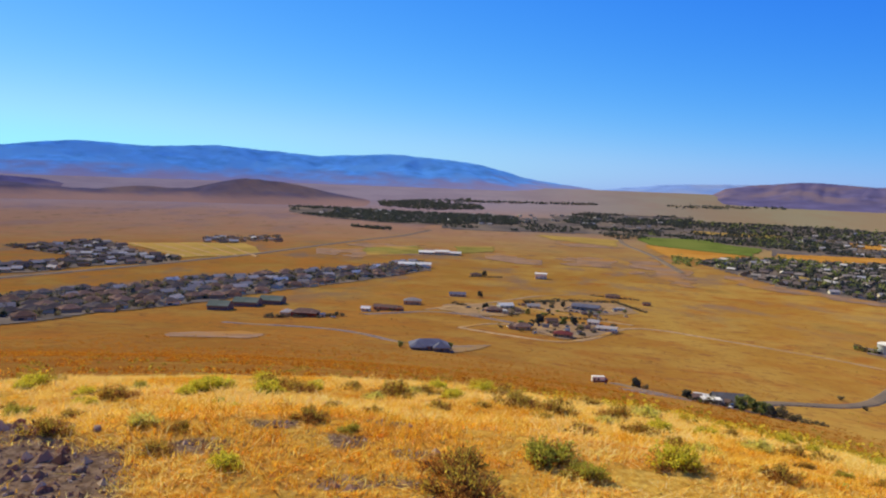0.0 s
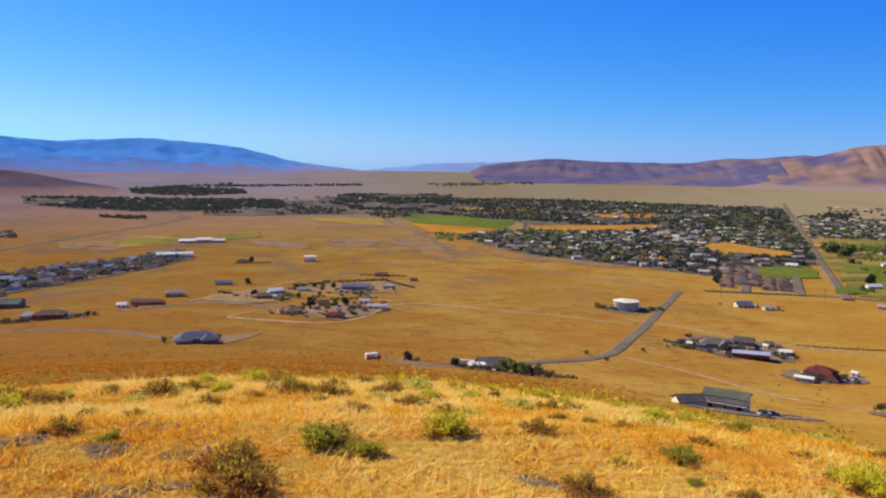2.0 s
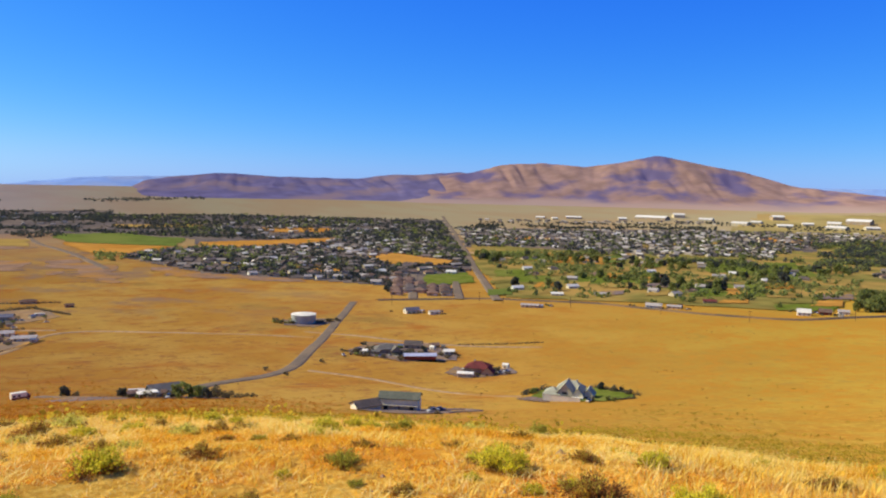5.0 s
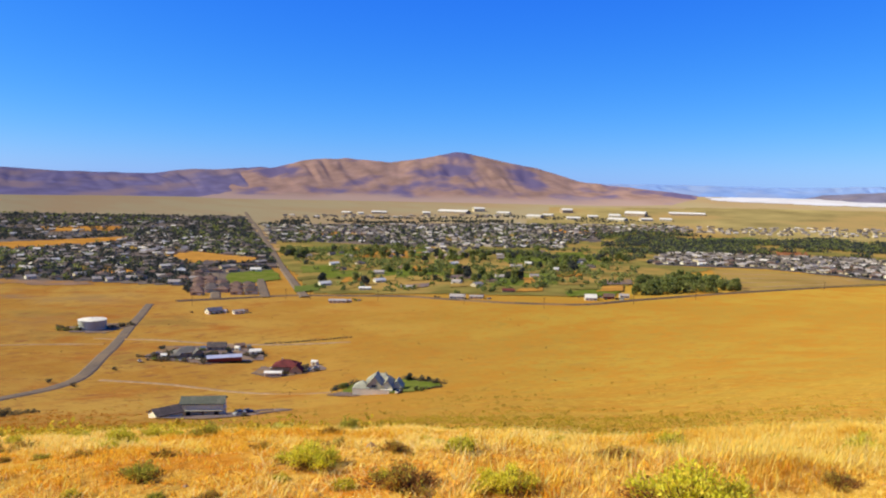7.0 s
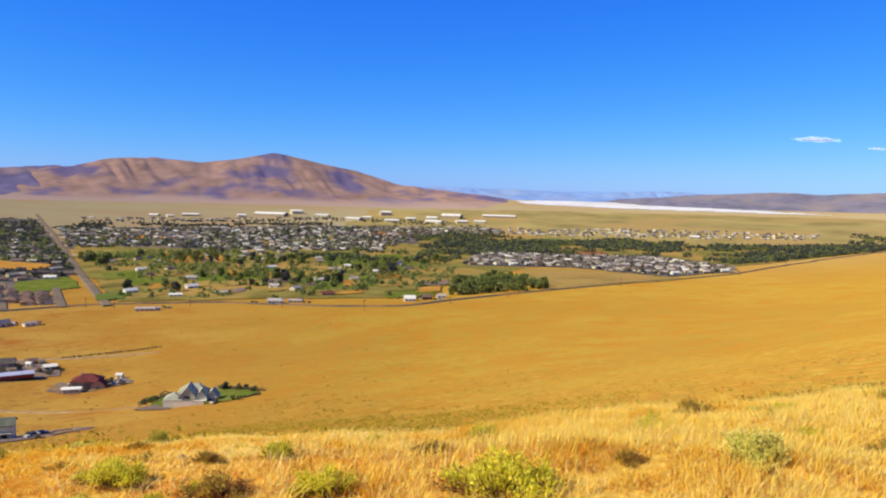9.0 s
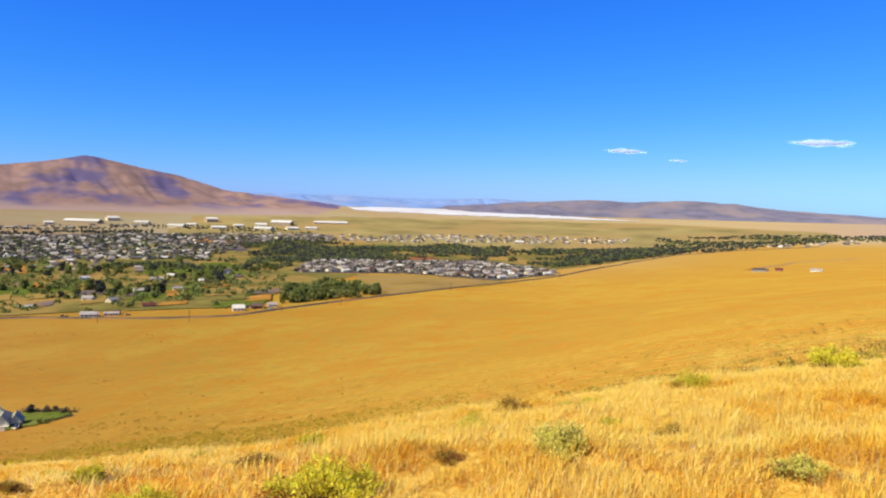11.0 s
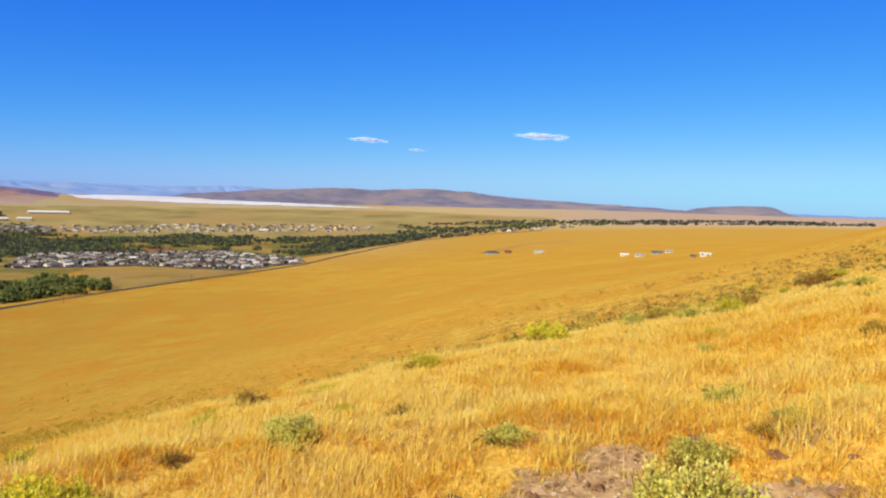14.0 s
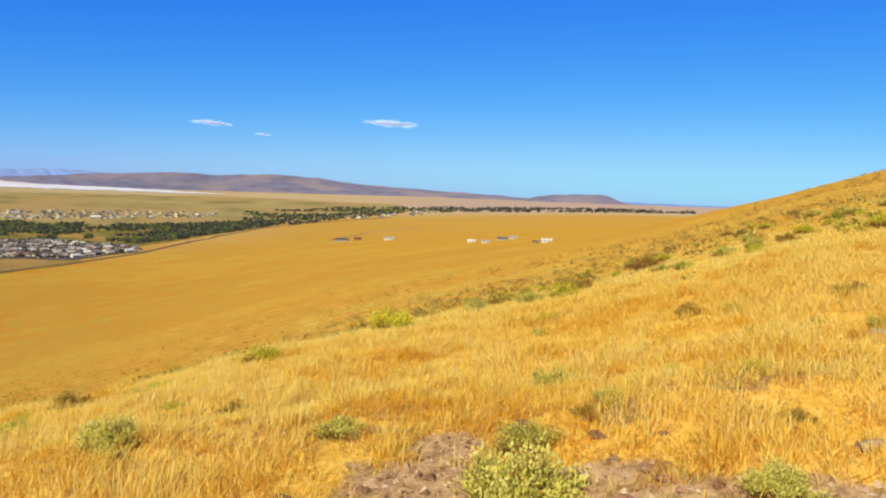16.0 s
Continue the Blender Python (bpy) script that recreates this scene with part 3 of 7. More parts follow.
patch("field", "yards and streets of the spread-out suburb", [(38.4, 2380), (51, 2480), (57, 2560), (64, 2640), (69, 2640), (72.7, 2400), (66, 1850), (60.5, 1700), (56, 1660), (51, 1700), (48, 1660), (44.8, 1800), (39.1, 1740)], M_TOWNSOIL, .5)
patch("field", "green and straw pastures below the suburb", [(39.5, 1490), (39.6, 1900), (42.4, 1830), (50.8, 1650), (60, 2060), (68.4, 1910), (67.5, 1350), (71.5, 1340), (66.3, 1060), (63, 850), (52, 860), (48.3, 860), (42.4, 880), (40.1, 1220)], M_PASTURE, .6)
patch("field", "dry golden paddock among pastures", [(44, 1500), (50, 1560), (50.5, 1380), (44.6, 1340)], M_DRYFIELD, .9)
for _poly in ([(47, 1180), (53, 1260), (53, 1080), (47.5, 1040)], [(54.5, 1090), (60, 1180), (61, 990), (55.5, 950)], [(56, 1480), (63, 1560), (63.5, 1330), (56.5, 1300)], [(41.5, 1180), (45, 1230), (45.5, 1060), (42, 1030)], [(61, 900), (64.5, 960), (65, 870), (61.5, 845)]):
    patch("field", "bright green irrigated pasture", _poly, M_LAWN, .9)
patch("field", "bare olive field with faint graded rows", [(73.1, 955), (72.3, 1130), (70.9, 1330), (75.5, 1330), (82.1, 1250), (83.4, 1225)], M_FALLOW, .6)
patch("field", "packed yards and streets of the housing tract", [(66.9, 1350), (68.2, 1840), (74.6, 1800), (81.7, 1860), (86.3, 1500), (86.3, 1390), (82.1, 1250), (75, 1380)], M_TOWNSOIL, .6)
patch("field", "watered green belt behind the tract", [(63.2, 2260), (66.1, 2390), (77.9, 2390), (86.3, 2280), (96.7, 2420), (94.7, 2140), (90.5, 1890), (86.3, 1550), (80, 1880), (68, 1840), (66.8, 1600), (63.6, 1640)], M_PASTURE, .7)
patch("field", "green hay field between tree rows", [(69.2, 2200), (73.9, 2310), (74.5, 2080), (71, 2010)], M_CROP, 1.1)
patch("field", "rust-coloured ploughed strip behind the tract", [(72.8, 1890), (77.4, 1950), (77.4, 1850), (73, 1790)], M_RUSTSTRIP, 1.1)
patch("field", "packed yards of the long housing estate", [(-36, 760), (-36, 500), (-28.1, 580), (-19.8, 690), (-16.2, 770), (-4.8, 1050), (-5.6, 1180), (-15, 990), (-23.7, 880)], M_TOWNSOIL, .5)
patch("field", "yards of the outlying housing estate", [(-36, 1100), (-36, 980), (-32.2, 995), (-28.4, 1065), (-23.4, 1100), (-22.8, 1160), (-25.8, 1235), (-26.6, 1380), (-28.1, 1475), (-34, 1395), (-30, 1200), (-31.2, 1125)], M_TOWNSOIL, .5)
patch("lawn", "green lawn round the large pale house", [(44.3, 372), (45.2, 395), (47, 402), (49, 398), (51.4, 380), (52.0, 366), (49.5, 352), (48, 352), (46, 360)], M_LAWN, .25, "lawn")
patch("yard", "gravel apron beside the large pale house", [(43.2, 363), (44.2, 372), (45.0, 368), (45.8, 356), (45.6, 350), (44.6, 354)], M_GRAVEL, .18, "yard")
patch("yard", "gravel yard of the farmstead with the long shed", [(30.4, 505), (32, 555), (36.5, 560), (38.6, 525), (38.4, 500), (34.5, 485)], M_GRAVEL, .2, "yard")
patch("yard", "gravel yard of the red-roofed house", [(37.6, 455), (38.2, 478), (42.8, 470), (43.2, 452), (39, 438)], M_GRAVEL, .2, "yard")
patch("yard", "grey dirt yard in the upper hamlet", [(-4.3, 648), (-3.6, 690), (-1.9, 714), (1.6, 705), (2.4, 660), (1.0, 625), (-1.3, 614)], M_YARD, .25, "yard")
patch("yard", "pale dirt yard of the workshop", [(2.4, 735), (5.2, 785), (9.6, 790), (10.8, 725), (8.4, 690), (4.4, 690)], M_YARD, .25, "yard")
patch("yard", "pale dirt yard of the lower hamlet", [(2.8, 540), (3.2, 600), (5.2, 625), (9.2, 605), (9.4, 575), (5.6, 512)], M_YARD, .25, "yard")
patch("yard", "grey drive and yard of the hillside house", [(30.6, 236), (32, 262), (36.8, 262), (37.8, 236), (34, 222)], M_GRAVEL, .15, "yard")
patch("yard", "dark gravel yard under the farm trees", [(13.5, 300), (15, 318), (20, 318), (21.4, 292), (17, 278)], M_GRAVEL, .15, "yard")
patch("yard", "worn pad round the water tank", [(25.6, 640), (25.9, 668), (28.8, 680), (29.4, 655), (28, 630)], M_GRAVEL, .2, "yard")
patch("yard", "grey dirt pull-out beside a track", [(-6.3, 405), (-5.5, 425), (-2.2, 432), (.1, 448), (-.6, 425), (-3, 390)], M_GRAVEL, .2, "yard")

ribbon("road", "cracked asphalt road climbing past the water tank", [(30.75, 806), (29.27, 642), (27.82, 528), (26.6, 462), (25.6, 432), (24.4, 420), (21, 392), (18, 350)], 6.0, M_ASPHALT, .3)
ribbon("road", "straight asphalt main road into the town", [(41.6, 840), (40.7, 1009), (39.75, 1243), (39.0, 1668), (38.26, 2214), (37.67, 2533), (37.3, 2800)], 8, M_ASPHALT, 1.2)
ribbon("road", "dark road and ditch along the edge of the plain", [(32.5, 825), (40.5, 862), (48.9, 840), (56.2, 775), (62.3, 765), (66, 825), (73.1, 950), (79.6, 1120), (86.3, 1345), (91.4, 1860), (94.7, 2130), (98.8, 2320), (104, 2500)], 7, M_DITCH, .8)
ribbon("road", "short side street between the first houses", [(35.2, 840), (35.2, 902), (35.27, 1108)], 8, M_ASPHALT, .9)
ribbon("road", "short side street by the row houses", [(38.75, 845), (38.6, 900), (38.36, 1030)], 8, M_ASPHALT, .9)
ribbon("track", "pale dirt track past the hamlet", [(-2.5, 534), (.1, 519), (4.8, 490), (6.6, 518), (8.2, 551), (9.5, 613), (11.7, 633), (18, 600), (24.6, 589), (27.8, 579)], 4.5, M_DIRT, .25, "track")
ribbon("track", "pale dirt track behind the hamlet", [(-5.2, 640), (-3.2, 679), (-.7, 716), (3.1, 808), (6.1, 852)], 4, M_DIRT, .25, "track")
ribbon("track", "dirt lane between the near houses", [(27.5, 440), (29, 432), (33.7, 413), (39.6, 376), (43.6, 372)], 3.5, M_DIRT, .2, "track")
ribbon("road", "long dark road across the far plain", [(-37, 900), (-34.2, 943), (-27.4, 1030), (-18.2, 1222), (-11.7, 1496), (-5, 2027)], 10, M_ASPHALT, .8)
ribbon("road", "straight road running out of the town", [(8.8, 2050), (9.2, 1915), (11.6, 1487), (13.6, 1203)], 9, M_ASPHALT, .8)
ribbon("track", "grey drive to the farm under trees", [(16.5, 292), (12.8, 325), (9.2, 340)], 5, M_GRAVEL, .2, "track")
ribbon("track", "looping gravel turnaround by the hillside house", [(36.2, 250), (38, 243), (40, 250), (40.8, 275), (39.6, 292), (38.1, 280), (37.6, 258)], 4, M_GRAVEL, .2, "track")
ribbon("track", "faint dirt track on the plain", [(99.7, 1487), (102.4, 1885), (106.3, 2001)], 9, M_DIRT, .6, "track")
ribbon("track", "faint dirt track below the plain", [(27.2, 609), (35.9, 561), (45, 554)], 4, M_DIRT, .2, "track")
ribbon("track", "pale walled lane in the suburb", [(39.4, 1560), (40.4, 1480), (43.1, 1418), (45.0, 1400)], 14, M_DIRT, 1.2, "track")

ribbon("track", "pale dirt loop in front of the tan house", [(-2.5, 534), (-1.2, 560), (.4, 585), (2.7, 569)], 4, M_DIRT, .25, "track")
ribbon("track", "grey dirt lane through the hamlet", [(-9.9, 591), (-7.2, 617), (-3.9, 636), (.1, 603), (1.9, 582)], 6, M_GRAVEL, .25, "track")
ribbon("track", "pale dirt lane behind the workshop", [(2.2, 710), (5.2, 668), (8.2, 644), (10.4, 640)], 4.5, M_DIRT, .25, "track")
ribbon("track", "faint track to the dark-roofed house", [(-20, 520), (-14, 500), (-10, 478), (-8, 452), (-6.6, 425)], 5, M_GRAVEL, .2, "track")
ribbon("track", "worn drive to the farm under trees", [(10.2, 306), (11.6, 295), (13, 290), (14.6, 296)], 6, M_GRAVEL, .2, "track")

M_BARE = mat("bare_mauve_ground", (.27, .175, .125), var=.25, scale=.05, spot=(.36, .19, .06), spot_scale=.018)
for _poly in ([(-.8, 1370), (3.5, 1400), (3.5, 1245), (.1, 1175)], [(4.3, 1240), (6.2, 1390), (9, 1327), (7, 1213)], [(3.9, 1840), (9, 1910), (9.4, 1703), (5.4, 1612)], [(-13.4, 1262), (-10.1, 1530), (-5, 1510), (-4.5, 1313), (-9.6, 1195)], [(10.4, 1560), (12.5, 1400), (14.6, 1180), (12.2, 1010), (9.8, 1150)], [(16.4, 1240), (22, 1130), (28, 1030), (24, 1010), (17, 1120)]):
    patch("field", "bare mauve stony ground between dry grass", _poly, M_BARE, .3, rag=7)
patch("yard", "bare trampled ground on the slope", [(-24, 433), (-19, 470), (-17, 453), (-18.6, 400), (-23.7, 397)], M_BARE, .15, "yard", 4)

# small fields between the town and the hill road
_frng = random.Random(31)
_cover = (("bright green irrigated strip", M_LAWN), ("green hay strip between hedges", M_CROP), ("dry golden strip among pastures", M_DRYFIELD), ("mixed green and straw pasture strip", M_PASTURE), ("bare dusty yard among pastures", M_GRAVEL), ("worn olive field strip", M_FALLOW))
for _i in range(9):
    for _j in range(6):
        a0, r0 = 41.2 + 2.75 * _i + _frng.uniform(-.4, .4), 905 * 1.105 ** _j * _frng.uniform(.97, 1.03)
        a1, r1 = a0 + _frng.uniform(1.5, 2.6), r0 * _frng.uniform(1.04, 1.085)
        k = _frng.choices(range(6), (2, 2.5, 3, 3.5, 1.2, 2.5))[0]
        if a1 < 66 and _frng.random() < .82:
            patch("field", _cover[k][0], [(a0, r0), (a0 + .2, r1), (a1 + .1, r1 * 1.02), (a1, r0 * 1.02)], _cover[k][1], 1.3 + .02 * (_i + _j))
for k, poly in enumerate(([(20.5, 1230), (23, 1160), (23.6, 1230), (21, 1300)], [(26, 1180), (29.5, 1120), (30, 1180), (26.5, 1250)], [(29, 1560), (33, 1560), (33, 1680), (29, 1680)], [(24, 2150), (29, 2150), (29, 2290), (24, 2290)],
                          [(14, 2300), (20, 2280), (20, 2380), (14, 2400)], [(41, 2050), (46, 2000), (46, 2120), (41, 2150)], [(52, 1900), (58, 2080), (58, 2200), (52, 2020)], [(60, 2250), (67, 2200), (67, 2320), (60, 2380)])):
    patch("field", "dry golden lot among the houses" if k % 2 else "pale bare lot among the houses", poly, M_DRYFIELD if k % 2 else M_FALLOW, 1.1)
patch("field", "green pasture among the far tree belt", [(-15.4, 2694), (-12.8, 2728), (-6.3, 2635), (-.5, 2644), (1.5, 2586), (1.7, 2329), (-1.7, 2201), (-8.6, 2215), (-13.1, 2359), (-15.3, 2482)], M_TOWNSOIL, .9)
patch("field", "streets and yards at the town's far end", [(4, 2652), (6.4, 2834), (14, 2861), (14, 2300), (7.3, 2271), (5.2, 2458)], M_TOWNSOIL, .9)
patch("field", "bare grey-mauve lots beyond the plain", [(2.7, 2021), (8.9, 1983), (9.0, 1760), (4.0, 1880)], M_FALLOW, .7)
for k in range(4):
    ribbon("track", "faint graded strip across the olive field", [(72.9 - .3 * k, 1010 + 75 * k), (77, 1095 + 60 * k), (80.6, 1185 + 20 * k)], 6, M_DIRT, .8, "track")
for k in range(5):
    ribbon("track", "pale graded strip across the dusty lots", [(-26.2 + 1.5 * k, 1420), (-22.6 + 1.25 * k, 1190)], 5, M_DIRT, .75, "track")


# ---- buildings ----
def box(bm, x0, x1, y0, y1, z0, z1):
    v = [bm.verts.new(p) for p in ((x0, y0, z0), (x1, y0, z0), (x1, y1, z0), (x0, y1, z0), (x0, y0, z1), (x1, y0, z1), (x1, y1, z1), (x0, y1, z1))]
    for f in ((3, 2, 1, 0), (4, 5, 6, 7), (0, 1, 5, 4), (1, 2, 6, 5), (2, 3, 7, 6), (3, 0, 4, 7)):
        bm.faces.new([v[k] for k in f])


def boxes(*bs):
    bm = bmesh.new()
    for b in bs:
        box(bm, *b)
    return bm


def gable_walls(x0, x1, y0, y1, z0, z1, peak):
    """Walls with gable ends, ridge along x."""
    bm = bmesh.new()
    ym = (y0 + y1) / 2
    a = [bm.verts.new(p) for p in ((x0, y0, z0), (x0, y1, z0), (x0, y1, z1), (x0, ym, peak), (x0, y0, z1))]
    b = [bm.verts.new(p) for p in ((x1, y0, z0), (x1, y1, z0), (x1, y1, z1), (x1, ym, peak), (x1, y0, z1))]
    bm.faces.new(a[::-1])
    bm.faces.new(b)
    for i in (0, 1, 4):
        j = (i + 1) % 5
        bm.faces.new((a[i], a[j], b[j], b[i]))
    bmesh.ops.recalc_face_normals(bm, faces=bm.faces)
    return bm


def roof_gable(x0, x1, y0, y1, z1, peak, over=.5, thick=.25):
    bm = bmesh.new()
    ym, k = (y0 + y1) / 2, (peak - z1) / ((y1 - y0) / 2)
    x0, x1, drop = x0 - over, x1 + over, over * k
    prof = [(y0 - over, z1 - drop), (ym, peak), (y1 + over, z1 - drop), (y1 + over, z1 - drop + thick), (ym, peak + thick), (y0 - over, z1 - drop + thick)]
    a = [bm.verts.new((x0, y, z + .03)) for y, z in prof]
    b = [bm.verts.new((x1, y, z + .03)) for y, z in prof]
    for q in ((0, 1, 4, 5), (1, 2, 3, 4)):
        bm.faces.new([a[i] for i in q])
        bm.faces.new([b[i] for i in q[::-1]])
    for i in range(6):
        j = (i + 1) % 6
        bm.faces.new((a[i], b[i], b[j], a[j]))
    bmesh.ops.recalc_face_normals(bm, faces=bm.faces)
    return bm


def roof_hip(x0, x1, y0, y1, z1, peak, over=.6, thick=.25):
    bm = bmesh.new()
    x0, x1, y0, y1 = x0 - over, x1 + over, y0 - over, y1 + over
    h = min(x1 - x0, y1 - y0) / 2
    if x1 - x0 >= y1 - y0:
        r0, r1 = (x0 + h, (y0 + y1) / 2, peak), (x1 - h + .01, (y0 + y1) / 2, peak)
    else:
        r0, r1 = ((x0 + x1) / 2, y0 + h, peak), ((x0 + x1) / 2, y1 - h + .01, peak)
    lo = [bm.verts.new(p) for p in ((x0, y0, z1), (x1, y0, z1), (x1, y1, z1), (x0, y1, z1))]
    hi = [bm.verts.new((x, y, z1 + thick)) for x, y in ((x0, y0), (x1, y0), (x1, y1), (x0, y1))]
    p, q = bm.verts.new(r0), bm.verts.new(r1)
    bm.faces.new(lo[::-1])
    for i in range(4):
        j = (i + 1) % 4
        bm.faces.new((lo[i], lo[j], hi[j], hi[i]))
    if x1 - x0 >= y1 - y0:
        fs = ((hi[0], hi[1], q, p), (hi[1], hi[2], q), (hi[2], hi[3], p, q), (hi[3], hi[0], p))
    else:
        fs = ((hi[0], hi[1], p), (hi[1], hi[2], q, p), (hi[2], hi[3], q), (hi[3], hi[0], p, q))
    for f in fs:
        bm.faces.new(f)
    bmesh.ops.recalc_face_normals(bm, faces=bm.faces)
    return bm


def paint(name, c, rough=.85, var=.10):
    return mat(name, c, rough, var=var, scale=1.5, spot=tuple(k * .85 for k in c), spot_scale=.25, object_random=.08)


CAST = BUILT
M_WHITE = paint("white_siding", (.80, .78, .73))
M_CREAM = paint("cream_stucco", (.70, .63, .51))
M_TAN = paint("tan_stucco", (.46, .36, .28))
M_GREYWALL = paint("grey_siding", (.42, .40, .38))
M_REDWALL = paint("red_barn_siding", (.22, .06, .05))
M_ORANGE = paint("terracotta_stucco", (.42, .22, .16))
R_GREY = mat("grey_shingle_roof", (.40, .37, .38), .9, var=.2, scale=2, spot=(.32, .295, .30), spot_scale=.3, object_random=.25)
R_SLATE = mat("grey_slate_roof", (.17, .165, .165), .9, var=.2, scale=2, spot=(.22, .21, .21), spot_scale=.3)
R_GREENGREY = mat("green_grey_shingle_roof", (.13, .145, .125), .9, var=.2, scale=2, spot=(.17, .18, .155), spot_scale=.3)
R_LAVENDER = mat("pale_blue_metal_roof", (.46, .50, .72), .7, var=.1, scale=1, spot=(.38, .42, .62), spot_scale=.2)
R_DARK = mat("dark_shingle_roof", (.12, .105, .11), .9, var=.25, scale=2, spot=(.17, .14, .14), spot_scale=.3, object_random=.25)
R_BLUE = mat("blue_grey_metal_roof", (.14, .15, .22), .85, 0.0, var=.1, scale=1, spot=(.19, .20, .27), spot_scale=.2, object_random=.15)
R_BROWN = mat("brown_shingle_roof", (.18, .12, .105), .9, var=.25, scale=2, spot=(.24, .165, .14), spot_scale=.3, object_random=.25)
R_RED = mat("dull_red_metal_roof", (.19, .055, .06), .85, var=.2, scale=1, spot=(.13, .045, .05), spot_scale=.3)
R_PALE = mat("pale_grey_tile_roof", (.42, .43, .37), .85, var=.16, scale=2, spot=(.34, .35, .30), spot_scale=.3)
R_WHITE = mat("white_metal_roof", (.80, .79, .78), .85, var=.06, scale=1, spot=(.70, .69, .68), spot_scale=.2, object_random=.08)
M_GLASS = mat("dark_window_glass", (.05, .06, .08), .12, var=.1, scale=1)
M_DOOR = paint("painted_door", (.30, .22, .18))
M_TRIM = paint("white_trim", (.74, .72, .69))
M_CONC = mat("pale_concrete", (.55, .52, .47), .9, var=.12, scale=1, spot=(.46, .43, .38), spot_scale=.2)


def block(parent, x, y, w, d, h, peak, wall, roof, style="gable", along="x", openings=True):
    """One mass of a house: wall, roof, windows on both long sides, door and garage door."""
    if along == "y":
        turn, w, d = Matrix.Rotation(radians(90), 4, 'Z'), d, w
    else:
        turn = Matrix()
    turn = Matrix.Translation((x, y, 0)) @ turn

    def put(name, bm, material, up=parent, label=""):
        bmesh.ops.transform(bm, matrix=turn, verts=bm.verts)
        return part(name, bm, material, up, label)

    if style == "gable":
        wl_ = put("wall", gable_walls(-w / 2, w / 2, -d / 2, d / 2, -2.5, h, peak - .05), wall)
        put("roof", roof_gable(-w / 2, w / 2, -d / 2, d / 2, h, peak), roof)
    else:
        wl_ = put("wall", boxes((-w / 2, w / 2, -d / 2, d / 2, -2.5, h)), wall)
        put("roof", (roof_hip if style == "hip" else roof_gable)(-w / 2, w / 2, -d / 2, d / 2, h, peak), roof)
    if openings:
        n = max(2, int(w / 4))
        for s in (-1, 1):
            y0, y1 = sorted((s * d / 2, s * (d / 2 + .08)))
            for k in range(n):
                cx = -w / 2 + (k + .5) * w / n
                if k == n // 2:
                    put("door", boxes((cx - .5, cx + .5, y0, y1, .1, 2.2)), M_DOOR)
                else:
                    win = put("window", boxes((cx - .7, cx + .7, y0, y1, 1.0, 2.2)), M_GLASS)
                    ya, yb = sorted((s * (d / 2 + .05), s * (d / 2 + .12)))
                    put("sill", boxes((cx - .85, cx + .85, ya, yb, .88, .99)), M_TRIM, win)
        for s in (-1, 1):
            x0, x1 = sorted((s * w / 2, s * (w / 2 + .08)))
            put("window", boxes((x0, x1, -.7, .7, 1.0, 2.2)), M_GLASS)
    return wl_


def house_at(az, r, turn=0.0, label="", name="house", category="house", group="", lift=0.0):
    """An empty on the land; its own -y side faces the hilltop, then turned."""
    x, y, z = on_ground(az, r, lift)
    return thing(name, label, category, pose(x, y, z, 0, 0, -az + turn), group)


def chimney(parent, x, y, z):
    part("chimney", boxes((x - .4, x + .4, y - .3, y + .3, z - 2, z + .7)), M_CONC, parent)


# large pale house with several roofs, on its lawn
h = house_at(47.2, 366, -9, "large pale house with many grey-green tiled gables")
block(h, 0, 3, 14, 9, 4.6, 9.0, M_CREAM, R_PALE, "hip")
block(h, -1.5, -1.5, 8, 12, 4.6, 9.4, M_CREAM, R_PALE, "gable", "y")
block(h, 5.2, -2.2, 5.6, 10, 4.0, 7.6, M_WHITE, R_PALE, "gable", "y")
block(h, 10, .5, 5.6, 8, 3.4, 6.6, M_WHITE, R_PALE, "gable", "y")
block(h, -8.4, -3.4, 8.4, 9, 3.0, 6.2, M_CREAM, R_PALE, "hip")
part("garage_door", boxes((-10.8, -6.2, -8.0, -7.9, 0, 2.3)), M_TRIM, h)
part("porch_roof", boxes((2.2, 8.2, -9.0, -7.25, 2.7, 2.9)), M_TRIM, h)
for k in (2.4, 8.0):
    part("porch_post", boxes((k - .15, k + .15, -8.9, -8.6, -1, 2.7)), M_TRIM, h)
# dark windows, made large to stand in for shade on the fronts
for x0, x1, y0, z0, z1 in ((-4.2, -2.2, -7.5, .6, 2.6), (-.9, 1.1, -7.5, .6, 2.6), (-3.0, -.2, -7.5, 3.6, 5.0), (3.2, 7.2, -7.2, .4, 2.4), (8.4, 11.6, -3.5, .5, 2.5)):
    win = part("window", boxes((x0, x1, y0 - .1, y0, z0, z1)), M_GLASS, h)
    part("frame", boxes((x0 - .12, x1 + .12, y0 - .14, y0 - .02, z0 - .14, z0 - .01)), M_TRIM, win)
chimney(h, 3, 4, 8.6)
h.scale = (.9, .9, .9)
wall_ = thing("garden_wall", "low white retaining wall below the pale house", "wall", pose(*on_ground(46.6, 353, .4), 0, 0, -46 - 12))
for k in range(4):
    part("panel", boxes((-9 + 4.4 * k, -4.65 + 4.4 * k, -.15, .15, -.9, 2.0)), M_WHITE, wall_)
part("coping", boxes((-9.1, 8.7, -.22, .22, 2.0, 2.12)), M_CONC, wall_)

# hillside house with its low garage
h = house_at(34.2, 250, -10, "long grey-roofed ranch house with white porch")
block(h, .8, 0, 13, 6.2, 4.7, 6.1, M_WHITE, R_GREENGREY)
part("porch_roof", boxes((-5.6, 7.2, -4.5, -3.2, 2.6, 2.75)), M_GREYWALL, h)
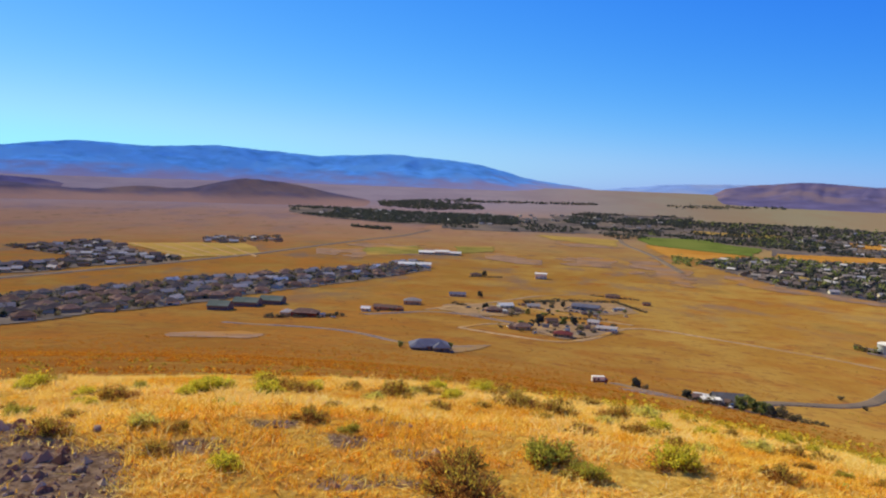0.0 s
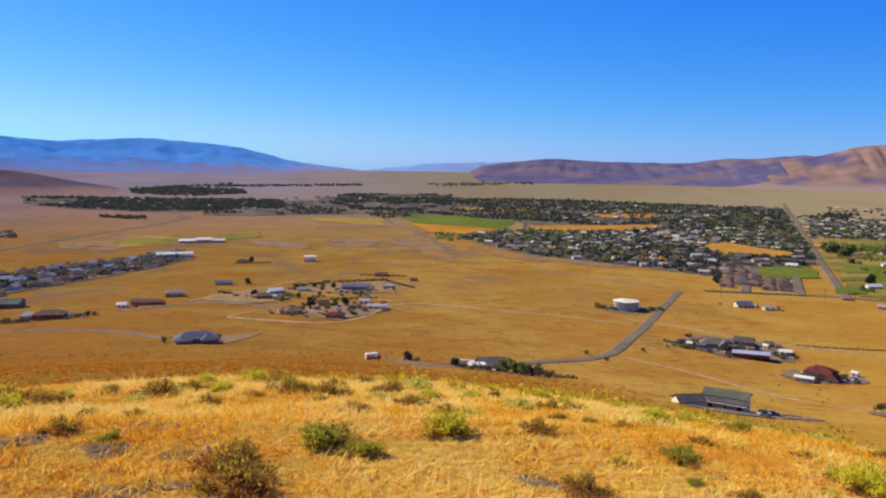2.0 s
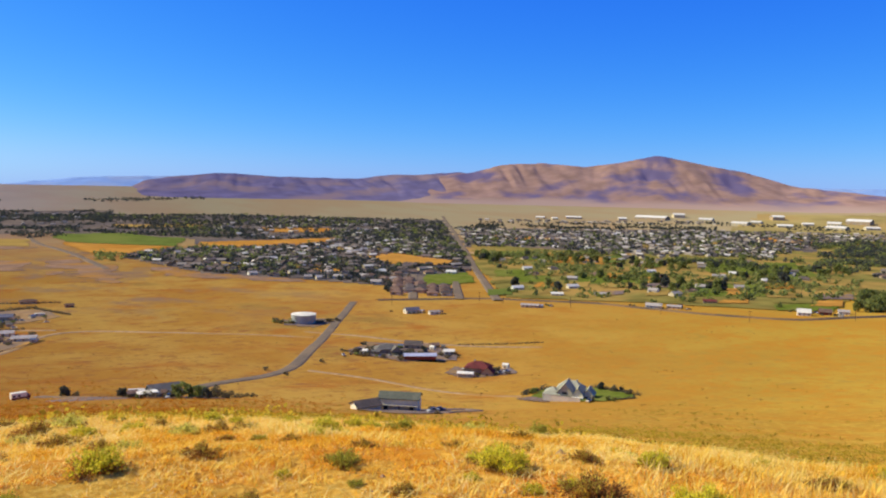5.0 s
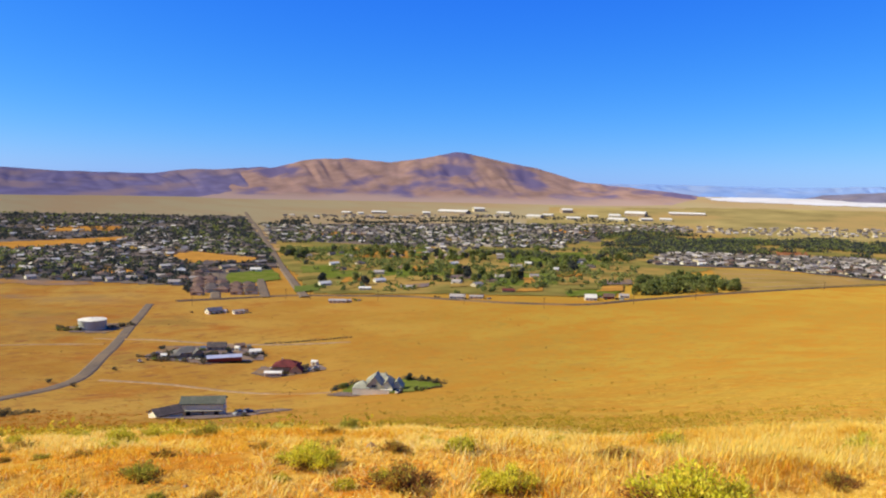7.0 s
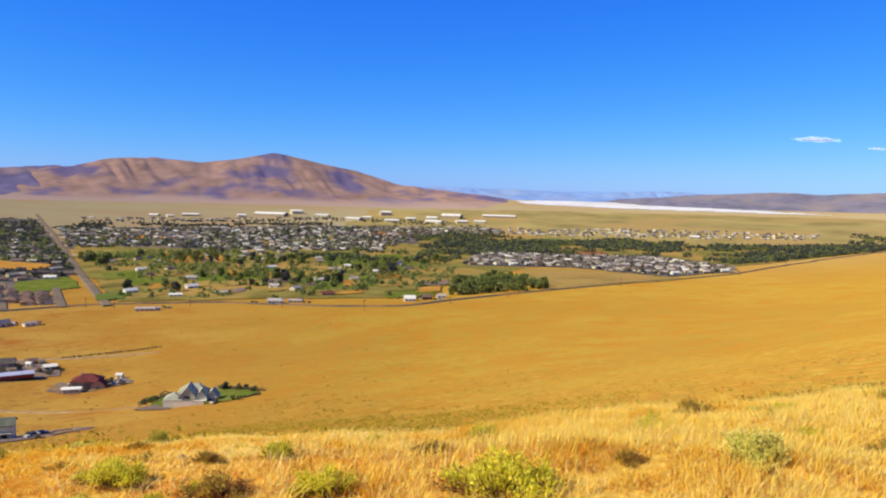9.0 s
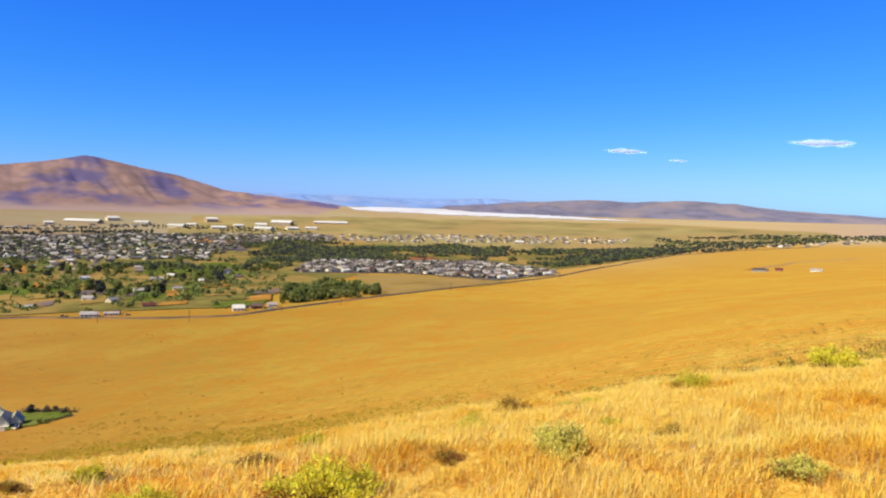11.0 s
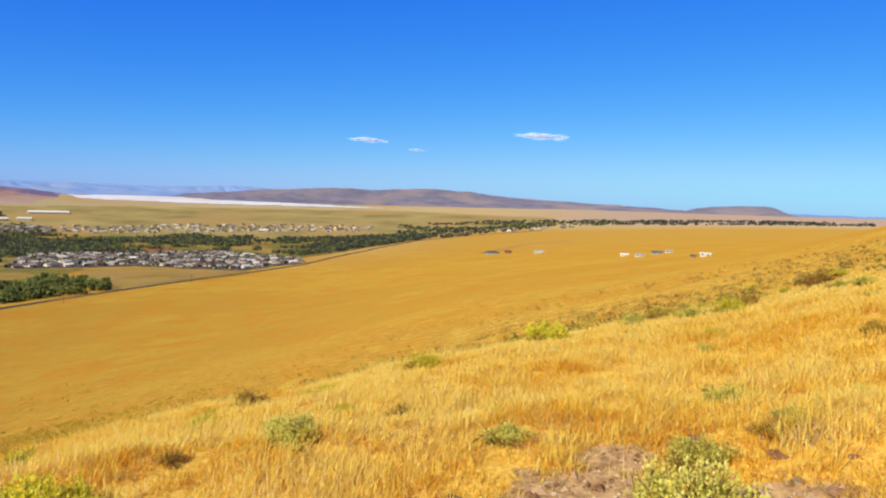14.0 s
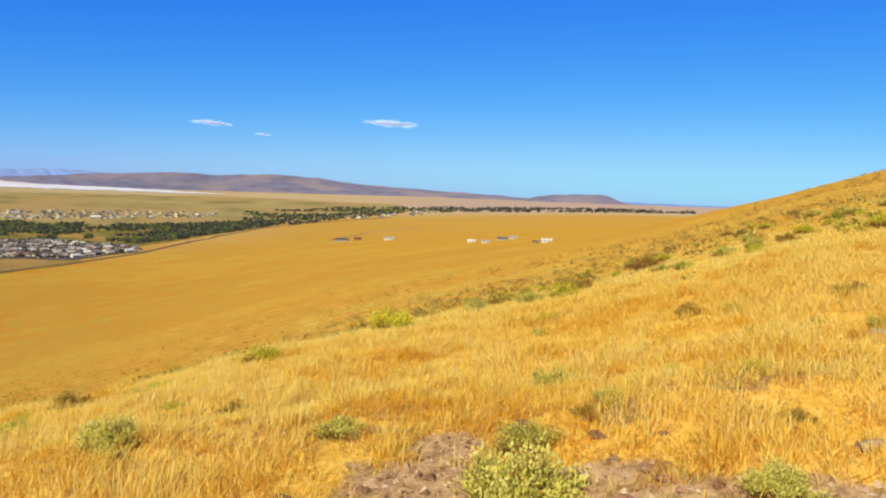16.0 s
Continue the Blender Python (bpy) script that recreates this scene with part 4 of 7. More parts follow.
for k in range(5):
    part("porch_post", boxes((-5.5 + 3.1 * k - .08, -5.5 + 3.1 * k + .08, -4.4, -4.24, -1, 2.6)), M_TRIM, h)
part("deck", boxes((-5.8, 7.4, -4.8, -3.12, -2.2, .1)), M_CONC, h)
h = house_at(31.75, 243, 26, "low dark-roofed garage with white gable end", "garage", "garage", lift=-.8)
block(h, 0, 0, 8, 6, 2.6, 4.0, M_WHITE, R_DARK, openings=False)
part("garage_door", boxes((-4.14, -4.04, -2.0, 2.0, 0, 2.2)), M_TRIM, h)

# red-brown roofed house and its white garage
h = house_at(40.3, 455, -10, "two-storey house with dark red roof")
block(h, 0, 0, 15, 11, 4.4, 8.0, M_TAN, R_RED, "hip")
block(h, 6.5, -5, 7, 7, 3.2, 6.2, M_TAN, R_RED, "gable", "y")
chimney(h, -3, 2, 7.6)
h = house_at(39.3, 444, -8, "low white garage in front of the red roof", "garage", "garage")
block(h, 0, 0, 9, 5, 2.4, 3.0, M_WHITE, R_WHITE, openings=False)
for k in (-1, 0, 1):
    part("garage_door", boxes((k * 2.8 - 1.2, k * 2.8 + 1.2, -2.6, -2.5, 0, 2.0)), M_GREYWALL, h)

# farmstead with the long shed
h = house_at(35.8, 494, 4, "long open-fronted shed with pale blue metal roof", "shed", "shed")
part("roof", roof_gable(-10.5, 10.5, -4, 4, 3.4, 4.5, .3), R_LAVENDER, h)
part("back_wall", boxes((-10.3, 10.3, 3.6, 3.8, -2, 3.4)), M_REDWALL, h)
part("front_panel", boxes((-10.1, 10.1, -3.95, -3.82, 1.2, 3.2)), M_REDWALL, h)
for s in (-1, 1):
    part("end_wall", boxes((s * 10.2 - .1, s * 10.2 + .1, -3.8, 3.59, -2, 3.4)), M_REDWALL, h)
for k in range(7):
    part("post", boxes((-9.9 + 3.3 * k - .12, -9.9 + 3.3 * k + .12, -3.8, -3.56, -2, 3.3)), R_DARK, h)
h = house_at(33.2, 512, 10, "grey-roofed farmhouse among shrubs")
block(h, 0, 0, 15, 9, 3.2, 6.2, M_TAN, R_SLATE, "hip")
block(h, 6, -4.5, 6, 6, 2.9, 5.2, M_TAN, R_SLATE, "gable", "y")
h = house_at(35.3, 540, -8, "grey-roofed farm cottage behind the shed")
block(h, 0, 0, 12, 8, 3, 5.4, M_GREYWALL, R_DARK)
h = house_at(38.0, 520, 5, "small white outbuilding in the farmyard", "shed", "shed")
block(h, 0, 0, 7, 5, 2.5, 3.6, M_WHITE, R_WHITE)
h = house_at(36.9, 545, 20, "weathered brown outbuilding in the farmyard", "shed", "shed")
block(h, 0, 0, 6, 5, 2.4, 3.6, M_TAN, R_BROWN)

# house under the trees and its sheds
h = house_at(17.2, 302, 12, "grey-roofed farmhouse half hidden by trees")
block(h, 0, 0, 11, 8, 3, 5.4, M_GREYWALL, R_SLATE)
block(h, -5, -4, 5, 6, 2.8, 4.6, M_GREYWALL, R_SLATE, "gable", "y")
h = house_at(15.4, 306, -10, "small white shed beside dark trees", "shed", "shed")
block(h, 0, 0, 5, 4, 2.4, 3.4, M_WHITE, R_WHITE)
h = house_at(16.1, 290, 15, "white carport beside the farm trees", "carport", "carport")
part("roof", boxes((-3.5, 3.5, -2, 2, 2.3, 2.45)), R_WHITE, h)
for sx in (-3.3, 3.3):
    for sy in (-1.8, 1.8):
        part("post", boxes((sx - .07, sx + .07, sy - .07, sy + .07, -1, 2.3)), M_TRIM, h)

# dark house near the foot of the hill
h = house_at(-4.75, 400, 6, "wide dark slate-roofed house")
M_SLATEWALL = paint("slate_blue_siding", (.15, .15, .19))
block(h, 0, 0, 20, 10, 2.8, 6.0, M_SLATEWALL, R_BLUE, "hip")
block(h, 6, -5, 8, 7, 2.6, 5.2, M_SLATEWALL, R_BLUE, "hip", "y")
block(h, -6, -4.5, 7, 6, 2.6, 4.8, M_SLATEWALL, R_BLUE, "hip", "y")

# the hamlet
for az, r, turn, w, d, hh, pk, wl2, rf, st, lab in (
        (.9, 690, 20, 14, 9, 3.4, 5.6, M_WHITE, R_WHITE, "gable", "house with bright white metal roof"),
        (.0, 650, 12, 15, 9, 3.2, 6.0, M_ORANGE, R_BROWN, "hip", "red-brown house with brown roof"),
        (6.9, 725, -12, 27, 11, 4.2, 6.4, M_GREYWALL, R_BLUE, "gable", "long metal workshop with blue roof"),
        (5.3, 528, -8, 13, 9, 3.0, 5.4, M_TAN, R_RED, "hip", "low house with red metal roof"),
        (2.2, 552, 10, 13, 9, 3.0, 6.0, M_TAN, R_BROWN, "hip", "tan house with a brown roof"),
        (8.5, 585, -10, 16, 8, 3.0, 4.6, M_WHITE, R_GREY, "gable", "long mobile home with pale grey roof"),
        (4.4, 600, 15, 9, 8, 3.0, 5.2, M_ORANGE, R_BROWN, "gable", "small terracotta house among trees"),
        (7.5, 618, -8, 9, 7, 2.8, 4.6, M_WHITE, R_GREY, "gable", "small white cottage in the hamlet"),
        (3.0, 705, 5, 12, 8, 2.8, 4.8, M_CREAM, R_GREY, "gable", "cream cottage in the hamlet"),
        (8.75, 845, 0, 16, 9, 3.0, 5.4, M_TAN, R_BROWN, "hip", "brown house beyond the hamlet"),
        (11.2, 800, 8, 8, 6, 2.6, 4.0, M_ORANGE, R_BROWN, "gable", "small brown outbuilding on the slope"),
        (-1.4, 1000, 10, 15, 9, 3.0, 5.6, M_TAN, R_BROWN, "hip", "brown house with white forecourt"),
        (-2.75, 768, 4, 17, 9, 2.8, 4.8, M_GREYWALL, R_BLUE, "gable", "low blue-roofed house on the slope")):
    h = house_at(az, r, turn, lab)
    block(h, 0, 0, w * .95, d, hh * .85, hh * .85 + (pk - hh) * .85, wl2, rf, st)
for az, r, turn, w, d, hh, pk, wl2, rf, st, lab in (
        (-14.1, 565, -16, 19, 10, 3.4, 6.4, M_REDWALL, R_BROWN, "hip", "dark red-walled house behind a hedge"),
        (-15.4, 570, -16, 9, 8, 3.0, 5.4, M_GREYWALL, R_GREY, "hip", "grey hip-roofed outbuilding by a hedge"),
        (-8.1, 634, -12, 20, 7, 2.8, 4.4, M_ORANGE, R_BROWN, "gable", "long low brown ranch house"),
        (-9.6, 620, -12, 7, 6, 2.6, 4.0, M_WHITE, R_WHITE, "gable", "small white outbuilding on the track"),
        (-6.1, 683, -6, 15, 10, 3.4, 6.0, M_TAN, R_GREY, "hip", "grey-roofed house at the track's end"),
        (35.1, 728, 24, 14, 8, 3.0, 5.4, M_WHITE, R_BLUE, "gable", "white house with blue-grey roof on the plain"),
        (36.8, 722, 24, 10, 5, 2.6, 3.6, M_WHITE, R_GREY, "gable", "low white mobile home on the plain"),
        (44.0, 792, -5, 18, 7, 2.6, 3.8, M_CREAM, R_GREY, "gable", "long low trailer home by the road"),
        (53.0, 812, -6, 16, 9, 3.2, 5.4, M_WHITE, R_GREY, "gable", "white house beside the plain road"),
        (54.4, 815, -4, 14, 6, 2.6, 3.8, M_CREAM, R_GREY, "gable", "low cream outbuilding beside the road"),
        (62.9, 818, 6, 12, 9, 3.2, 6.4, M_WHITE, R_WHITE, "gable", "steep white-roofed house by the road"),
        (64.2, 835, 8, 11, 8, 3.2, 5.8, M_REDWALL, R_BROWN, "gable", "red house by the grove"),
        (65.3, 850, 6, 10, 7, 2.8, 4.6, M_WHITE, R_GREY, "gable", "pale cottage by the grove")):
    h = house_at(az, r, turn, lab)
    block(h, 0, 0, w, d, hh, pk, wl2, rf, st)
for az, r, turn, w, d, hh, pk, wl2, rf, st, lab in (
        (46.0, 905, 0, 14, 7, 2.8, 4.2, M_WHITE, R_WHITE, "gable", "white mobile home among trees"),
        (49.2, 915, -5, 15, 7, 2.8, 4.4, M_CREAM, R_GREY, "gable", "cream mobile home among trees"),
        (56.8, 885, 4, 14, 8, 2.8, 4.6, M_TAN, R_RED, "gable", "brown farmhouse among pastures"),
        (100.4, 1390, 0, 26, 12, 3.6, 6.4, M_GREYWALL, R_DARK, "hip", "dark-roofed farmhouse alone on the plain"),
        (101.6, 1400, 0, 12, 9, 3.2, 5.2, M_ORANGE, R_RED, "gable", "rust-red barn on the plain"),
        (103.9, 1330, 0, 17, 9, 3.2, 5.0, M_WHITE, R_GREY, "gable", "white house alone on the plain"),
        (110.1, 900, 0, 9, 5, 2.0, 3.0, M_WHITE, R_WHITE, "gable", "white trailer home on the plain"),
        (111.2, 800, 0, 9, 5, 2.0, 3.0, M_WHITE, R_GREY, "gable", "white trailer home by a yard"),
        (112.4, 850, 5, 11, 6, 2.2, 3.4, M_GREYWALL, R_BLUE, "gable", "grey-blue house on the plain"),
        (113.2, 880, 5, 8, 5, 2.2, 3.2, M_WHITE, R_GREY, "gable", "small white house on the plain"),
        (115.7, 560, 5, 7, 4, 1.7, 2.5, M_WHITE, R_WHITE, "gable", "white trailer home below the hillside"),
        (114.9, 575, 5, 4, 3, 1.4, 2.0, M_TAN, R_BROWN, "gable", "small brown shed below the hillside")):
    h = house_at(az, r, turn, lab)
    block(h, 0, 0, w, d, hh, pk, wl2, rf, st)
h = house_at(9.4, 735, -10, "white travel trailer parked in the hamlet", "travel_trailer", "trailer")
part("body", boxes((-4, 4, -1.2, 1.2, .6, 3.0)), M_WHITE, h)
part("window", boxes((-2.5, -.8, -1.24, -1.2, 1.6, 2.4)), M_GLASS, h)
for sx in (-.7, .7):
    part("wheel", boxes((sx - .35, sx + .35, -1.2, -.95, 0, .7)), R_DARK, h)
h = house_at(3.45, 1010, 0, "tall white pump building on the plain", "pump_house", "building")
block(h, 0, 0, 15, 11, 6.6, 7.6, M_WHITE, R_WHITE)
for az, r, w in ((-18.3, 640, 20), (-16.5, 655, 19), (-20.2, 612, 16)):
    h = house_at(az, r, -18, "long green-grey metal storage shed", "storage_shed", "shed", "storage sheds beside the estate")
    block(h, 0, 0, w, 16, 4.0, 6.8, M_SLATEWALL, mat("green_grey_metal", (.13, .165, .15), .85, var=.1, scale=.6, spot=(.17, .20, .19), spot_scale=.1))
for dx, w, d, hh in ((-22, 26, 18, 3.6), (4, 24, 20, 5.2), (26, 20, 15, 3.6)):
    az = -4.2 + math.degrees(dx / 1285)
    h = house_at(az, 1290 + d, 0, "low white-roofed school block", "school_building", "school", "school blocks")
    part("wall", boxes((-w / 2, w / 2, -d / 2, d / 2, -2, hh)), M_CREAM, h)
    part("roof", roof_gable(-w / 2, w / 2, -d / 2, d / 2, hh, hh + 2.4, .6, .4), R_WHITE, h)
    for k in range(5):
        cx = -w / 2 + (k + .5) * w / 5
        part("window", boxes((cx - 1.5, cx + 1.5, -d / 2 - .1, -d / 2, 1.5, 3.2)), M_GLASS, h)
for az, w in ((-6.7, 22), (-5.5, 26)):
    h = house_at(az, 1085, 0, "white hall at the estate's end", "hall", "building", "white halls at the estate's end")
    block(h, 0, 0, w, 14, 5, 7.5, M_WHITE, R_WHITE)


def water_tank():
    x, y, z = on_ground(27.05, 655)
    t = thing("water_tank", "round cream steel water tank with low cone roof", "water tank", pose(x, y, z, 0, 0, -27))
    steel = mat("cream_painted_steel", (.43, .46, .50), .85, var=.1, scale=.5, spot=(.35, .37, .39), spot_scale=.12)

    def ring(r0, z0, r1, z1, bm):
        n = 64
        lo = [bm.verts.new((r0 * math.cos(k * math.tau / n), r0 * math.sin(k * math.tau / n), z0)) for k in range(n)]
        hi = [bm.verts.new((r1 * math.cos(k * math.tau / n), r1 * math.sin(k * math.tau / n), z1)) for k in range(n)]
        for k in range(n):
            bm.faces.new((lo[k], lo[(k + 1) % n], hi[(k + 1) % n], hi[k]))
        return lo, hi

    bm = bmesh.new()
    ring(10.4, -2, 10.4, 7.8, bm)
    for f in bm.faces:
        f.smooth = True
    part("shell", bm, steel, t)
    bm = bmesh.new()
    lo, hi = ring(10.7, 7.8, 1.2, 9.2, bm)
    bm.faces.new(hi)
    part("roof", bm, M_WHITE, t)
    for zz in (2.6, 5.2, 7.65):
        bm = bmesh.new()
        a, b = ring(10.42, zz, 10.5, zz + .08, bm)
        ring(10.5, zz + .08, 10.42, zz + .16, bm)
        part("seam_band", bm, steel, t)
    part("hatch", boxes((-.5, .5, -.5, .5, 9.2, 9.6)), steel, t)
    lad = part("ladder", boxes((-7.0, -6.92, -8.35, -8.25, 0, 8.2), (-6.5, -6.42, -8.75, -8.65, 0, 8.2)), R_DARK, t)
    for k in range(11):
        part("rung", boxes((-6.98, -6.45, -8.55, -8.45, .5 + k * .68, .56 + k * .68)), R_DARK, lad)
    part("door", boxes((-9.2, -8.2, -6.6, -6.2, 0, 2)), M_GLASS, t)


water_tank()


def cylinder(bm, c, axis, radius, half, n=20):
    rot_ = Vector((0, 0, 1)).rotation_difference(Vector(axis)).to_matrix().to_4x4()
    bmesh.ops.create_cone(bm, cap_ends=True, segments=n, radius1=radius, radius2=radius, depth=2 * half, matrix=Matrix.Translation(c) @ rot_)


def motor_home(az, r, turn):
    t = house_at(az, r, turn, "white and maroon motor home parked on the slope", "motor_home", "motor home")
    maroon = paint("maroon_paint", (.22, .04, .04), .4)
    bm = boxes((-3.2, 2.2, -1.2, 1.2, .7, 3.1))
    bmesh.ops.bevel(bm, geom=bm.edges[:], offset=.15, segments=2, affect='EDGES')
    part("body", bm, M_WHITE, t)
    part("stripe", boxes((-3.1, 2.1, -1.23, -1.21, .8, 1.5)), maroon, t)
    bm = boxes((2.2, 3.4, -1.05, 1.05, .6, 1.9))
    bmesh.ops.bevel(bm, geom=bm.edges[:], offset=.12, segments=2, affect='EDGES')
    part("cab", bm, maroon, t)
    part("windscreen", boxes((2.25, 2.6, -.9, .9, 1.9, 2.6)), M_GLASS, t)
    for cx in (-2.2, -.6):
        part("window", boxes((cx - .5, cx + .5, -1.24, -1.2, 1.7, 2.4)), M_GLASS, t)
    for cx in (-2.0, 2.5):
        for s in (-1, 1):
            bm = bmesh.new()
            cylinder(bm, (cx, s * 1.0, .42), (0, 1, 0), .42, .14)
            wh = part("wheel", bm, R_DARK, t)
            bm = bmesh.new()
            cylinder(bm, (cx, s * 1.0, .42), (0, 1, 0), .2, .16)
            part("rim", bm, M_TRIM, wh)


motor_home(8.15, 322, 14)


def car(proto_paint, label):
    t = thing("car", label, "car")
    bm = boxes((-2.1, 2.1, -.85, .85, .35, .95))
    bmesh.ops.bevel(bm, geom=bm.edges[:], offset=.15, segments=2, affect='EDGES')
    part("body", bm, proto_paint, t)
    bm = boxes((-1.2, 1.0, -.75, .75, .9, 1.5))
    bmesh.ops.bevel(bm, geom=bm.edges[:], offset=.25, segments=2, affect='EDGES')
    part("cabin", bm, M_GLASS, t)
    for cx in (-1.3, 1.3):
        for s in (-1, 1):
            bm = bmesh.new()
            cylinder(bm, (cx, s * .75, .33), (0, 1, 0), .33, .11, 14)
            part("wheel", bm, R_DARK, t)
    return t


_cars = [car(paint("silver_paint", (.5, .52, .55), .3), "silver car parked in a yard"), car(paint("navy_paint", (.04, .05, .12), .3), "dark blue car parked in a yard"), car(M_WHITE, "white car parked in a yard")]
_spots = ((36.9, 240, 30), (37.4, 246, 20), (41.9, 452, 40), (42.4, 458, 35), (31.2, 515, 60), (48.6, 350, 70), (1.5, 640, 20), (6.2, 600, 80), (7.9, 660, 10), (3.2, 530, 60), (5.8, 700, 0), (9.8, 690, 15))
for k, (az, r, turn) in enumerate(_spots):
    m = pose(*on_ground(az, r, .28), 0, 0, -az + turn)
    if k < 3:
        _cars[k].matrix_world = m
    else:
        copy_thing(_cars[k % 3], m)


def utility_pole():
    t = thing("utility_pole", "weathered wooden utility pole with a crossarm", "utility pole", group="poles along the plain road")
    wood = mat("weathered_pole_wood", (.12, .08, .06), .9, var=.2, scale=2)
    bm = bmesh.new()
    cylinder(bm, (0, 0, 5), (0, 0, 1), .2, 6, 10)
    part("pole", bm, wood, t)
    arm = part("crossarm", boxes((-1.4, 1.4, -.1, .1, 9.8, 10.05)), wood, t)
    for k in (-1.2, 0, 1.2):
        part("insulator", boxes((k - .07, k + .07, -.07, .07, 10.05, 10.3)), M_GLASS, arm)
    return t


_pole = utility_pole()
for k, (az, r) in enumerate(((33.6, 790), (40.2, 830), (42.0, 822), (47, 800), (53.5, 760), (59.5, 730), (66, 790), (70.3, 850), (78.5, 1040), (86.6, 1290), (89.5, 1550))):
    m = pose(*on_ground(az, r), 0, 0, -az + 20)
    if k:
        copy_thing(_pole, m)
    else:
        _pole.matrix_world = m

# warehouses across the valley
for k, (az, r, w, d, hh) in enumerate(((52.6, 2900, 170, 50, 10), (54.4, 3000, 60, 40, 16), (50.5, 2830, 40, 30, 9), (47.0, 2840, 80, 30, 7), (56.3, 2900, 70, 36, 8), (58.6, 2790, 80, 40, 9), (60.9, 3020, 60, 44, 18), (61.4, 2760, 70, 36, 8),
                                       (64.4, 2880, 60, 40, 12), (65.9, 2960, 110, 60, 16), (64.6, 2750, 90, 40, 9), (66.6, 2780, 60, 34, 9), (69.4, 3050, 190, 40, 9), (68.0, 2800, 60, 34, 9), (59.6, 2860, 50, 30, 8), (44.6, 2810, 46, 25, 6), (45.6, 2790, 30, 20, 6), (62.8, 2850, 50, 30, 8), (83.5, 2480, 40, 26, 9))):
    w, hh = w * .68, hh * .62
    t = house_at(az, r, k * 37 % 46 - 23, "long white flat-roofed warehouse", "warehouse", "warehouse", "warehouses across the valley", .5)
    part("wall", boxes((-w / 2, w / 2, -d / 2, d / 2, -4, hh)), M_CREAM if k % 3 else M_TAN, t)
    part("roof", roof_gable(-w / 2, w / 2, -d / 2, d / 2, hh, hh + d * .12, .8, .6), R_WHITE, t)
    for j in range(4):
        cx = -w / 2 + (j + .5) * w / 4
        part("loading_door", boxes((cx - 3, cx + 3, -d / 2 - .2, -d / 2, .5, min(5, hh - 1))), M_GREYWALL, t)

# small houses of the estates: a few kinds, then copies
_kinds = []
for wl2, rf, st, w, d, lab in ((M_CREAM, R_GREY, "gable", 14, 9, "cream tract house with grey shingle roof"), (M_TAN, R_BROWN, "hip", 13, 10, "tan tract house with brown hip roof"),
                               (M_WHITE, R_GREY, "gable", 12, 9, "white tract house with grey roof"), (M_CREAM, R_DARK, "hip", 14, 10, "cream tract house with dark roof"),
                               (M_WHITE, R_WHITE, "gable", 15, 7, "white mobile home with pale metal roof")):
    t = thing("house", lab, "house")
    hh = 3.0 if st == "gable" else 3.2
    if st == "gable":
        part("wall", gable_walls(-w / 2, w / 2, -d / 2, d / 2, -2, hh, hh + 2.3), wl2, t)
        part("roof", roof_gable(-w / 2, w / 2, -d / 2, d / 2, hh, hh + 2.35), rf, t)
    else:
        part("wall", boxes((-w / 2, w / 2, -d / 2, d / 2, -2, hh)), wl2, t)
        part("roof", roof_hip(-w / 2, w / 2, -d / 2, d / 2, hh, hh + 2.8), rf, t)
    part("window", boxes((-w * .3, -w * .05, -d / 2 - .1, -d / 2, .9, 2.2)), M_GLASS, t)
    part("garage_door", boxes((w * .1, w * .4, -d / 2 - .1, -d / 2, 0, 2.3)), M_TRIM, t)
    _kinds.append(t)
_used = set()


FAR_HOUSES = ([], [])                # pale ones, and dark-roofed ones


def estate(poly, group, spacing, n_most, weights, rng, az_rot, jitter=.25, gaps=0.0, n_things=0, tone=0):
    """Houses in rows over a stretch of the plan."""
    P = plan(poly)
    xs, ys = [p[0] for p in P], [p[1] for p in P]
    c, s = math.cos(radians(az_rot)), math.sin(radians(az_rot))
    cx, cy = sum(xs) / len(xs), sum(ys) / len(ys)
    half = max(max(xs) - min(xs), max(ys) - min(ys)) * .75
    spots = []
    for i in range(int(-half / spacing), int(half / spacing)):
        for j in range(int(-half / (spacing * 1.35)), int(half / (spacing * 1.35))):
            u, v = spacing * (i + rng.uniform(-jitter, jitter)), spacing * 1.35 * (j + rng.uniform(-jitter, jitter) + (.16 if j % 2 else -.16))
            x, y = cx + u * c - v * s, cy + u * s + v * c
            here = (np.array(x), np.array(y))
            if bool(inside(P, *here)) and not any(bool(inside(plan(g), *here)) for g in OPEN_GROUND) and rng.random() > gaps:
                spots.append((x, y, j))
    rng.shuffle(spots)
    spots = sorted(spots[:n_most], key=lambda q: math.hypot(q[0], q[1]))
    FAR_HOUSES[tone].extend((x, y, az_rot + rng.uniform(-35, 35)) for x, y, j in spots[n_things:])
    for x, y, j in spots[:n_things]:
        k = rng.choices(range(len(_kinds)), weights)[0]
        m = pose(x, y, float(ground_z(x, y)) + .5, 0, 0, az_rot + (180 if j % 2 else 0) + rng.uniform(-35, 35))
        if k in _used:
            o = copy_thing(_kinds[k], m)
        else:
            o, _ = _kinds[k], _used.add(k)
            o.matrix_world = m
        o["group"] = group


_rng = random.Random(4)
Z_TRACT = [(66.8, 1370), (68.4, 1780), (74.6, 1740), (80.4, 1840), (86.2, 1500), (86.2, 1400), (82.1, 1265), (75.0, 1400)]
Z_LEFT = [(-36, 750), (-36, 515), (-28.1, 590), (-19.8, 700), (-16.2, 780), (-4.9, 1060), (-5.6, 1170), (-15, 980), (-23.7, 870)]
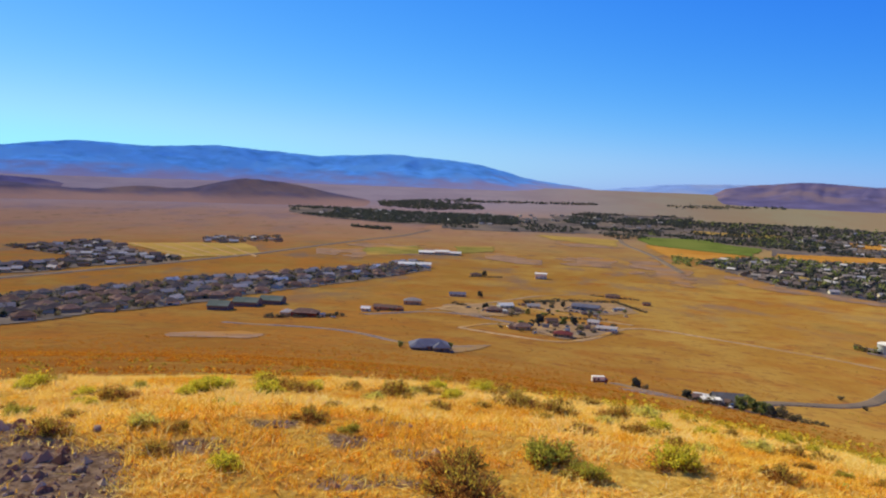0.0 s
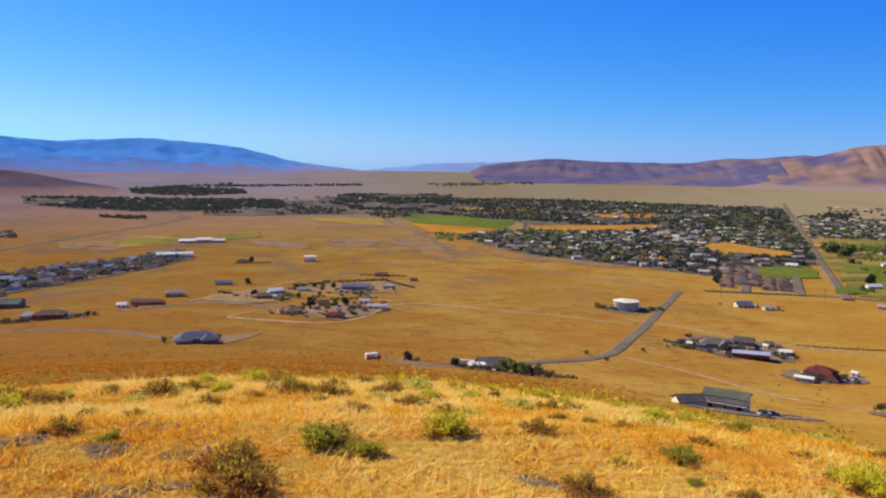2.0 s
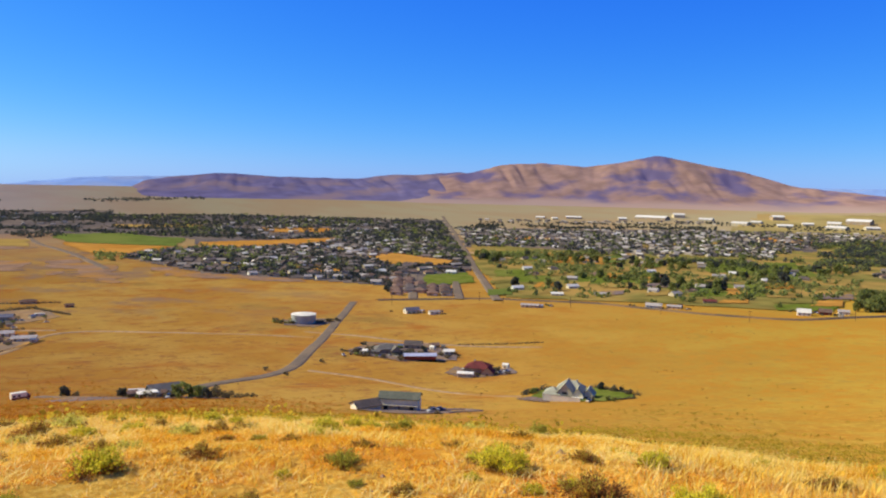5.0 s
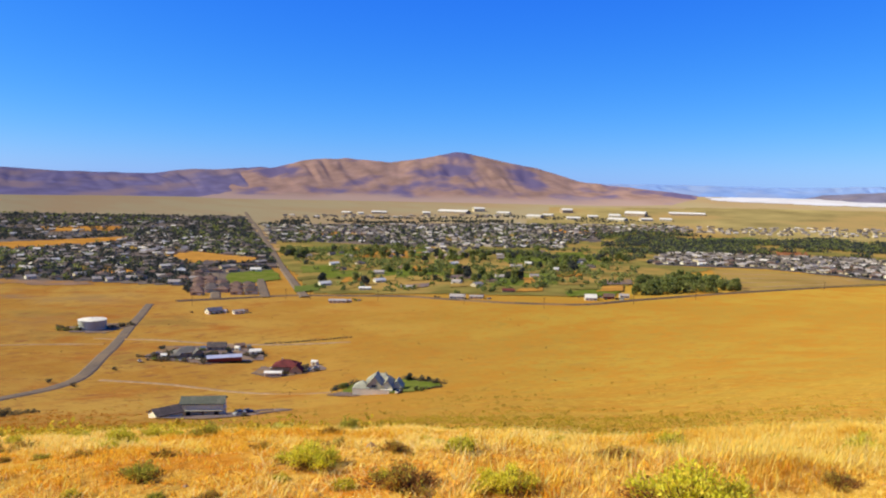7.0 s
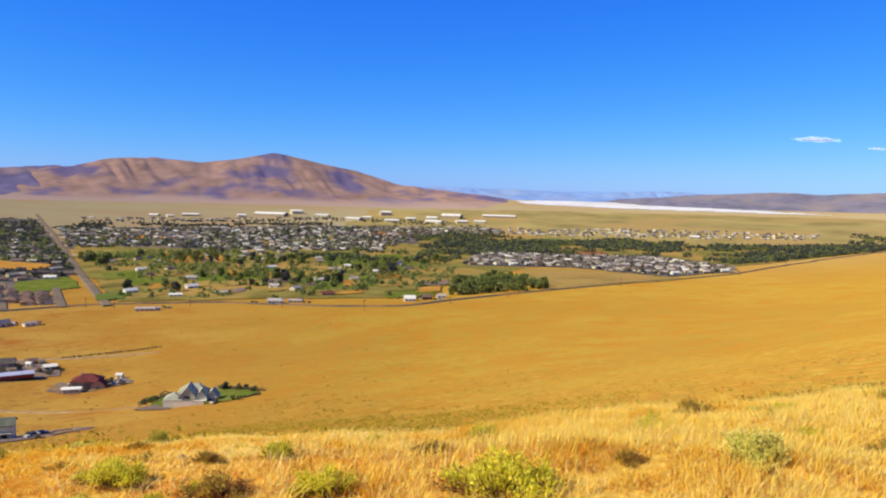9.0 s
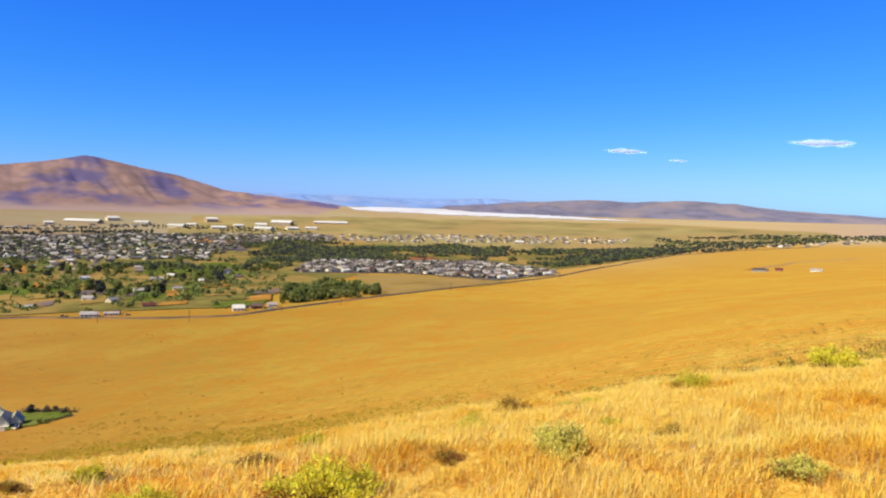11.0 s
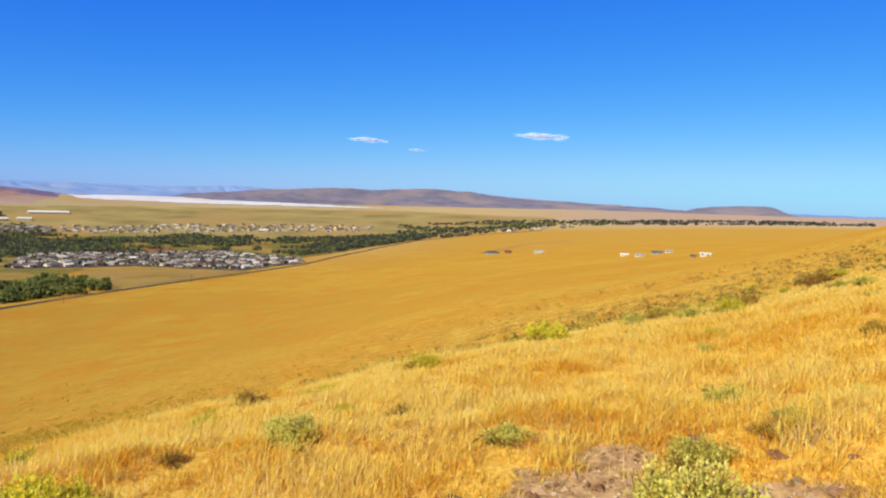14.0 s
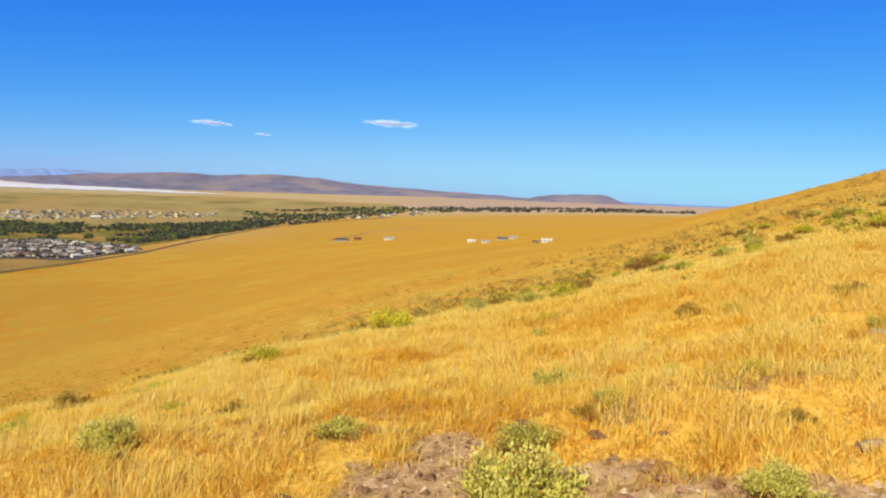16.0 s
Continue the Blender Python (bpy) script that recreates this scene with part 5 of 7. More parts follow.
Z_LEFT2 = [(-36, 1090), (-36, 985), (-32.2, 1000), (-28.4, 1070), (-23.4, 1105), (-22.9, 1155), (-25.9, 1230), (-26.7, 1375), (-28.1, 1465), (-33.8, 1390), (-29.9, 1195), (-31.0, 1120)]
Z_TOWN = [(14.5, 1410), (20.3, 1130), (28, 1040), (33.1, 985), (39.3, 1180), (38.5, 1750), (38, 1900), (30, 2000), (20, 1640), (15.8, 1500)]
Z_SUB = [(39.3, 1780), (44.8, 1840), (48, 1700), (51, 1740), (56, 1690), (60.5, 1740), (62.8, 2140), (66, 2370), (70, 2400), (69, 2600), (64, 2600), (57, 2520), (51, 2440), (38.6, 2330)]
Z_ROW = [(33.5, 880), (38.4, 880), (38.1, 970), (36.0, 960), (34.9, 1060), (33.7, 1020)]
estate(Z_TRACT, "houses of the housing tract", 21, 400, (4, 5, 3, 4, 1), _rng, -60, .35, n_things=110)
estate(Z_LEFT, "houses of the long estate", 20.5, 330, (1.2, 4, 1.2, 4, .5), _rng, 50, n_things=190, tone=1)
estate(Z_LEFT2, "houses of the outlying estate", 20, 240, (2, 3, 2, 3, 2), _rng, 50, tone=1)
estate(Z_TOWN, "houses among the town trees", 26, 520, (2, 3, 2, 3, 1), _rng, -35, .45, n_things=30, tone=1)
estate(Z_SUB, "houses of the spread-out suburb", 25, 780, (3, 2, 4, 2, 2), _rng, -50, .45)
estate(Z_ROW, "houses at the town's near edge", 14.5, 60, (0, 5, 0, 2, 0), _rng, -35, .08, n_things=60)
estate([(-21.6, 1560), (-15.9, 1640), (-15.8, 1500), (-21, 1420)], "houses on the far plain", 24, 40, (2, 2, 3, 2, 2), _rng, 45, .4, tone=1)
estate([(42, 930), (60, 930), (64, 1300), (58, 1600), (41, 1500)], "houses among the pastures", 75, 45, (2, 2, 3, 1, 3), _rng, -40, .45, n_things=22)
estate([(66.9, 2640), (72, 2600), (78, 2710), (84, 2760), (92, 2700), (91, 2500), (83, 2460), (77.7, 2410), (72, 2380), (67, 2460)], "far houses behind the green belt", 30, 330, (3, 2, 4, 1, 0), _rng, -45, .4)
estate([(40, 2700), (57, 2860), (57, 2760), (40, 2620)], "far houses across the valley", 34, 150, (3, 2, 4, 1, 0), _rng, -45, .45)
estate([(-14, 2420), (-13, 2680), (0, 2640), (12, 2840), (12, 2320), (5, 2440), (-2, 2230)], "far houses in the tree belt", 55, 130, (3, 2, 4, 1, 0), _rng, -35, .45)
estate([(20, 2020), (37, 1700), (37, 2500), (22, 2600)], "far houses of the old town", 46, 260, (3, 2, 4, 1, 0), _rng, -35, .45)
estate([(99, 2500), (103, 2650), (107, 2720), (106, 2540), (101, 2400)], "far houses where the tree belt ends", 38, 40, (2, 2, 4, 1, 2), _rng, -10, .4)
estate([(52, 1330), (55, 1700), (47, 1690), (44, 1620)], "houses along the walled lane", 34, 26, (3, 2, 3, 2, 0), _rng, -50, .3)


def far_houses(spots, label, walls, roofs, seed):
    """Houses too many and too far to count: gabled boxes with eaves."""
    rng = np.random.default_rng(seed)
    q = np.array(spots)
    n = len(q)
    w, d, h, p = rng.uniform(5.5, 8, n), rng.uniform(4, 5.2, n), rng.uniform(2.7, 3.3, n), rng.uniform(1.8, 2.6, n)
    th = np.radians(q[:, 2] + 90 * (rng.random(n) < .3))
    z = ground_z(q[:, 0], q[:, 1]) + .5
    one = np.ones(n)

    def put(pts):
        out = []
        for px, py, pz in pts:
            out.append(np.stack([q[:, 0] + px * np.cos(th) - py * np.sin(th), q[:, 1] + px * np.sin(th) + py * np.cos(th), z + pz], 1))
        return np.stack(out, 1)

    wall_ = put([(-w, -d, -2 * one), (w, -d, -2 * one), (w, d, -2 * one), (-w, d, -2 * one), (-w, -d, h), (w, -d, h), (w, d, h), (-w, d, h), (-w, 0 * d, h + p - .1), (w, 0 * d, h + p - .1)])
    e, lo = .5, h - .35
    roof_ = put([(-w - e, -d - e, lo), (w + e, -d - e, lo), (w + e, 0 * d, h + p), (-w - e, 0 * d, h + p), (w + e, d + e, lo), (-w - e, d + e, lo),
                 (-w - e, -d - e, lo + .25), (w + e, -d - e, lo + .25), (w + e, 0 * d, h + p + .25), (-w - e, 0 * d, h + p + .25), (w + e, d + e, lo + .25), (-w - e, d + e, lo + .25)])
    tri = np.array([[0, 1, 5], [0, 5, 4], [2, 3, 7], [2, 7, 6], [1, 2, 6], [1, 6, 5], [3, 0, 4], [3, 4, 7], [5, 6, 9], [7, 4, 8]])
    quads = np.array([[6, 7, 8, 9], [9, 8, 10, 11], [0, 1, 7, 6], [5, 4, 10, 11], [0, 3, 9, 6], [3, 5, 11, 9], [1, 2, 8, 7], [2, 4, 10, 8]])
    rt = np.concatenate([quads[:, [0, 1, 2]], quads[:, [0, 2, 3]]])
    v = np.concatenate([wall_.reshape(-1, 3), roof_.reshape(-1, 3)])
    f1 = (np.arange(n)[:, None, None] * 10 + tri[None]).reshape(-1, 3)
    f2 = (np.arange(n)[:, None, None] * 12 + rt[None]).reshape(-1, 3) + n * 10
    me = mesh_from("far_houses", v, np.concatenate([f1, f2]))
    me.materials.append(island_mat("far_house_walls_" + str(seed), walls))
    me.materials.append(island_mat("far_house_roofs_" + str(seed), roofs))
    me.polygons.foreach_set("material_index", np.concatenate([np.zeros(len(f1), np.int32), np.ones(len(f2), np.int32)]))
    tagged(new("far_houses", me), label, "houses", kind="stuff")


far_houses(FAR_HOUSES[0], "many small pale houses with grey and white roofs", [(.30, .25, .20), (.50, .43, .34), (.76, .70, .60)], [(.08, .07, .075), (.12, .105, .105), (.18, .155, .15), (.28, .25, .24), (.42, .38, .37), (.74, .71, .70)], 14)
far_houses(FAR_HOUSES[1], "many small houses with dark brown and grey roofs", [(.20, .15, .10), (.34, .27, .17), (.60, .53, .38)], [(.09, .08, .085), (.15, .12, .12), (.22, .18, .17), (.34, .30, .28), (.70, .68, .66)], 15)
for k in range(len(_kinds)):
    if k not in _used:
        raise RuntimeError("a kind of house is not placed")


# ---- trees and shrubs ----
def leaf_cloud(rng, centres, radii, per, size):
    """Loose leaf tufts, small bent quads, in and on a set of lobes. Returns verts, faces."""
    n = len(centres) * per
    c = np.repeat(np.asarray(centres, float), per, 0)
    rad = np.repeat(np.asarray(radii, float), per, 0)
    d = rng.normal(size=(n, 3))
    d /= np.linalg.norm(d, axis=1)[:, None]
    p = c + d * rad * rng.uniform(.55, 1.05, (n, 1))
    u = rng.normal(size=(n, 3))
    u /= np.linalg.norm(u, axis=1)[:, None]
    w = np.cross(u, d + .4 * rng.normal(size=(n, 3)))
    w /= np.linalg.norm(w, axis=1)[:, None] + 1e-9
    s = size * rng.uniform(.6, 1.4, (n, 1))
    v = np.stack([p - u * s, p - w * s * .7, p + u * s, p + w * s * .7], 1).reshape(-1, 3)
    return v, np.arange(4 * n).reshape(-1, 4)


CAST = EARTH
LEAF_DARK = island_mat("dark_tree_leaves", [(.070, .084, .090), (.098, .112, .115), (.14, .15, .14)], .8, .4)
LEAF_GREEN = island_mat("green_tree_leaves", [(.17, .215, .075), (.255, .30, .115), (.36, .395, .17)], .8, .5)
LEAF_DULL = island_mat("dusty_grey_leaves", [(.13, .12, .09), (.17, .155, .115), (.23, .20, .15)], .8, .4)
BARK = mat("rough_bark", (.10, .075, .055), .95, var=.3, scale=6, bump=.4)


def limb(bm, a, b, r0, r1, n=7):
    a, b = Vector(a), Vector(b)
    ax = (b - a).normalized()
    s = ax.orthogonal().normalized()
    t = ax.cross(s)
    lo = [bm.verts.new(a + (s * math.cos(k * math.tau / n) + t * math.sin(k * math.tau / n)) * r0) for k in range(n)]
    hi = [bm.verts.new(b + (s * math.cos(k * math.tau / n) + t * math.sin(k * math.tau / n)) * r1) for k in range(n)]
    for k in range(n):
        bm.faces.new((lo[k], lo[(k + 1) % n], hi[(k + 1) % n], hi[k]))


def tree_kind(seed, height, spread, leaves, label, category="tree"):
    rng, pr = np.random.default_rng(seed), random.Random(seed)
    t = thing("tree", label, category)
    bm = bmesh.new()
    limb(bm, (0, 0, -.8), (.1, 0, height * .3), .035 * height, .022 * height)
    tips, radii = [], []
    for k in range(9):
        a = k * 2.4 + pr.uniform(-.4, .4)
        up = height * pr.uniform(.18, .82)
        q = Vector((math.cos(a) * spread * pr.uniform(.25, .75), math.sin(a) * spread * pr.uniform(.25, .75), up))
        limb(bm, (.1, 0, height * pr.uniform(.2, .3)), q, .014 * height, .005 * height, 5)
        tips.append(q)
        e = spread * pr.uniform(.32, .55)
        radii.append((e, e, e * pr.uniform(.7, 1.0)))
    tips.append(Vector((0, 0, height * .48)))
    radii.append((spread * .75, spread * .75, height * .42))
    part("trunk", bm, BARK, t)
    v, f = leaf_cloud(rng, tips, radii, 46, .085 * height)
    me = mesh_from("crown", v, f)
    me.materials.append(leaves)
    o = new("crown", me)
    o.parent = t
    return t


_trees = [tree_kind(1, 9, 4.2, LEAF_DARK, "dark dense shade tree"), tree_kind(2, 11, 4.6, LEAF_GREEN, "broad green cottonwood tree"),
          tree_kind(3, 4.2, 3.6, LEAF_DULL, "small dusty desert tree"), tree_kind(4, 8, 3.4, LEAF_GREEN, "rounded green yard tree"), tree_kind(5, 13, 3.4, LEAF_DARK, "tall narrow dark tree")]
_tree_used = set()


def plant(k, az, r, size=1.0, group=""):
    m = pose(*on_ground(az, r), 0, 0, (az * 977 + r * 31) % 360)
    if k in _tree_used:
        o = copy_thing(_trees[k], m)
    else:
        o = _trees[k]
        _tree_used.add(k)
        o.matrix_world = m
    o.scale = (size, size, size)
    if group:
        o["group"] = group


for k, az, r, s in ((0, 14.5, 306, .5), (3, 18.2, 288, .8), (1, 18.9, 292, .5), (3, 19.6, 297, .7), (2, 20.7, 301, 1.0), (3, 17.6, 310, .5), (0, 20.2, 286, .5), (2, 21.6, 305, .7), (0, 16.4, 316, .5)):
    plant(k, az, r, s, "trees round the farmhouse")
for k, az, r, s in ((0, 10.9, 336, .55), (2, 11.5, 335, .5), (3, -3.2, 412, .55), (3, -6.9, 400, .45), (0, -.6, 668, .75), (3, 2.6, 650, .7), (0, 3.5, 590, .95), (3, 5.3, 600, .85), (0, 6.1, 605, .8), (2, 1.4, 630, .9), (0, 5.2, 735, .6), (0, 3.8, 740, .5), (2, 4.4, 742, .8), (2, 2.4, 742, .8)):
    plant(k, az, r, s, "scattered yard trees")
for k, az, r, s in (
                    (0, -1.0, 770, .75), (0, -.8, 1000, .9), (0, -11.8, 570, .4), (2, -16.6, 560, .7), (2, -12.4, 565, .6), (2, -16.0, 556, .5), (2, 25.0, 655, .9), (2, 25.4, 650, .8), (2, 28.9, 660, .8), (2, 29.5, 668, .7)):
    plant(k, az, r, s, "scattered yard trees")
for k, az, r, s in (
                    (2, 31.0, 505, .8), (2, 31.8, 508, .9), (0, 32.3, 515, .5), (2, 34.4, 512, .7), (0, 36.2, 525, .45), (2, 37.4, 512, .7), (2, 41.7, 462, .7), (3, 44.4, 380, .45), (3, 44.6, 384, .4), (0, 49.4, 392, .5), (2, 50.4, 386, .7), (2, 51.4, 376, .6), (0, 51.0, 384, .35), (3, 50.0, 354, .35), (3, 50.4, 352, .3), (2, 47.0, 356, .45), (2, 48.8, 354, .5), (2, 36.8, 250, .4), (2, 37.2, 234, .3), (2, 24.3, 440, .5), (2, 28.4, 470, .5), (2, 25.8, 423, .5)):
    plant(k, az, r, s, "scattered yard trees")


def scatter(poly, n, rng):
    P = plan(poly)
    xs, ys = np.array([p[0] for p in P]), np.array([p[1] for p in P])
    out = np.zeros((0, 2))
    while len(out) < n:
        q = np.stack([rng.uniform(xs.min(), xs.max(), 4 * n), rng.uniform(ys.min(), ys.max(), 4 * n)], 1)
        q = q[inside(P, q[:, 0], q[:, 1])]
        for gap in OPEN_GROUND:
            q = q[~inside(plan(gap), q[:, 0], q[:, 1])]
        out = np.concatenate([out, q])
    return out[:n]


def heading(p):
    return np.degrees(np.arctan2(p[:, 0], p[:, 1])), np.hypot(p[:, 0], p[:, 1])


_trng = np.random.default_rng(8)
Z_GROVE = [(65.9, 868), (66.3, 1060), (69, 1130), (72.4, 1100), (73.2, 975), (70, 915)]
Z_GREEN = [(39.6, 1470), (50.8, 1640), (66.2, 1650), (67, 1350), (66.3, 1060), (61.4, 845), (48.3, 880), (42.6, 900), (40.6, 1220)]
for p in scatter(Z_GROVE, 95, _trng):
    a, r = math.degrees(math.atan2(p[0], p[1])), math.hypot(*p)
    plant(int(_trng.choice([1, 1, 3, 1, 3])), a, r, float(_trng.uniform(.9, 1.4)), "trees of the grove")
_pts = scatter(Z_GREEN, 520, _trng)
_pts = _pts[fbm(_pts[:, 0] / 120, _pts[:, 1] / 120, 31, 3) > -.02][:170]
for p in _pts:
    a, r = math.degrees(math.atan2(p[0], p[1])), math.hypot(*p)
    plant(int(_trng.choice([1, 3, 0, 2, 4], p=[.42, .33, .2, .03, .02])), a, r, float(_trng.uniform(.95, 1.6)), "trees among the pastures")


def far_trees(label, zones, leaves, per, rng, height, spread, name="far_trees"):
    """Trees that nobody could count, of many leaf tufts each."""
    V, F, base = [], [], 0
    for poly, n, gate, *grow in zones:
        k0 = grow[0] if grow else 1.0
        p = scatter(poly, n, rng)
        if gate is not None:
            p = p[fbm(p[:, 0] / 150, p[:, 1] / 150, 77, 3) > gate]
        k = len(p)
        r = np.hypot(p[:, 0], p[:, 1])
        s = k0 * rng.uniform(.6, 1.35, k) * np.where(r > 2200, .8, 1.0)
        z = ground_z(p[:, 0], p[:, 1])
        lob, rad = [], []
        for j in range(3):
            off = rng.normal(size=(k, 3)) * np.array([.45, .45, .18])
            lob.append(np.stack([p[:, 0] + off[:, 0] * spread * s, p[:, 1] + off[:, 1] * spread * s, z + height * s * (.5 + off[:, 2])], 1))
            rad.append(np.stack([spread * s * .75, spread * s * .75, height * s * .42], 1))
        v, f = leaf_cloud(rng, np.concatenate(lob), np.concatenate(rad), per, .235 * height)
        V.append(v)
        F.append(f + base)
        base += len(v)
    ob = whole(name, mesh_from(name, np.concatenate(V), np.concatenate(F)), leaves)
    tagged(ob, label, "trees", kind="stuff")


Z_T1 = [(14.6, 1420), (20.3, 1130), (28, 1040), (33.1, 985), (33.7, 1050), (38.9, 1120), (39.4, 1240), (38.7, 1668), (37.9, 2214), (37.2, 2660), (22.4, 2740), (10.1, 2730), (8, 2260), (19.2, 1990), (25.5, 1900), (25.2, 1640), (20, 1620), (15.8, 1510)]
Z_T2 = [(4, 2652), (6.4, 2834), (14, 2861), (14, 2300), (7.3, 2271), (5.2, 2458)]
Z_BELT = [(-15.4, 2694), (-12.8, 2700), (-6.3, 2615), (-.5, 2600), (1.5, 2560), (1.7, 2329), (-1.7, 2230), (-8.6, 2235), (-13.1, 2359), (-15.3, 2482)]
Z_WET = [(63.2, 2240), (66.1, 2370), (69.8, 2330), (73.8, 2160), (78.1, 2360), (86.3, 2260), (96.7, 2400), (94.7, 2140), (90.5, 1900), (86.3, 1600), (82.7, 1880), (73.9, 1810), (67, 1640), (64, 1660)]
Z_MID = [(52.2, 1640), (60.7, 1660), (67, 1560), (65.8, 1440), (62.4, 1400), (57.3, 1440), (52, 1540)]
Z_BELT2 = [(-8.9, 2990), (-6.3, 3067), (-1.3, 2990), (-.9, 2820), (-5.2, 2720), (-8.7, 2810)]
far_trees("dark close-set trees over the old town", [(Z_T1, 6400, -.28, .60), (Z_SUB, 2300, -.3, .62), (Z_LEFT, 160, None, .45), (Z_T2, 1500, -.3, .8), ([(-4, 2430), (-4, 2120), (4, 2110), (9.5, 2180), (8, 2480), (2, 2560)], 620, -.1, .65), (Z_BELT, 2600, -.34, .85), (Z_BELT2, 900, None, .8), ([(-3.2, 3165), (7.3, 3277), (7.3, 3190), (-3, 3095)], 260, None, .7), ([(-10.9, 2112), (-7.8, 2046), (-8, 1975), (-10.7, 2050)], 90, None, .5),
                                                    ([(12, 3300), (20, 3480), (20, 3380), (13, 3200)], 120, None), ([(-9, 3000), (-2, 3250), (-2, 3080), (-8, 2900)], 160, None),
                                                    (Z_WET, 3600, -.26, 1.0), (Z_MID, 420, -.06, .85), (Z_TRACT, 260, None, .6), ([(38.2, 2360), (51, 2480), (57, 2560), (57, 2660), (40, 2520)], 700, -.2, .6), ([(93, 2150), (93.3, 2760), (101, 3000), (108.6, 3040), (118, 3050), (126, 3040), (126, 2780), (118, 2740), (108.6, 2740), (104.6, 2690), (100.6, 2420), (97, 2230)], 1900, -.24, .8), ([(40, 2600), (56, 2860), (68, 2800), (68, 2640), (56, 2700), (40, 2520)], 420, -.1, .6),
                                                    ([(32.6, 890), (34.3, 895), (34.4, 1000), (33.5, 1010)], 14, None, .5), ([(7.5, 2150), (10.5, 2150), (11, 2020), (8.5, 2000)], 60, None)], LEAF_DARK, 6, _trng, 9.0, 6.0)
far_trees("dusty yard trees of the estates", [(Z_LEFT, 420, None, .8), (Z_LEFT2, 520, None, .6), (Z_SUB, 900, None, .7), (Z_TRACT, 650, None, .8), (Z_T1, 1500, None, .8), ([(-21.6, 1560), (-15.9, 1640), (-15.8, 1500), (-21, 1420)], 50, None)], LEAF_DULL, 6, _trng, 5.8, 3.4)
far_trees("green trees of the watered belt", [(Z_WET, 2200, -.26, 1.0), (Z_MID, 260, -.1, 1.2), (Z_GREEN, 420, -.02, 1.1), (Z_GROVE, 110, None, 1.15), ([(40.6, 905), (48, 880), (61, 856), (66, 1060), (60, 1150), (45, 1130)], 90, None, .7), ([(41, 1130), (60, 1150), (66, 1100), (66.5, 1400), (52, 1350), (41, 1300)], 130, None, .8), (Z_T1, 1100, -.05), (Z_SUB, 1300, -.2, .7),
                                              ([(92, 2560), (100.4, 2860), (110, 2900), (110, 2760), (100.4, 2600), (94.2, 2440)], 500, -.3, .7), ([(39.5, 1500), (51, 1660), (51, 1520), (40, 1380)], 120, None), ([(12.8, 1480), (14.8, 1420), (14.3, 1330), (13, 1360)], 24, None)], LEAF_GREEN, 7, _trng, 8.5, 5.4)


# ---- low shrubs over the slopes ----
CAST = DRY


def shrubs(label, n, az0, az1, r0, r1, palette, size, seed, gate=-.1, per=10, even=False, leaf=.3):
    rng = np.random.default_rng(seed)
    a = np.radians(rng.uniform(az0, az1, n))
    r = np.exp(rng.uniform(math.log(r0), math.log(r1), n)) if not even else np.sqrt(rng.uniform(r0 * r0, r1 * r1, n))
    x, y = r * np.sin(a), r * np.cos(a)
    ok = fbm(x / 30, y / 30, seed, 3) > gate
    ok &= rng.random(n) < np.clip((az1 - np.degrees(a)) / 14, 0, 1) * np.clip(2.2 * (1 - r / r1), 0, 1) * np.clip((np.degrees(a) - az0) / 6, 0, 1)
    x, y = x[ok], y[ok]
    s = size * rng.uniform(.5, 1.4, len(x))
    c = np.stack([x, y, ground_z(x, y) + s * .25], 1)
    v, f = leaf_cloud(rng, c, np.stack([s, s, s * .5], 1), per, size * leaf)
    ob = whole("slope_shrubs", mesh_from("slope_shrubs", v, f), island_mat("shrub_" + str(seed), palette, .9, .5))
    tagged(ob, label, "shrubs", kind="stuff")


shrubs("brown and rust scrub dotted over the slope", 16000, -50, 32, 60, 470, [(.30, .11, .016), (.46, .17, .02), (.60, .26, .03), (.68, .38, .05)], .8, 101, even=True, per=24, leaf=.17)
shrubs("olive green scrub dotted over the slope", 4500, -42, 74, 50, 450, [(.24, .19, .03), (.40, .32, .045), (.54, .44, .07)], .7, 102, .02, even=True, per=24, leaf=.17)
shrubs("rust scrub dotted over the long hillside", 600, 45, 146, 45, 330, [(.46, .24, .04), (.56, .32, .05), (.62, .42, .08)], .34, 103, 0, 30, leaf=.16)
shrubs("yellow-green scrub on the long hillside", 260, 70, 150, 18, 200, [(.42, .36, .06), (.54, .48, .08), (.64, .58, .12)], .40, 104, .05, 60, leaf=.13)
shrubs("golden, rust and olive scrub on the hill shoulder", 2600, 72, 164, 26, 210, [(.70, .32, .04), (.84, .50, .07), (.74, .66, .10), (.90, .70, .14)], .42, 106, -.16, 46, True, .11)
shrubs("dusty brown and olive scrub along the hill shoulder", 2600, 90, 172, 24, 190, [(.26, .14, .07), (.40, .25, .10), (.44, .38, .09), (.62, .56, .13)], .5, 108, -.04, 46, True, .11)
shrubs("yellow-green and olive scrub under the brow", 8500, 8, 82, 26, 210, [(.34, .26, .03), (.54, .44, .05), (.72, .58, .07)], .5, 107, -.05, 30, True, .13)
shrubs("low yellow-green scrub running over the brow", 1500, 0, 92, 10, 40, [(.36, .28, .03), (.56, .46, .05), (.76, .64, .09)], .26, 109, -.1, 40, True, .14)
shrubs("sparse dark scrub on the plain", 900, -42, 70, 330, 1400, [(.15, .09, .03), (.24, .15, .05)], .9, 105, .12, 10)


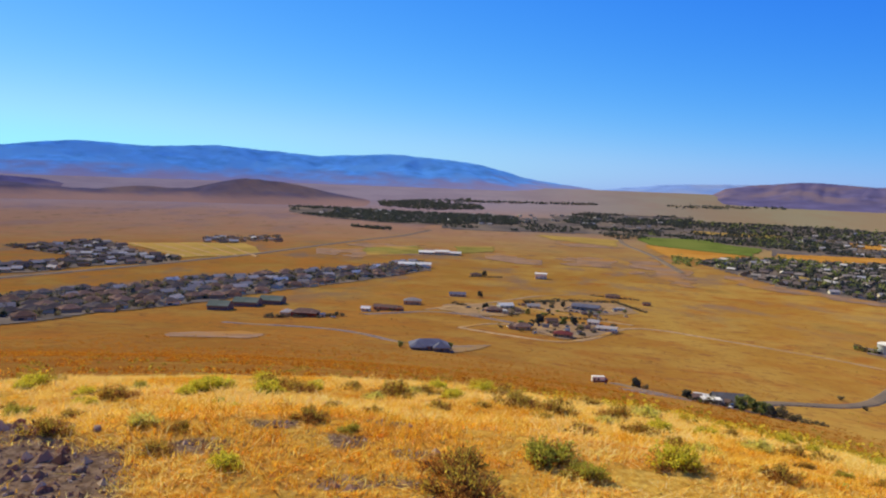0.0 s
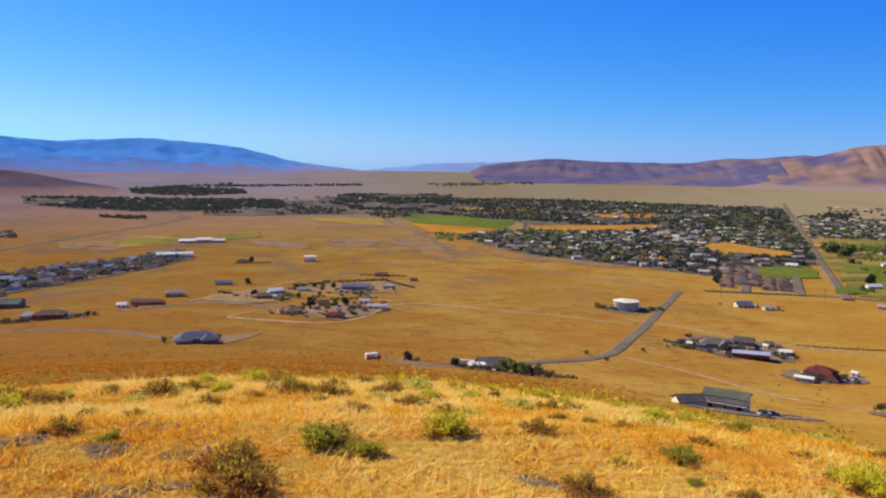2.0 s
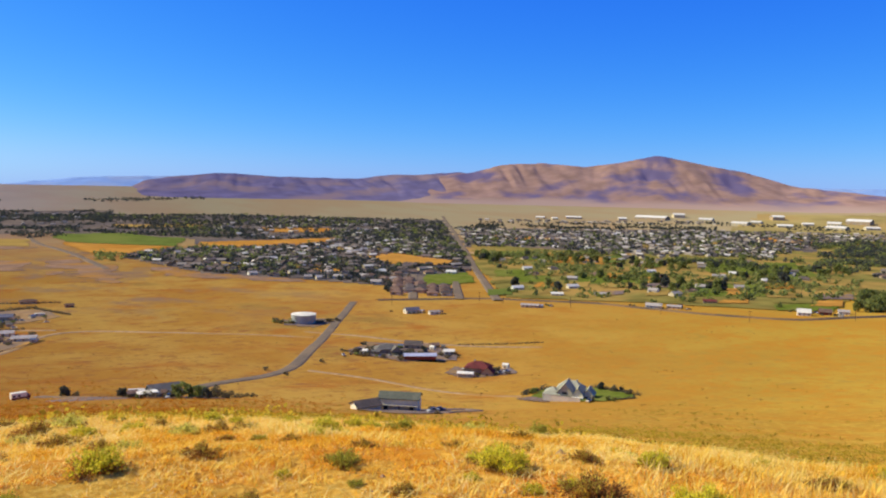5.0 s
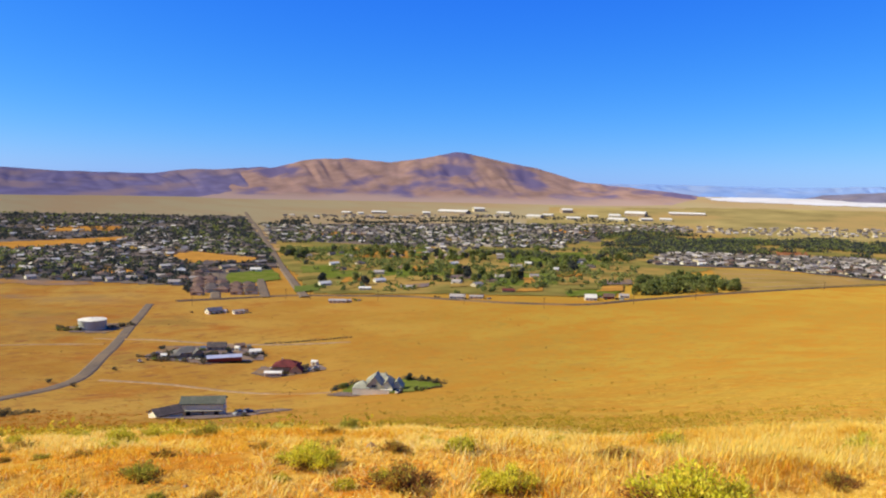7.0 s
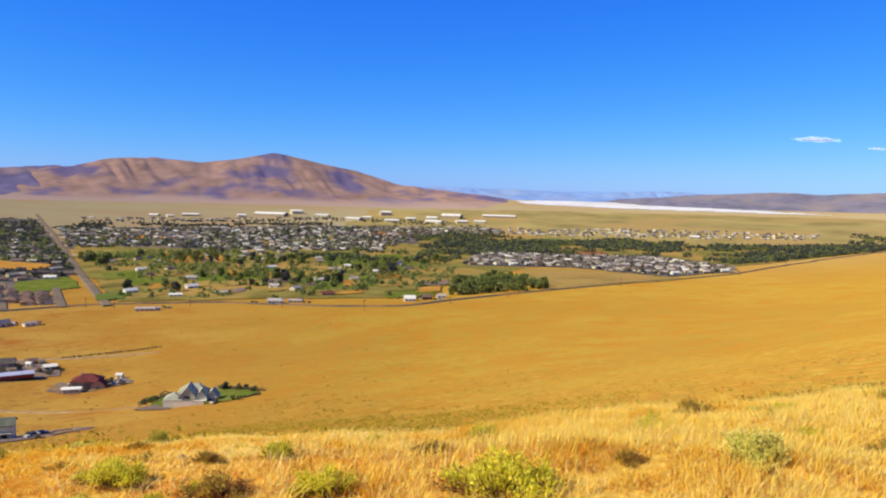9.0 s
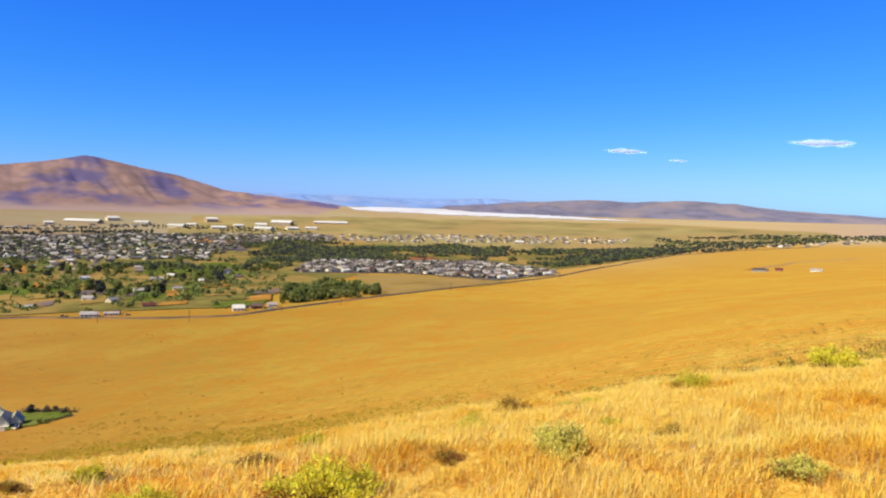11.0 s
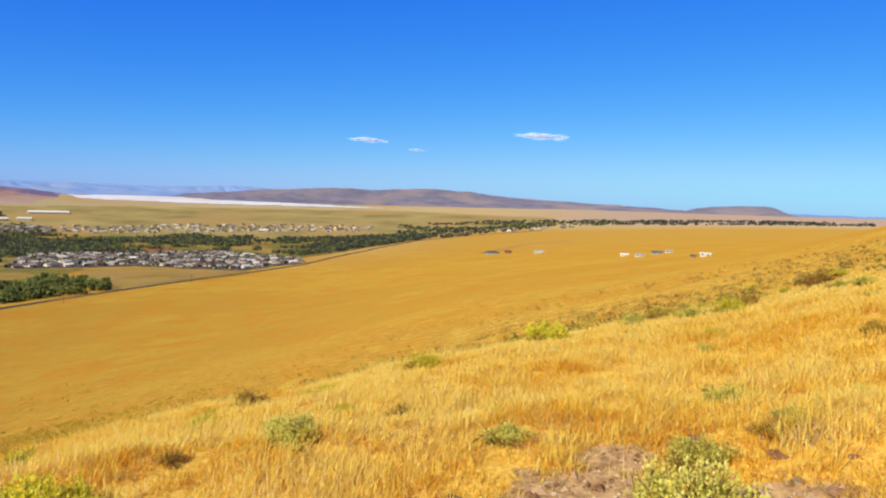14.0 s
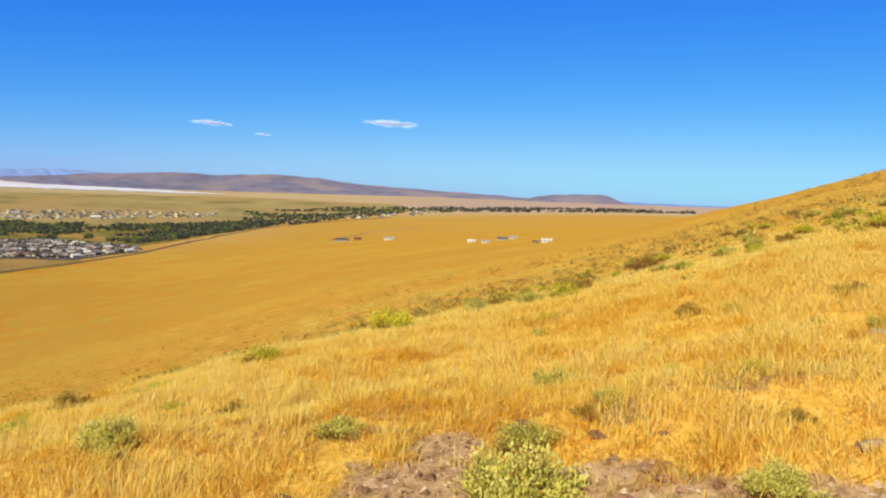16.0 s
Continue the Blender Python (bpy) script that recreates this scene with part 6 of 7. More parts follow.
def hedge(label, a0, r0, a1, r1, height, leaves, seed):
    """A row of shrubs grown together."""
    rng = np.random.default_rng(seed)
    (x0, y0), (x1, y1) = at(a0, r0), at(a1, r1)
    n = max(4, int(math.hypot(x1 - x0, y1 - y0) / (height * .7)))
    u = np.linspace(0, 1, n)
    x, y = x0 + (x1 - x0) * u, y0 + (y1 - y0) * u
    s = height * rng.uniform(.35, .75, n)
    c = np.stack([x + rng.normal(0, .5, n), y + rng.normal(0, .5, n), ground_z(x, y) + s * .7], 1)
    v, f = leaf_cloud(rng, c, np.stack([s * 1.1, s * 1.1, s], 1), 46, height * .16)
    tagged(whole("hedge", mesh_from("hedge", v, f), leaves), label, "hedge")


for k, (a0, r0, a1, r1, hh, lv, lab) in enumerate((
        (-17.0, 556, -15.4, 556, 3.0, LEAF_DARK, "dark clipped hedge along the track"), (-14.8, 556, -11.2, 572, 2.6, LEAF_DARK, "long dark hedge in front of the red house"),
        (2.4, 742, 5.0, 775, 3.4, LEAF_DARK, "dark windbreak behind the hamlet"), (5.2, 775, 9.2, 800, 3.0, LEAF_DARK, "dark windbreak behind the workshop"), (9.2, 790, 11.2, 735, 2.2, LEAF_DULL, "dusty shrub row beside the trailers"),
        (.8, 655, 2.4, 668, 2.2, LEAF_DULL, "dusty shrub row in the hamlet"), (5.0, 640, 8.4, 650, 2.4, LEAF_DULL, "dusty hedge in the hamlet's middle"), (43.7, 378, 45.6, 398, 2.6, LEAF_DARK, "dark green hedge by the pale house"),
        (49.0, 398, 52.2, 374, 2.0, LEAF_DULL, "brown shrub border round the lawn"), (50.2, 356, 52.0, 364, 1.4, LEAF_DULL, "low brown shrub border below the lawn"), (29.8, 510, 33.0, 500, 2.0, LEAF_DULL, "dusty shrubs along the farm lane"),
        (34.0, 500, 35.0, 520, 2.4, LEAF_DARK, "dark shrubs beside the long shed"), (38.6, 560, 45.0, 575, 1.2, LEAF_DULL, "sparse shrub line on the plain"), (7.2, 850, 10.6, 840, 2.0, LEAF_DULL, "shrub row beside the far house"),
        (-1.9, 985, .6, 995, 2.0, LEAF_DULL, "dusty shrubs beside the brown house"), (20.4, 300, 23.5, 330, 1.6, LEAF_DULL, "low scrub line running from the farm"))):
    hedge(lab, a0, r0, a1, r1, hh, lv, 500 + k)
hedge("olive green shrubs beside the water tank", 25.0, 650, 26.1, 648, 4.0, LEAF_GREEN, 540)
hedge("brown shrubs behind the water tank", 28.0, 655, 29.7, 664, 3.2, LEAF_DULL, 541)


# ---- the hilltop: bare stony patches, grass, bushes, stones ----
def blades(name, label, zones, height, width, material, seed, patch_gate, lean=.7):
    """Dry grass: bent two-step blades standing on the land."""
    rng = np.random.default_rng(seed)
    P = []
    for az0, az1, r0, r1, n, tall, wide in zones:
        a = np.radians(rng.uniform(az0, az1, n))
        r = np.sqrt(rng.uniform(r0 * r0, r1 * r1, n))
        P.append(np.stack([r * np.sin(a), r * np.cos(a), np.full(n, tall), np.full(n, wide)], 1))
    P = np.concatenate(P)
    tuft = rng.normal(size=(len(P), 2)) * .035
    cell = np.floor(P[:, :2] / .11)
    jx, jy = _hash(cell[:, 0], cell[:, 1], seed), _hash(cell[:, 0], cell[:, 1], seed + 1)
    near = np.hypot(P[:, 0], P[:, 1]) < 14
    P[near, 0] = ((cell[:, 0] + jx) * .11 + tuft[:, 0])[near]
    P[near, 1] = ((cell[:, 1] + jy) * .11 + tuft[:, 1])[near]
    x, y = P[:, 0], P[:, 1]
    g = fbm(x / .8, y / .8, 40, 4)
    keep = rng.random(len(x)) > stony(x, y) ** 2 * .97
    if patch_gate:
        g = g + rng.normal(0, .05, len(x))
        keep &= (g > patch_gate[0]) & (g < patch_gate[1])
        keep &= (fbm(x / .45, y / .45, 55, 2) > -.24) | (rng.random(len(x)) < .5) | (x > y * 1.4) & (fbm(x / .45, y / .45, 55, 2) > -.42)
    big = np.floor(P[:, :2] / .27 + .5 * np.stack([jx, jy], 1))
    tall = _hash(big[:, 0], big[:, 1], 77)
    if patch_gate:
        keep &= (tall > .10) | ~near
    P, x, y, tall = P[keep], x[keep], y[keep], tall[keep]
    n = len(P)
    z = ground_z(x, y) - .01
    h = height * P[:, 2] * (.6 + .8 * tall) * rng.uniform(.45, 1.25, n) * (1 + .9 * fbm(x / .6, y / .6, 60, 3))
    w = width * P[:, 3] * rng.uniform(.6, 1.3, n)
    th = rng.uniform(0, math.tau, n)
    ox, oy = np.cos(th), np.sin(th)
    west = x < y * 1.4
    lt = np.where(west, rng.normal(1.0, 1.2, n), rng.normal(.5, lean, n))
    h = h * np.where(west & (np.hypot(x, y) < 14), .62, 1)
    fx, fy = h * lt * -oy + .12 * h, h * lt * ox - .05 * h
    base = np.stack([x, y, z], 1)
    side = np.stack([ox * w, oy * w, 0 * w], 1)
    mid = base + np.stack([fx * .3, fy * .3, h * .5], 1)
    tip = base + np.stack([fx, fy, h], 1)
    v = np.stack([base, mid + side, tip, mid - side], 1).reshape(-1, 3)
    k = np.arange(n)[:, None] * 4
    f = np.concatenate([k + np.array([[0, 1, 3]]), k + np.array([[1, 2, 3]])], 0)
    ob = whole(name, mesh_from(name, v, f), material)
    tagged(ob, label, "grass", kind="stuff")


G_GOLD = island_mat("golden_grass", [(.90, .585, .08), (.95, .755, .15), (.97, .87, .30)], .6, .38)
G_RUST = island_mat("rust_grass", [(.70, .32, .025), (.86, .50, .045), (.95, .68, .09)], .6, .38)
G_STRAW = island_mat("pale_straw_grass", [(.92, .70, .18), (.97, .82, .30), (.98, .90, .46)], .6, .38)
NEAR = (-44, 148, 3.1, 12.5)
HILL = (82, 150, 11.5, 30)
HILL2 = (96, 150, 28, 110)
blades("golden_grass", "dry golden cheatgrass covering the hilltop", [(*NEAR, 270000, .55, 2.0), (*HILL, 100000, .62, 2.2), (*HILL2, 60000, .8, 5), (70, 148, 3.1, 12.5, 190000, .72, 1)], .150, .0020, G_GOLD, 201, (-.22, .9))
blades("rust_grass", "rust-coloured dry grass in drifts", [(-44, 70, 3.1, 12.5, 170000, .60, 1.9), (70, 148, 3.1, 12.5, 170000, .7, 1), (*HILL, 40000, .6, 2.4), (*HILL2, 16000, .8, 5)], .125, .0020, G_RUST, 202, (-.9, .0))
blades("straw_grass", "pale bleached grass heads in patches", [(-44, 60, 3.1, 12.5, 170000, .56, 1.6), (60, 148, 3.1, 12.5, 90000, .75, 1), (*HILL, 60000, .62, 2.2), (*HILL2, 30000, .8, 5)], .145, .0020, G_STRAW, 203, (-.03, .9))
G_THATCH = island_mat("matted_old_grass", [(.60, .28, .05), (.84, .50, .09), (.95, .74, .22), (.98, .88, .44)], .7, .6)
blades("matted_grass", "short matted dry grass between the tufts", [(-44, 66, 3.1, 7.0, 75000, 1, 1.4), (-44, 66, 6.5, 13, 40000, 1, 2.4), (66, 148, 3.1, 7.0, 80000, 1.1, 1.4), (66, 148, 6.5, 13, 50000, 1.1, 2.4)], .040, .0022, G_THATCH, 204, None, 1.6)


# ---- bushes ----
def bush_kind(seed, label, radius, height, leaf_cols, flower_cols, stems, leaf, dead=.0, category="bush", per=5):
    """A bush of several mounds: brown stems below, sprigs of small leaves crowding the tips, flower heads on some."""
    rng = np.random.default_rng(seed)
    t = thing("bush", label, category)
    mounds = 8
    ang = np.arange(mounds) * 2.4 + rng.uniform(-.3, .3, mounds)
    out = radius * np.sqrt(np.arange(mounds) / mounds) * .9 * rng.uniform(.7, 1.15, mounds)
    foot = np.stack([np.cos(ang) * out, np.sin(ang) * out, 0 * ang], 1)
    dome = radius * rng.uniform(.28, .50, mounds)
    tall = height * rng.uniform(.55, 1.1, mounds) * (1 - .35 * out / radius)
    k = rng.integers(0, mounds, stems)
    d = rng.normal(size=(stems, 3))
    d[:, 2] = np.abs(d[:, 2]) * 1.1 + .12
    d /= np.linalg.norm(d, axis=1)[:, None]
    tip = foot[k] + d * np.stack([dome[k], dome[k], tall[k]], 1) * rng.uniform(.62, 1.22, (stems, 1))
    root = foot[k] * .55 + rng.normal(size=(stems, 3)) * np.array([.03, .03, 0]) * radius + np.array([0, 0, -.03])
    side = np.cross(tip - root, rng.normal(size=(stems, 3)))
    side /= np.linalg.norm(side, axis=1)[:, None]
    w = .0035 * radius / .42 * np.ones((stems, 1))
    mid = root * .45 + tip * .55 + rng.normal(size=(stems, 3)) * .02 * radius
    v = np.stack([root - side * w, root + side * w, mid + side * w, mid - side * w, tip + side * w * .5, tip - side * w * .5], 1).reshape(-1, 3)
    j = np.arange(stems)[:, None] * 6
    f = np.concatenate([j + np.array([[0, 1, 2, 3]]), j + np.array([[3, 2, 4, 5]])], 0)
    me = mesh_from("twig_clump", v, f)
    me.materials.append(mat("bush_twigs_" + str(seed), (.20, .12, .07), .95, var=.3, scale=20))
    o = new("twig_clump", me)
    o.parent = t
    alive = (rng.random(stems) > dead) & (rng.random(mounds) > dead * .5)[k] & (tip[:, 2] > height * rng.uniform(.12, .42, stems))

    def sprigs(name, at_tip, n_each, length, low, cols):
        """Small leaves up the last stretch of each stem, leaning outwards."""
        n = len(at_tip[0]) * n_each
        a, b = np.repeat(at_tip[0], n_each, 0), np.repeat(at_tip[1], n_each, 0)
        c = a + (b - a) * rng.uniform(low, 1.0, (n, 1)) + rng.normal(size=(n, 3)) * .022 * radius / .42
        up = (b - a) / np.linalg.norm(b - a, axis=1)[:, None] + .6 * rng.normal(size=(n, 3)) + np.array([0, 0, .35])
        up /= np.linalg.norm(up, axis=1)[:, None]
        sd = np.cross(up, rng.normal(size=(n, 3)))
        sd /= np.linalg.norm(sd, axis=1)[:, None]
        ln = length * rng.uniform(.6, 1.4, (n, 1))
        v = np.stack([c, c + up * ln * .5 + sd * ln * .24, c + up * ln, c + up * ln * .5 - sd * ln * .24], 1).reshape(-1, 3)
        me = mesh_from(name, v, np.arange(4 * n).reshape(-1, 4))
        me.materials.append(island_mat("bush_" + name + "_" + str(seed), cols, .8, .45))
        o = new(name, me)
        o.parent = t
        return o

    sprigs("foliage", (root[alive], tip[alive]), per, leaf, .62, leaf_cols)
    o = sprigs("dry_foliage", (root[~alive], tip[~alive]), 7, leaf * .9, .3, [(.28, .12, .035), (.48, .23, .06), (.66, .40, .11)])
    o["label"] = "withered brown leaves low on the stems"
    if flower_cols:
        top = tip[alive & (tip[:, 2] > height * .5)]
        c = np.repeat(top, 3, 0) + rng.normal(size=(len(top) * 3, 3)) * .016
        n = len(c)
        u, s2 = rng.normal(size=(n, 3)), rng.normal(size=(n, 3))
        u /= np.linalg.norm(u, axis=1)[:, None]
        s2 = np.cross(u, s2)
        s2 /= np.linalg.norm(s2, axis=1)[:, None]
        q = .010 * rng.uniform(.6, 1.4, (n, 1))
        v = np.stack([c - u * q, c - s2 * q, c + u * q, c + s2 * q], 1).reshape(-1, 3)
        me = mesh_from("bloom", v, np.arange(4 * n).reshape(-1, 4))
        me.materials.append(island_mat("bush_flowers_" + str(seed), flower_cols, .7, .3))
        o = new("bloom", me)
        o.parent = t
        tagged(o, "small yellow flower heads", kind="stuff")
    return t


_bushes = [
    bush_kind(11, "yellow-green rabbitbrush in bloom on dry grass", .46, .46, [(.50, .52, .04), (.76, .74, .07), (.92, .88, .14)], [(.85, .66, .06), (.90, .78, .12)], 420, .052, .1, per=7),
    bush_kind(12, "grey-green sagebrush among dry grass", .46, .40, [(.54, .56, .10), (.72, .71, .15), (.86, .83, .24)], None, 420, .046, .1, per=7),
    bush_kind(13, "half-dead brown bush with green tips", .58, .42, [(.40, .32, .05), (.62, .50, .08), (.78, .68, .12)], None, 480, .048, .55, per=7),
    bush_kind(14, "dark green rounded bush on the grass slope", .48, .40, [(.34, .36, .05), (.52, .52, .08), (.72, .69, .14)], None, 460, .050, .22, per=8),
    bush_kind(15, "pale yellow-green rubber rabbitbrush on stony ground", .48, .40, [(.66, .68, .12), (.84, .85, .20), (.95, .94, .34)], [(.70, .58, .12), (.78, .70, .25)], 440, .048, .08, per=7),
    bush_kind(16, "large yellow-green rabbitbrush in full leaf", .46, .44, [(.68, .70, .05), (.92, .90, .08), (.98, .97, .18)], [(.85, .66, .06), (.90, .78, .12)], 800, .036, .06, per=10),
    bush_kind(17, "dense pale yellow-green rabbitbrush mound on stony soil", .46, .40, [(.68, .70, .14), (.88, .88, .22), (.97, .96, .36)], [(.78, .66, .14), (.84, .76, .28)], 900, .032, .04, per=11)]
_bush_used = set()


def bush(k, az, r, size):
    m = pose(*on_ground(az, r, -.01), 0, 0, (az * 613 + r * 71) % 360)
    if k in _bush_used:
        o = copy_thing(_bushes[k], m)
    else:
        o = _bushes[k]
        _bush_used.add(k)
        o.matrix_world = m
    o.scale = (size, size, size * .95)
    o["group"] = "bushes on the hilltop"


for k, az, r, s in ((3, -33.4, 6.48, 0.26), (0, -33.0, 8.93, 0.29), (2, -31.5, 4.94, 0.28), (0, -29.2, 8.37, 0.27), (2, -27.5, 5.38, 0.13), (2, -24.6, 4.46, 0.20), (2, -23.1, 4.78, 0.16), (0, -21.7, 8.10, 0.39), (3, -20.0, 6.64, 0.24), (0, -19.7, 4.20, 0.24), (0, -16.7, 7.78, 0.44), (0, -13.4, 8.49, 0.27), (3, -10.6, 4.70, 0.17), (2, -7.6, 7.99, 0.52), (0, -2.9, 7.85, 0.32), (2, -2.5, 4.13, 0.39), (2, -1.7, 3.76, 0.41), (0, -0.3, 9.77, 0.32), (2, 2.8, 7.63, 0.37), (3, 4.4, 4.51, 0.41)):
    bush(k, az, r, s)
for k, az, r, s in ((2, 7.1, 5.63, 0.28), (3, 7.5, 4.32, 0.29), (2, 11.2, 6.44, 0.32), (0, 14.1, 4.72, 0.39), (2, 21.0, 4.90, 0.24), (0, 22.9, 9.64, 0.24), (2, 24.6, 3.92, 0.27), (3, 24.9, 6.02, 0.15), (0, 27.1, 4.44, 0.15), (3, 31.4, 4.67, 0.29), (3, 32.6, 4.25, 0.13), (2, 36.2, 4.14, 0.18), (5, 43.5, 4.72, 0.43), (0, 46.4, 4.29, 0.18), (2, 50.0, 4.96, 0.20), (2, 51.2, 4.30, 0.40), (0, 54.9, 4.99, 0.29), (5, 58.3, 4.33, 0.40), (3, 61.2, 8.19, 0.17), (2, 66.5, 5.17, 0.30)):
    bush(k, az, r, s)
for k, az, r, s in ((0, 70.1, 7.68, 0.50), (5, 72.3, 4.23, 0.70), (2, 81.6, 4.78, 0.23), (1, 82.2, 7.76, 0.38), (0, 82.3, 8.94, 0.29), (0, 82.6, 6.98, 0.45), (2, 85.1, 9.38, 0.49), (6, 90.0, 4.90, 0.51), (0, 90.8, 8.74, 0.45), (0, 97.9, 9.80, 0.55), (0, 103.8, 12.63, 0.40), (0, 104.5, 6.34, 0.28), (4, 106.7, 4.77, 0.35), (5, 106.8, 12.87, 0.96), (1, 117.1, 5.90, 0.18), (0, 118.8, 9.56, 0.37), (2, 119.4, 21.67, 0.76), (2, 119.5, 24.28, 0.76), (1, 120.7, 4.47, 0.47), (1, 120.9, 6.05, 0.43)):
    bush(k, az, r, s)
for k, az, r, s in ((6, 122.0, 3.82, 0.80), (2, 124.0, 29.38, 1.36), (2, 125.0, 4.84, 0.22), (2, 129.2, 8.20, 0.31), (1, 129.3, 20.46, 0.79), (1, 131.4, 19.97, 0.77), (1, 132.3, 8.00, 0.24), (0, 134.2, 22.42, 0.77), (3, 135.7, 31.02, 0.95), (3, 138.2, 26.35, 0.61), (2, 138.6, 4.56, 0.17), (6, 138.9, 3.87, 0.38)):
    bush(k, az, r, s)

# the belt of low bushes along the brow of the hill
_brng = random.Random(5)
for k in range(46):
    az = -36 + 84 * k / 46 + _brng.uniform(-.8, .8)
    bush(_brng.choice((0, 0, 2, 2, 3, 4)), az, _brng.uniform(7.2, 10.4), _brng.uniform(.22, .46))
for k in range(40):
    az = -36 + 100 * k / 40 + _brng.uniform(-1, 1)
    bush(_brng.choice((0, 2, 2, 4)), az, _brng.uniform(4.4, 7.4), _brng.uniform(.12, .26))
for k in range(40):
    az = 60 + 84 * k / 40 + _brng.uniform(-1, 1)
    bush(_brng.choice((0, 0, 1, 2, 4)), az, _brng.uniform(5.0, 12.0), _brng.uniform(.14, .34))


# scattered bushes up the shoulder of the hill
for k in range(44):
    az = 112 + 30 * k / 44 + _brng.uniform(-1, 1)
    bush(_brng.choice((0, 1, 2, 2, 3)), az, _brng.uniform(15, 58), _brng.uniform(.45, 1.0))


# ---- stones ----
_stone_mats = [mat("red_brown_stone", (.23, .115, .075), .9, var=.35, scale=9, spot=(.34, .20, .14), spot_scale=3, bump=.5, object_random=.25),
               mat("grey_lichen_stone", (.36, .27, .20), .9, var=.3, scale=9, spot=(.24, .165, .13), spot_scale=3, bump=.5, object_random=.25)]


def stone_mesh(seed):
    rng = random.Random(seed)
    bm = bmesh.new()
    bmesh.ops.create_icosphere(bm, subdivisions=2, radius=1)
    cuts = [(Vector((rng.gauss(0, 1), rng.gauss(0, 1), rng.gauss(0, .6))).normalized(), rng.uniform(.42, .78)) for _ in range(9)]
    for v in bm.verts:
        for nrm, dd in cuts:
            e = v.co.dot(nrm) - dd
            if e > 0:
                v.co -= nrm * e
        v.co *= 1 + .06 * noise.noise(v.co * 3 + Vector((seed, 0, 0)))
        v.co.z *= .62
    me = bpy.data.meshes.new("stone")
    bm.to_mesh(me)
    bm.free()
    return me


_stones = []
for k in range(6):
    me = stone_mesh(300 + k)
    me.materials.append(_stone_mats[k % 2])
    _stones.append(me)


def stone(k, az, r, size, label):
    ob = new("stone", _stones[k])
    ob.matrix_world = pose(*on_ground(az, r, -size * .04), 0, 0, (az * 331 + r * 917) % 360)
    ob.scale = (size * .65, size * .52, size * .65)
    tagged(ob, label, "stone", "stones on the hilltop")


for k, az, r, s in ((0, 134.9, 3.92, .08), (2, 136.2, 3.75, .13), (0, 136.6, 4.24, .055), (4, 130.4, 4.44, .06), (0, 119.9, 4.80, 0.16), (2, 129.3, 3.80, 0.13), (4, 103.6, 3.90, 0.10), (3, 125.4, 4.00, 0.08), (2, 120.2, 4.30, 0.09), (4, 131.1, 4.00, 0.09), (0, 102.4, 4.80, 0.12), (3, 124.6, 4.80, 0.07), (4, 112.8, 5.80, 0.10), (0, 105.1, 3.90, 0.05), (2, 127.3, 5.40, 0.07), (3, 142.8, 4.38, .15), (1, 141.3, 6.6, .2), (0, 114.3, 4.14, .09), (5, 112.6, 4.51, .06), (2, 125.7, 4.53, .12), (4, 131.1, 4.12, .06), (1, 136.6, 4.02, .06), (3, 127.5, 4.24, .07), (0, 139.5, 4.0, .07), (2, 128.5, 3.95, .05), (5, 123.5, 4.3, .05)):
    stone(k, az, r, s, "rough purple-brown stone lying in dry grass" if k % 2 == 0 else "weathered grey stone half sunk in soil")
for k, az, r, s in ((0, -30.6, 4.6, .09), (2, -31.3, 4.9, .10), (1, -29.6, 4.3, .08), (3, -32.4, 5.3, .09), (0, -33.2, 5.9, .11), (5, -28.5, 4.9, .07), (2, -31.8, 4.1, .08), (4, -3.2, 4.2, .06), (0, 15.8, 5.4, .06), (2, 14.8, 6.2, .08), (1, 31.2, 3.9, .10), (0, -6.8, 6.2, .07)):
    stone(k, az, r, s, "rough purple-brown stone lying in dry grass" if k % 2 == 0 else "weathered grey stone half sunk in soil")


def gravel():
    """Chips and small stones on the bare patches."""
    rng = np.random.default_rng(9)
    n = 60000
    a = np.radians(rng.uniform(-44, 148, n))
    r = np.sqrt(rng.uniform(2.4 ** 2, 9 ** 2, n))
    x, y = r * np.sin(a), r * np.cos(a)
    s = stony(x, y)
    keep = rng.random(n) < np.maximum(s ** 2 * .9, .006)
    x, y = x[keep], y[keep]
    n = len(x)
    size = .011 * np.exp(rng.normal(0, .55, n))
    oct_ = np.array([[1, 0, 0], [0, 1, 0], [-1, 0, 0], [0, -1, 0], [0, 0, .8], [0, 0, -.6]])
    v = oct_[None] * size[:, None, None] * rng.uniform(.6, 1.4, (n, 6, 3))
    th = rng.uniform(0, math.tau, n)
    c, s2 = np.cos(th)[:, None], np.sin(th)[:, None]
    v = np.stack([v[..., 0] * c - v[..., 1] * s2, v[..., 0] * s2 + v[..., 1] * c, v[..., 2]], -1)
    v += np.stack([x, y, ground_z(x, y) + .003], 1)[:, None, :]
    tri = np.array([[0, 1, 4], [1, 2, 4], [2, 3, 4], [3, 0, 4], [1, 0, 5], [2, 1, 5], [3, 2, 5], [0, 3, 5]])
    f = (np.arange(n)[:, None, None] * 6 + tri[None]).reshape(-1, 3)
    ob = whole("gravel", mesh_from("gravel", v.reshape(-1, 3), f), island_mat("rock_chips", [(.20, .105, .065), (.34, .20, .13), (.48, .33, .22), (.66, .52, .36)], .9))
    tagged(ob, "broken purple and grey rock chips on bare soil", "gravel", kind="stuff")


gravel()


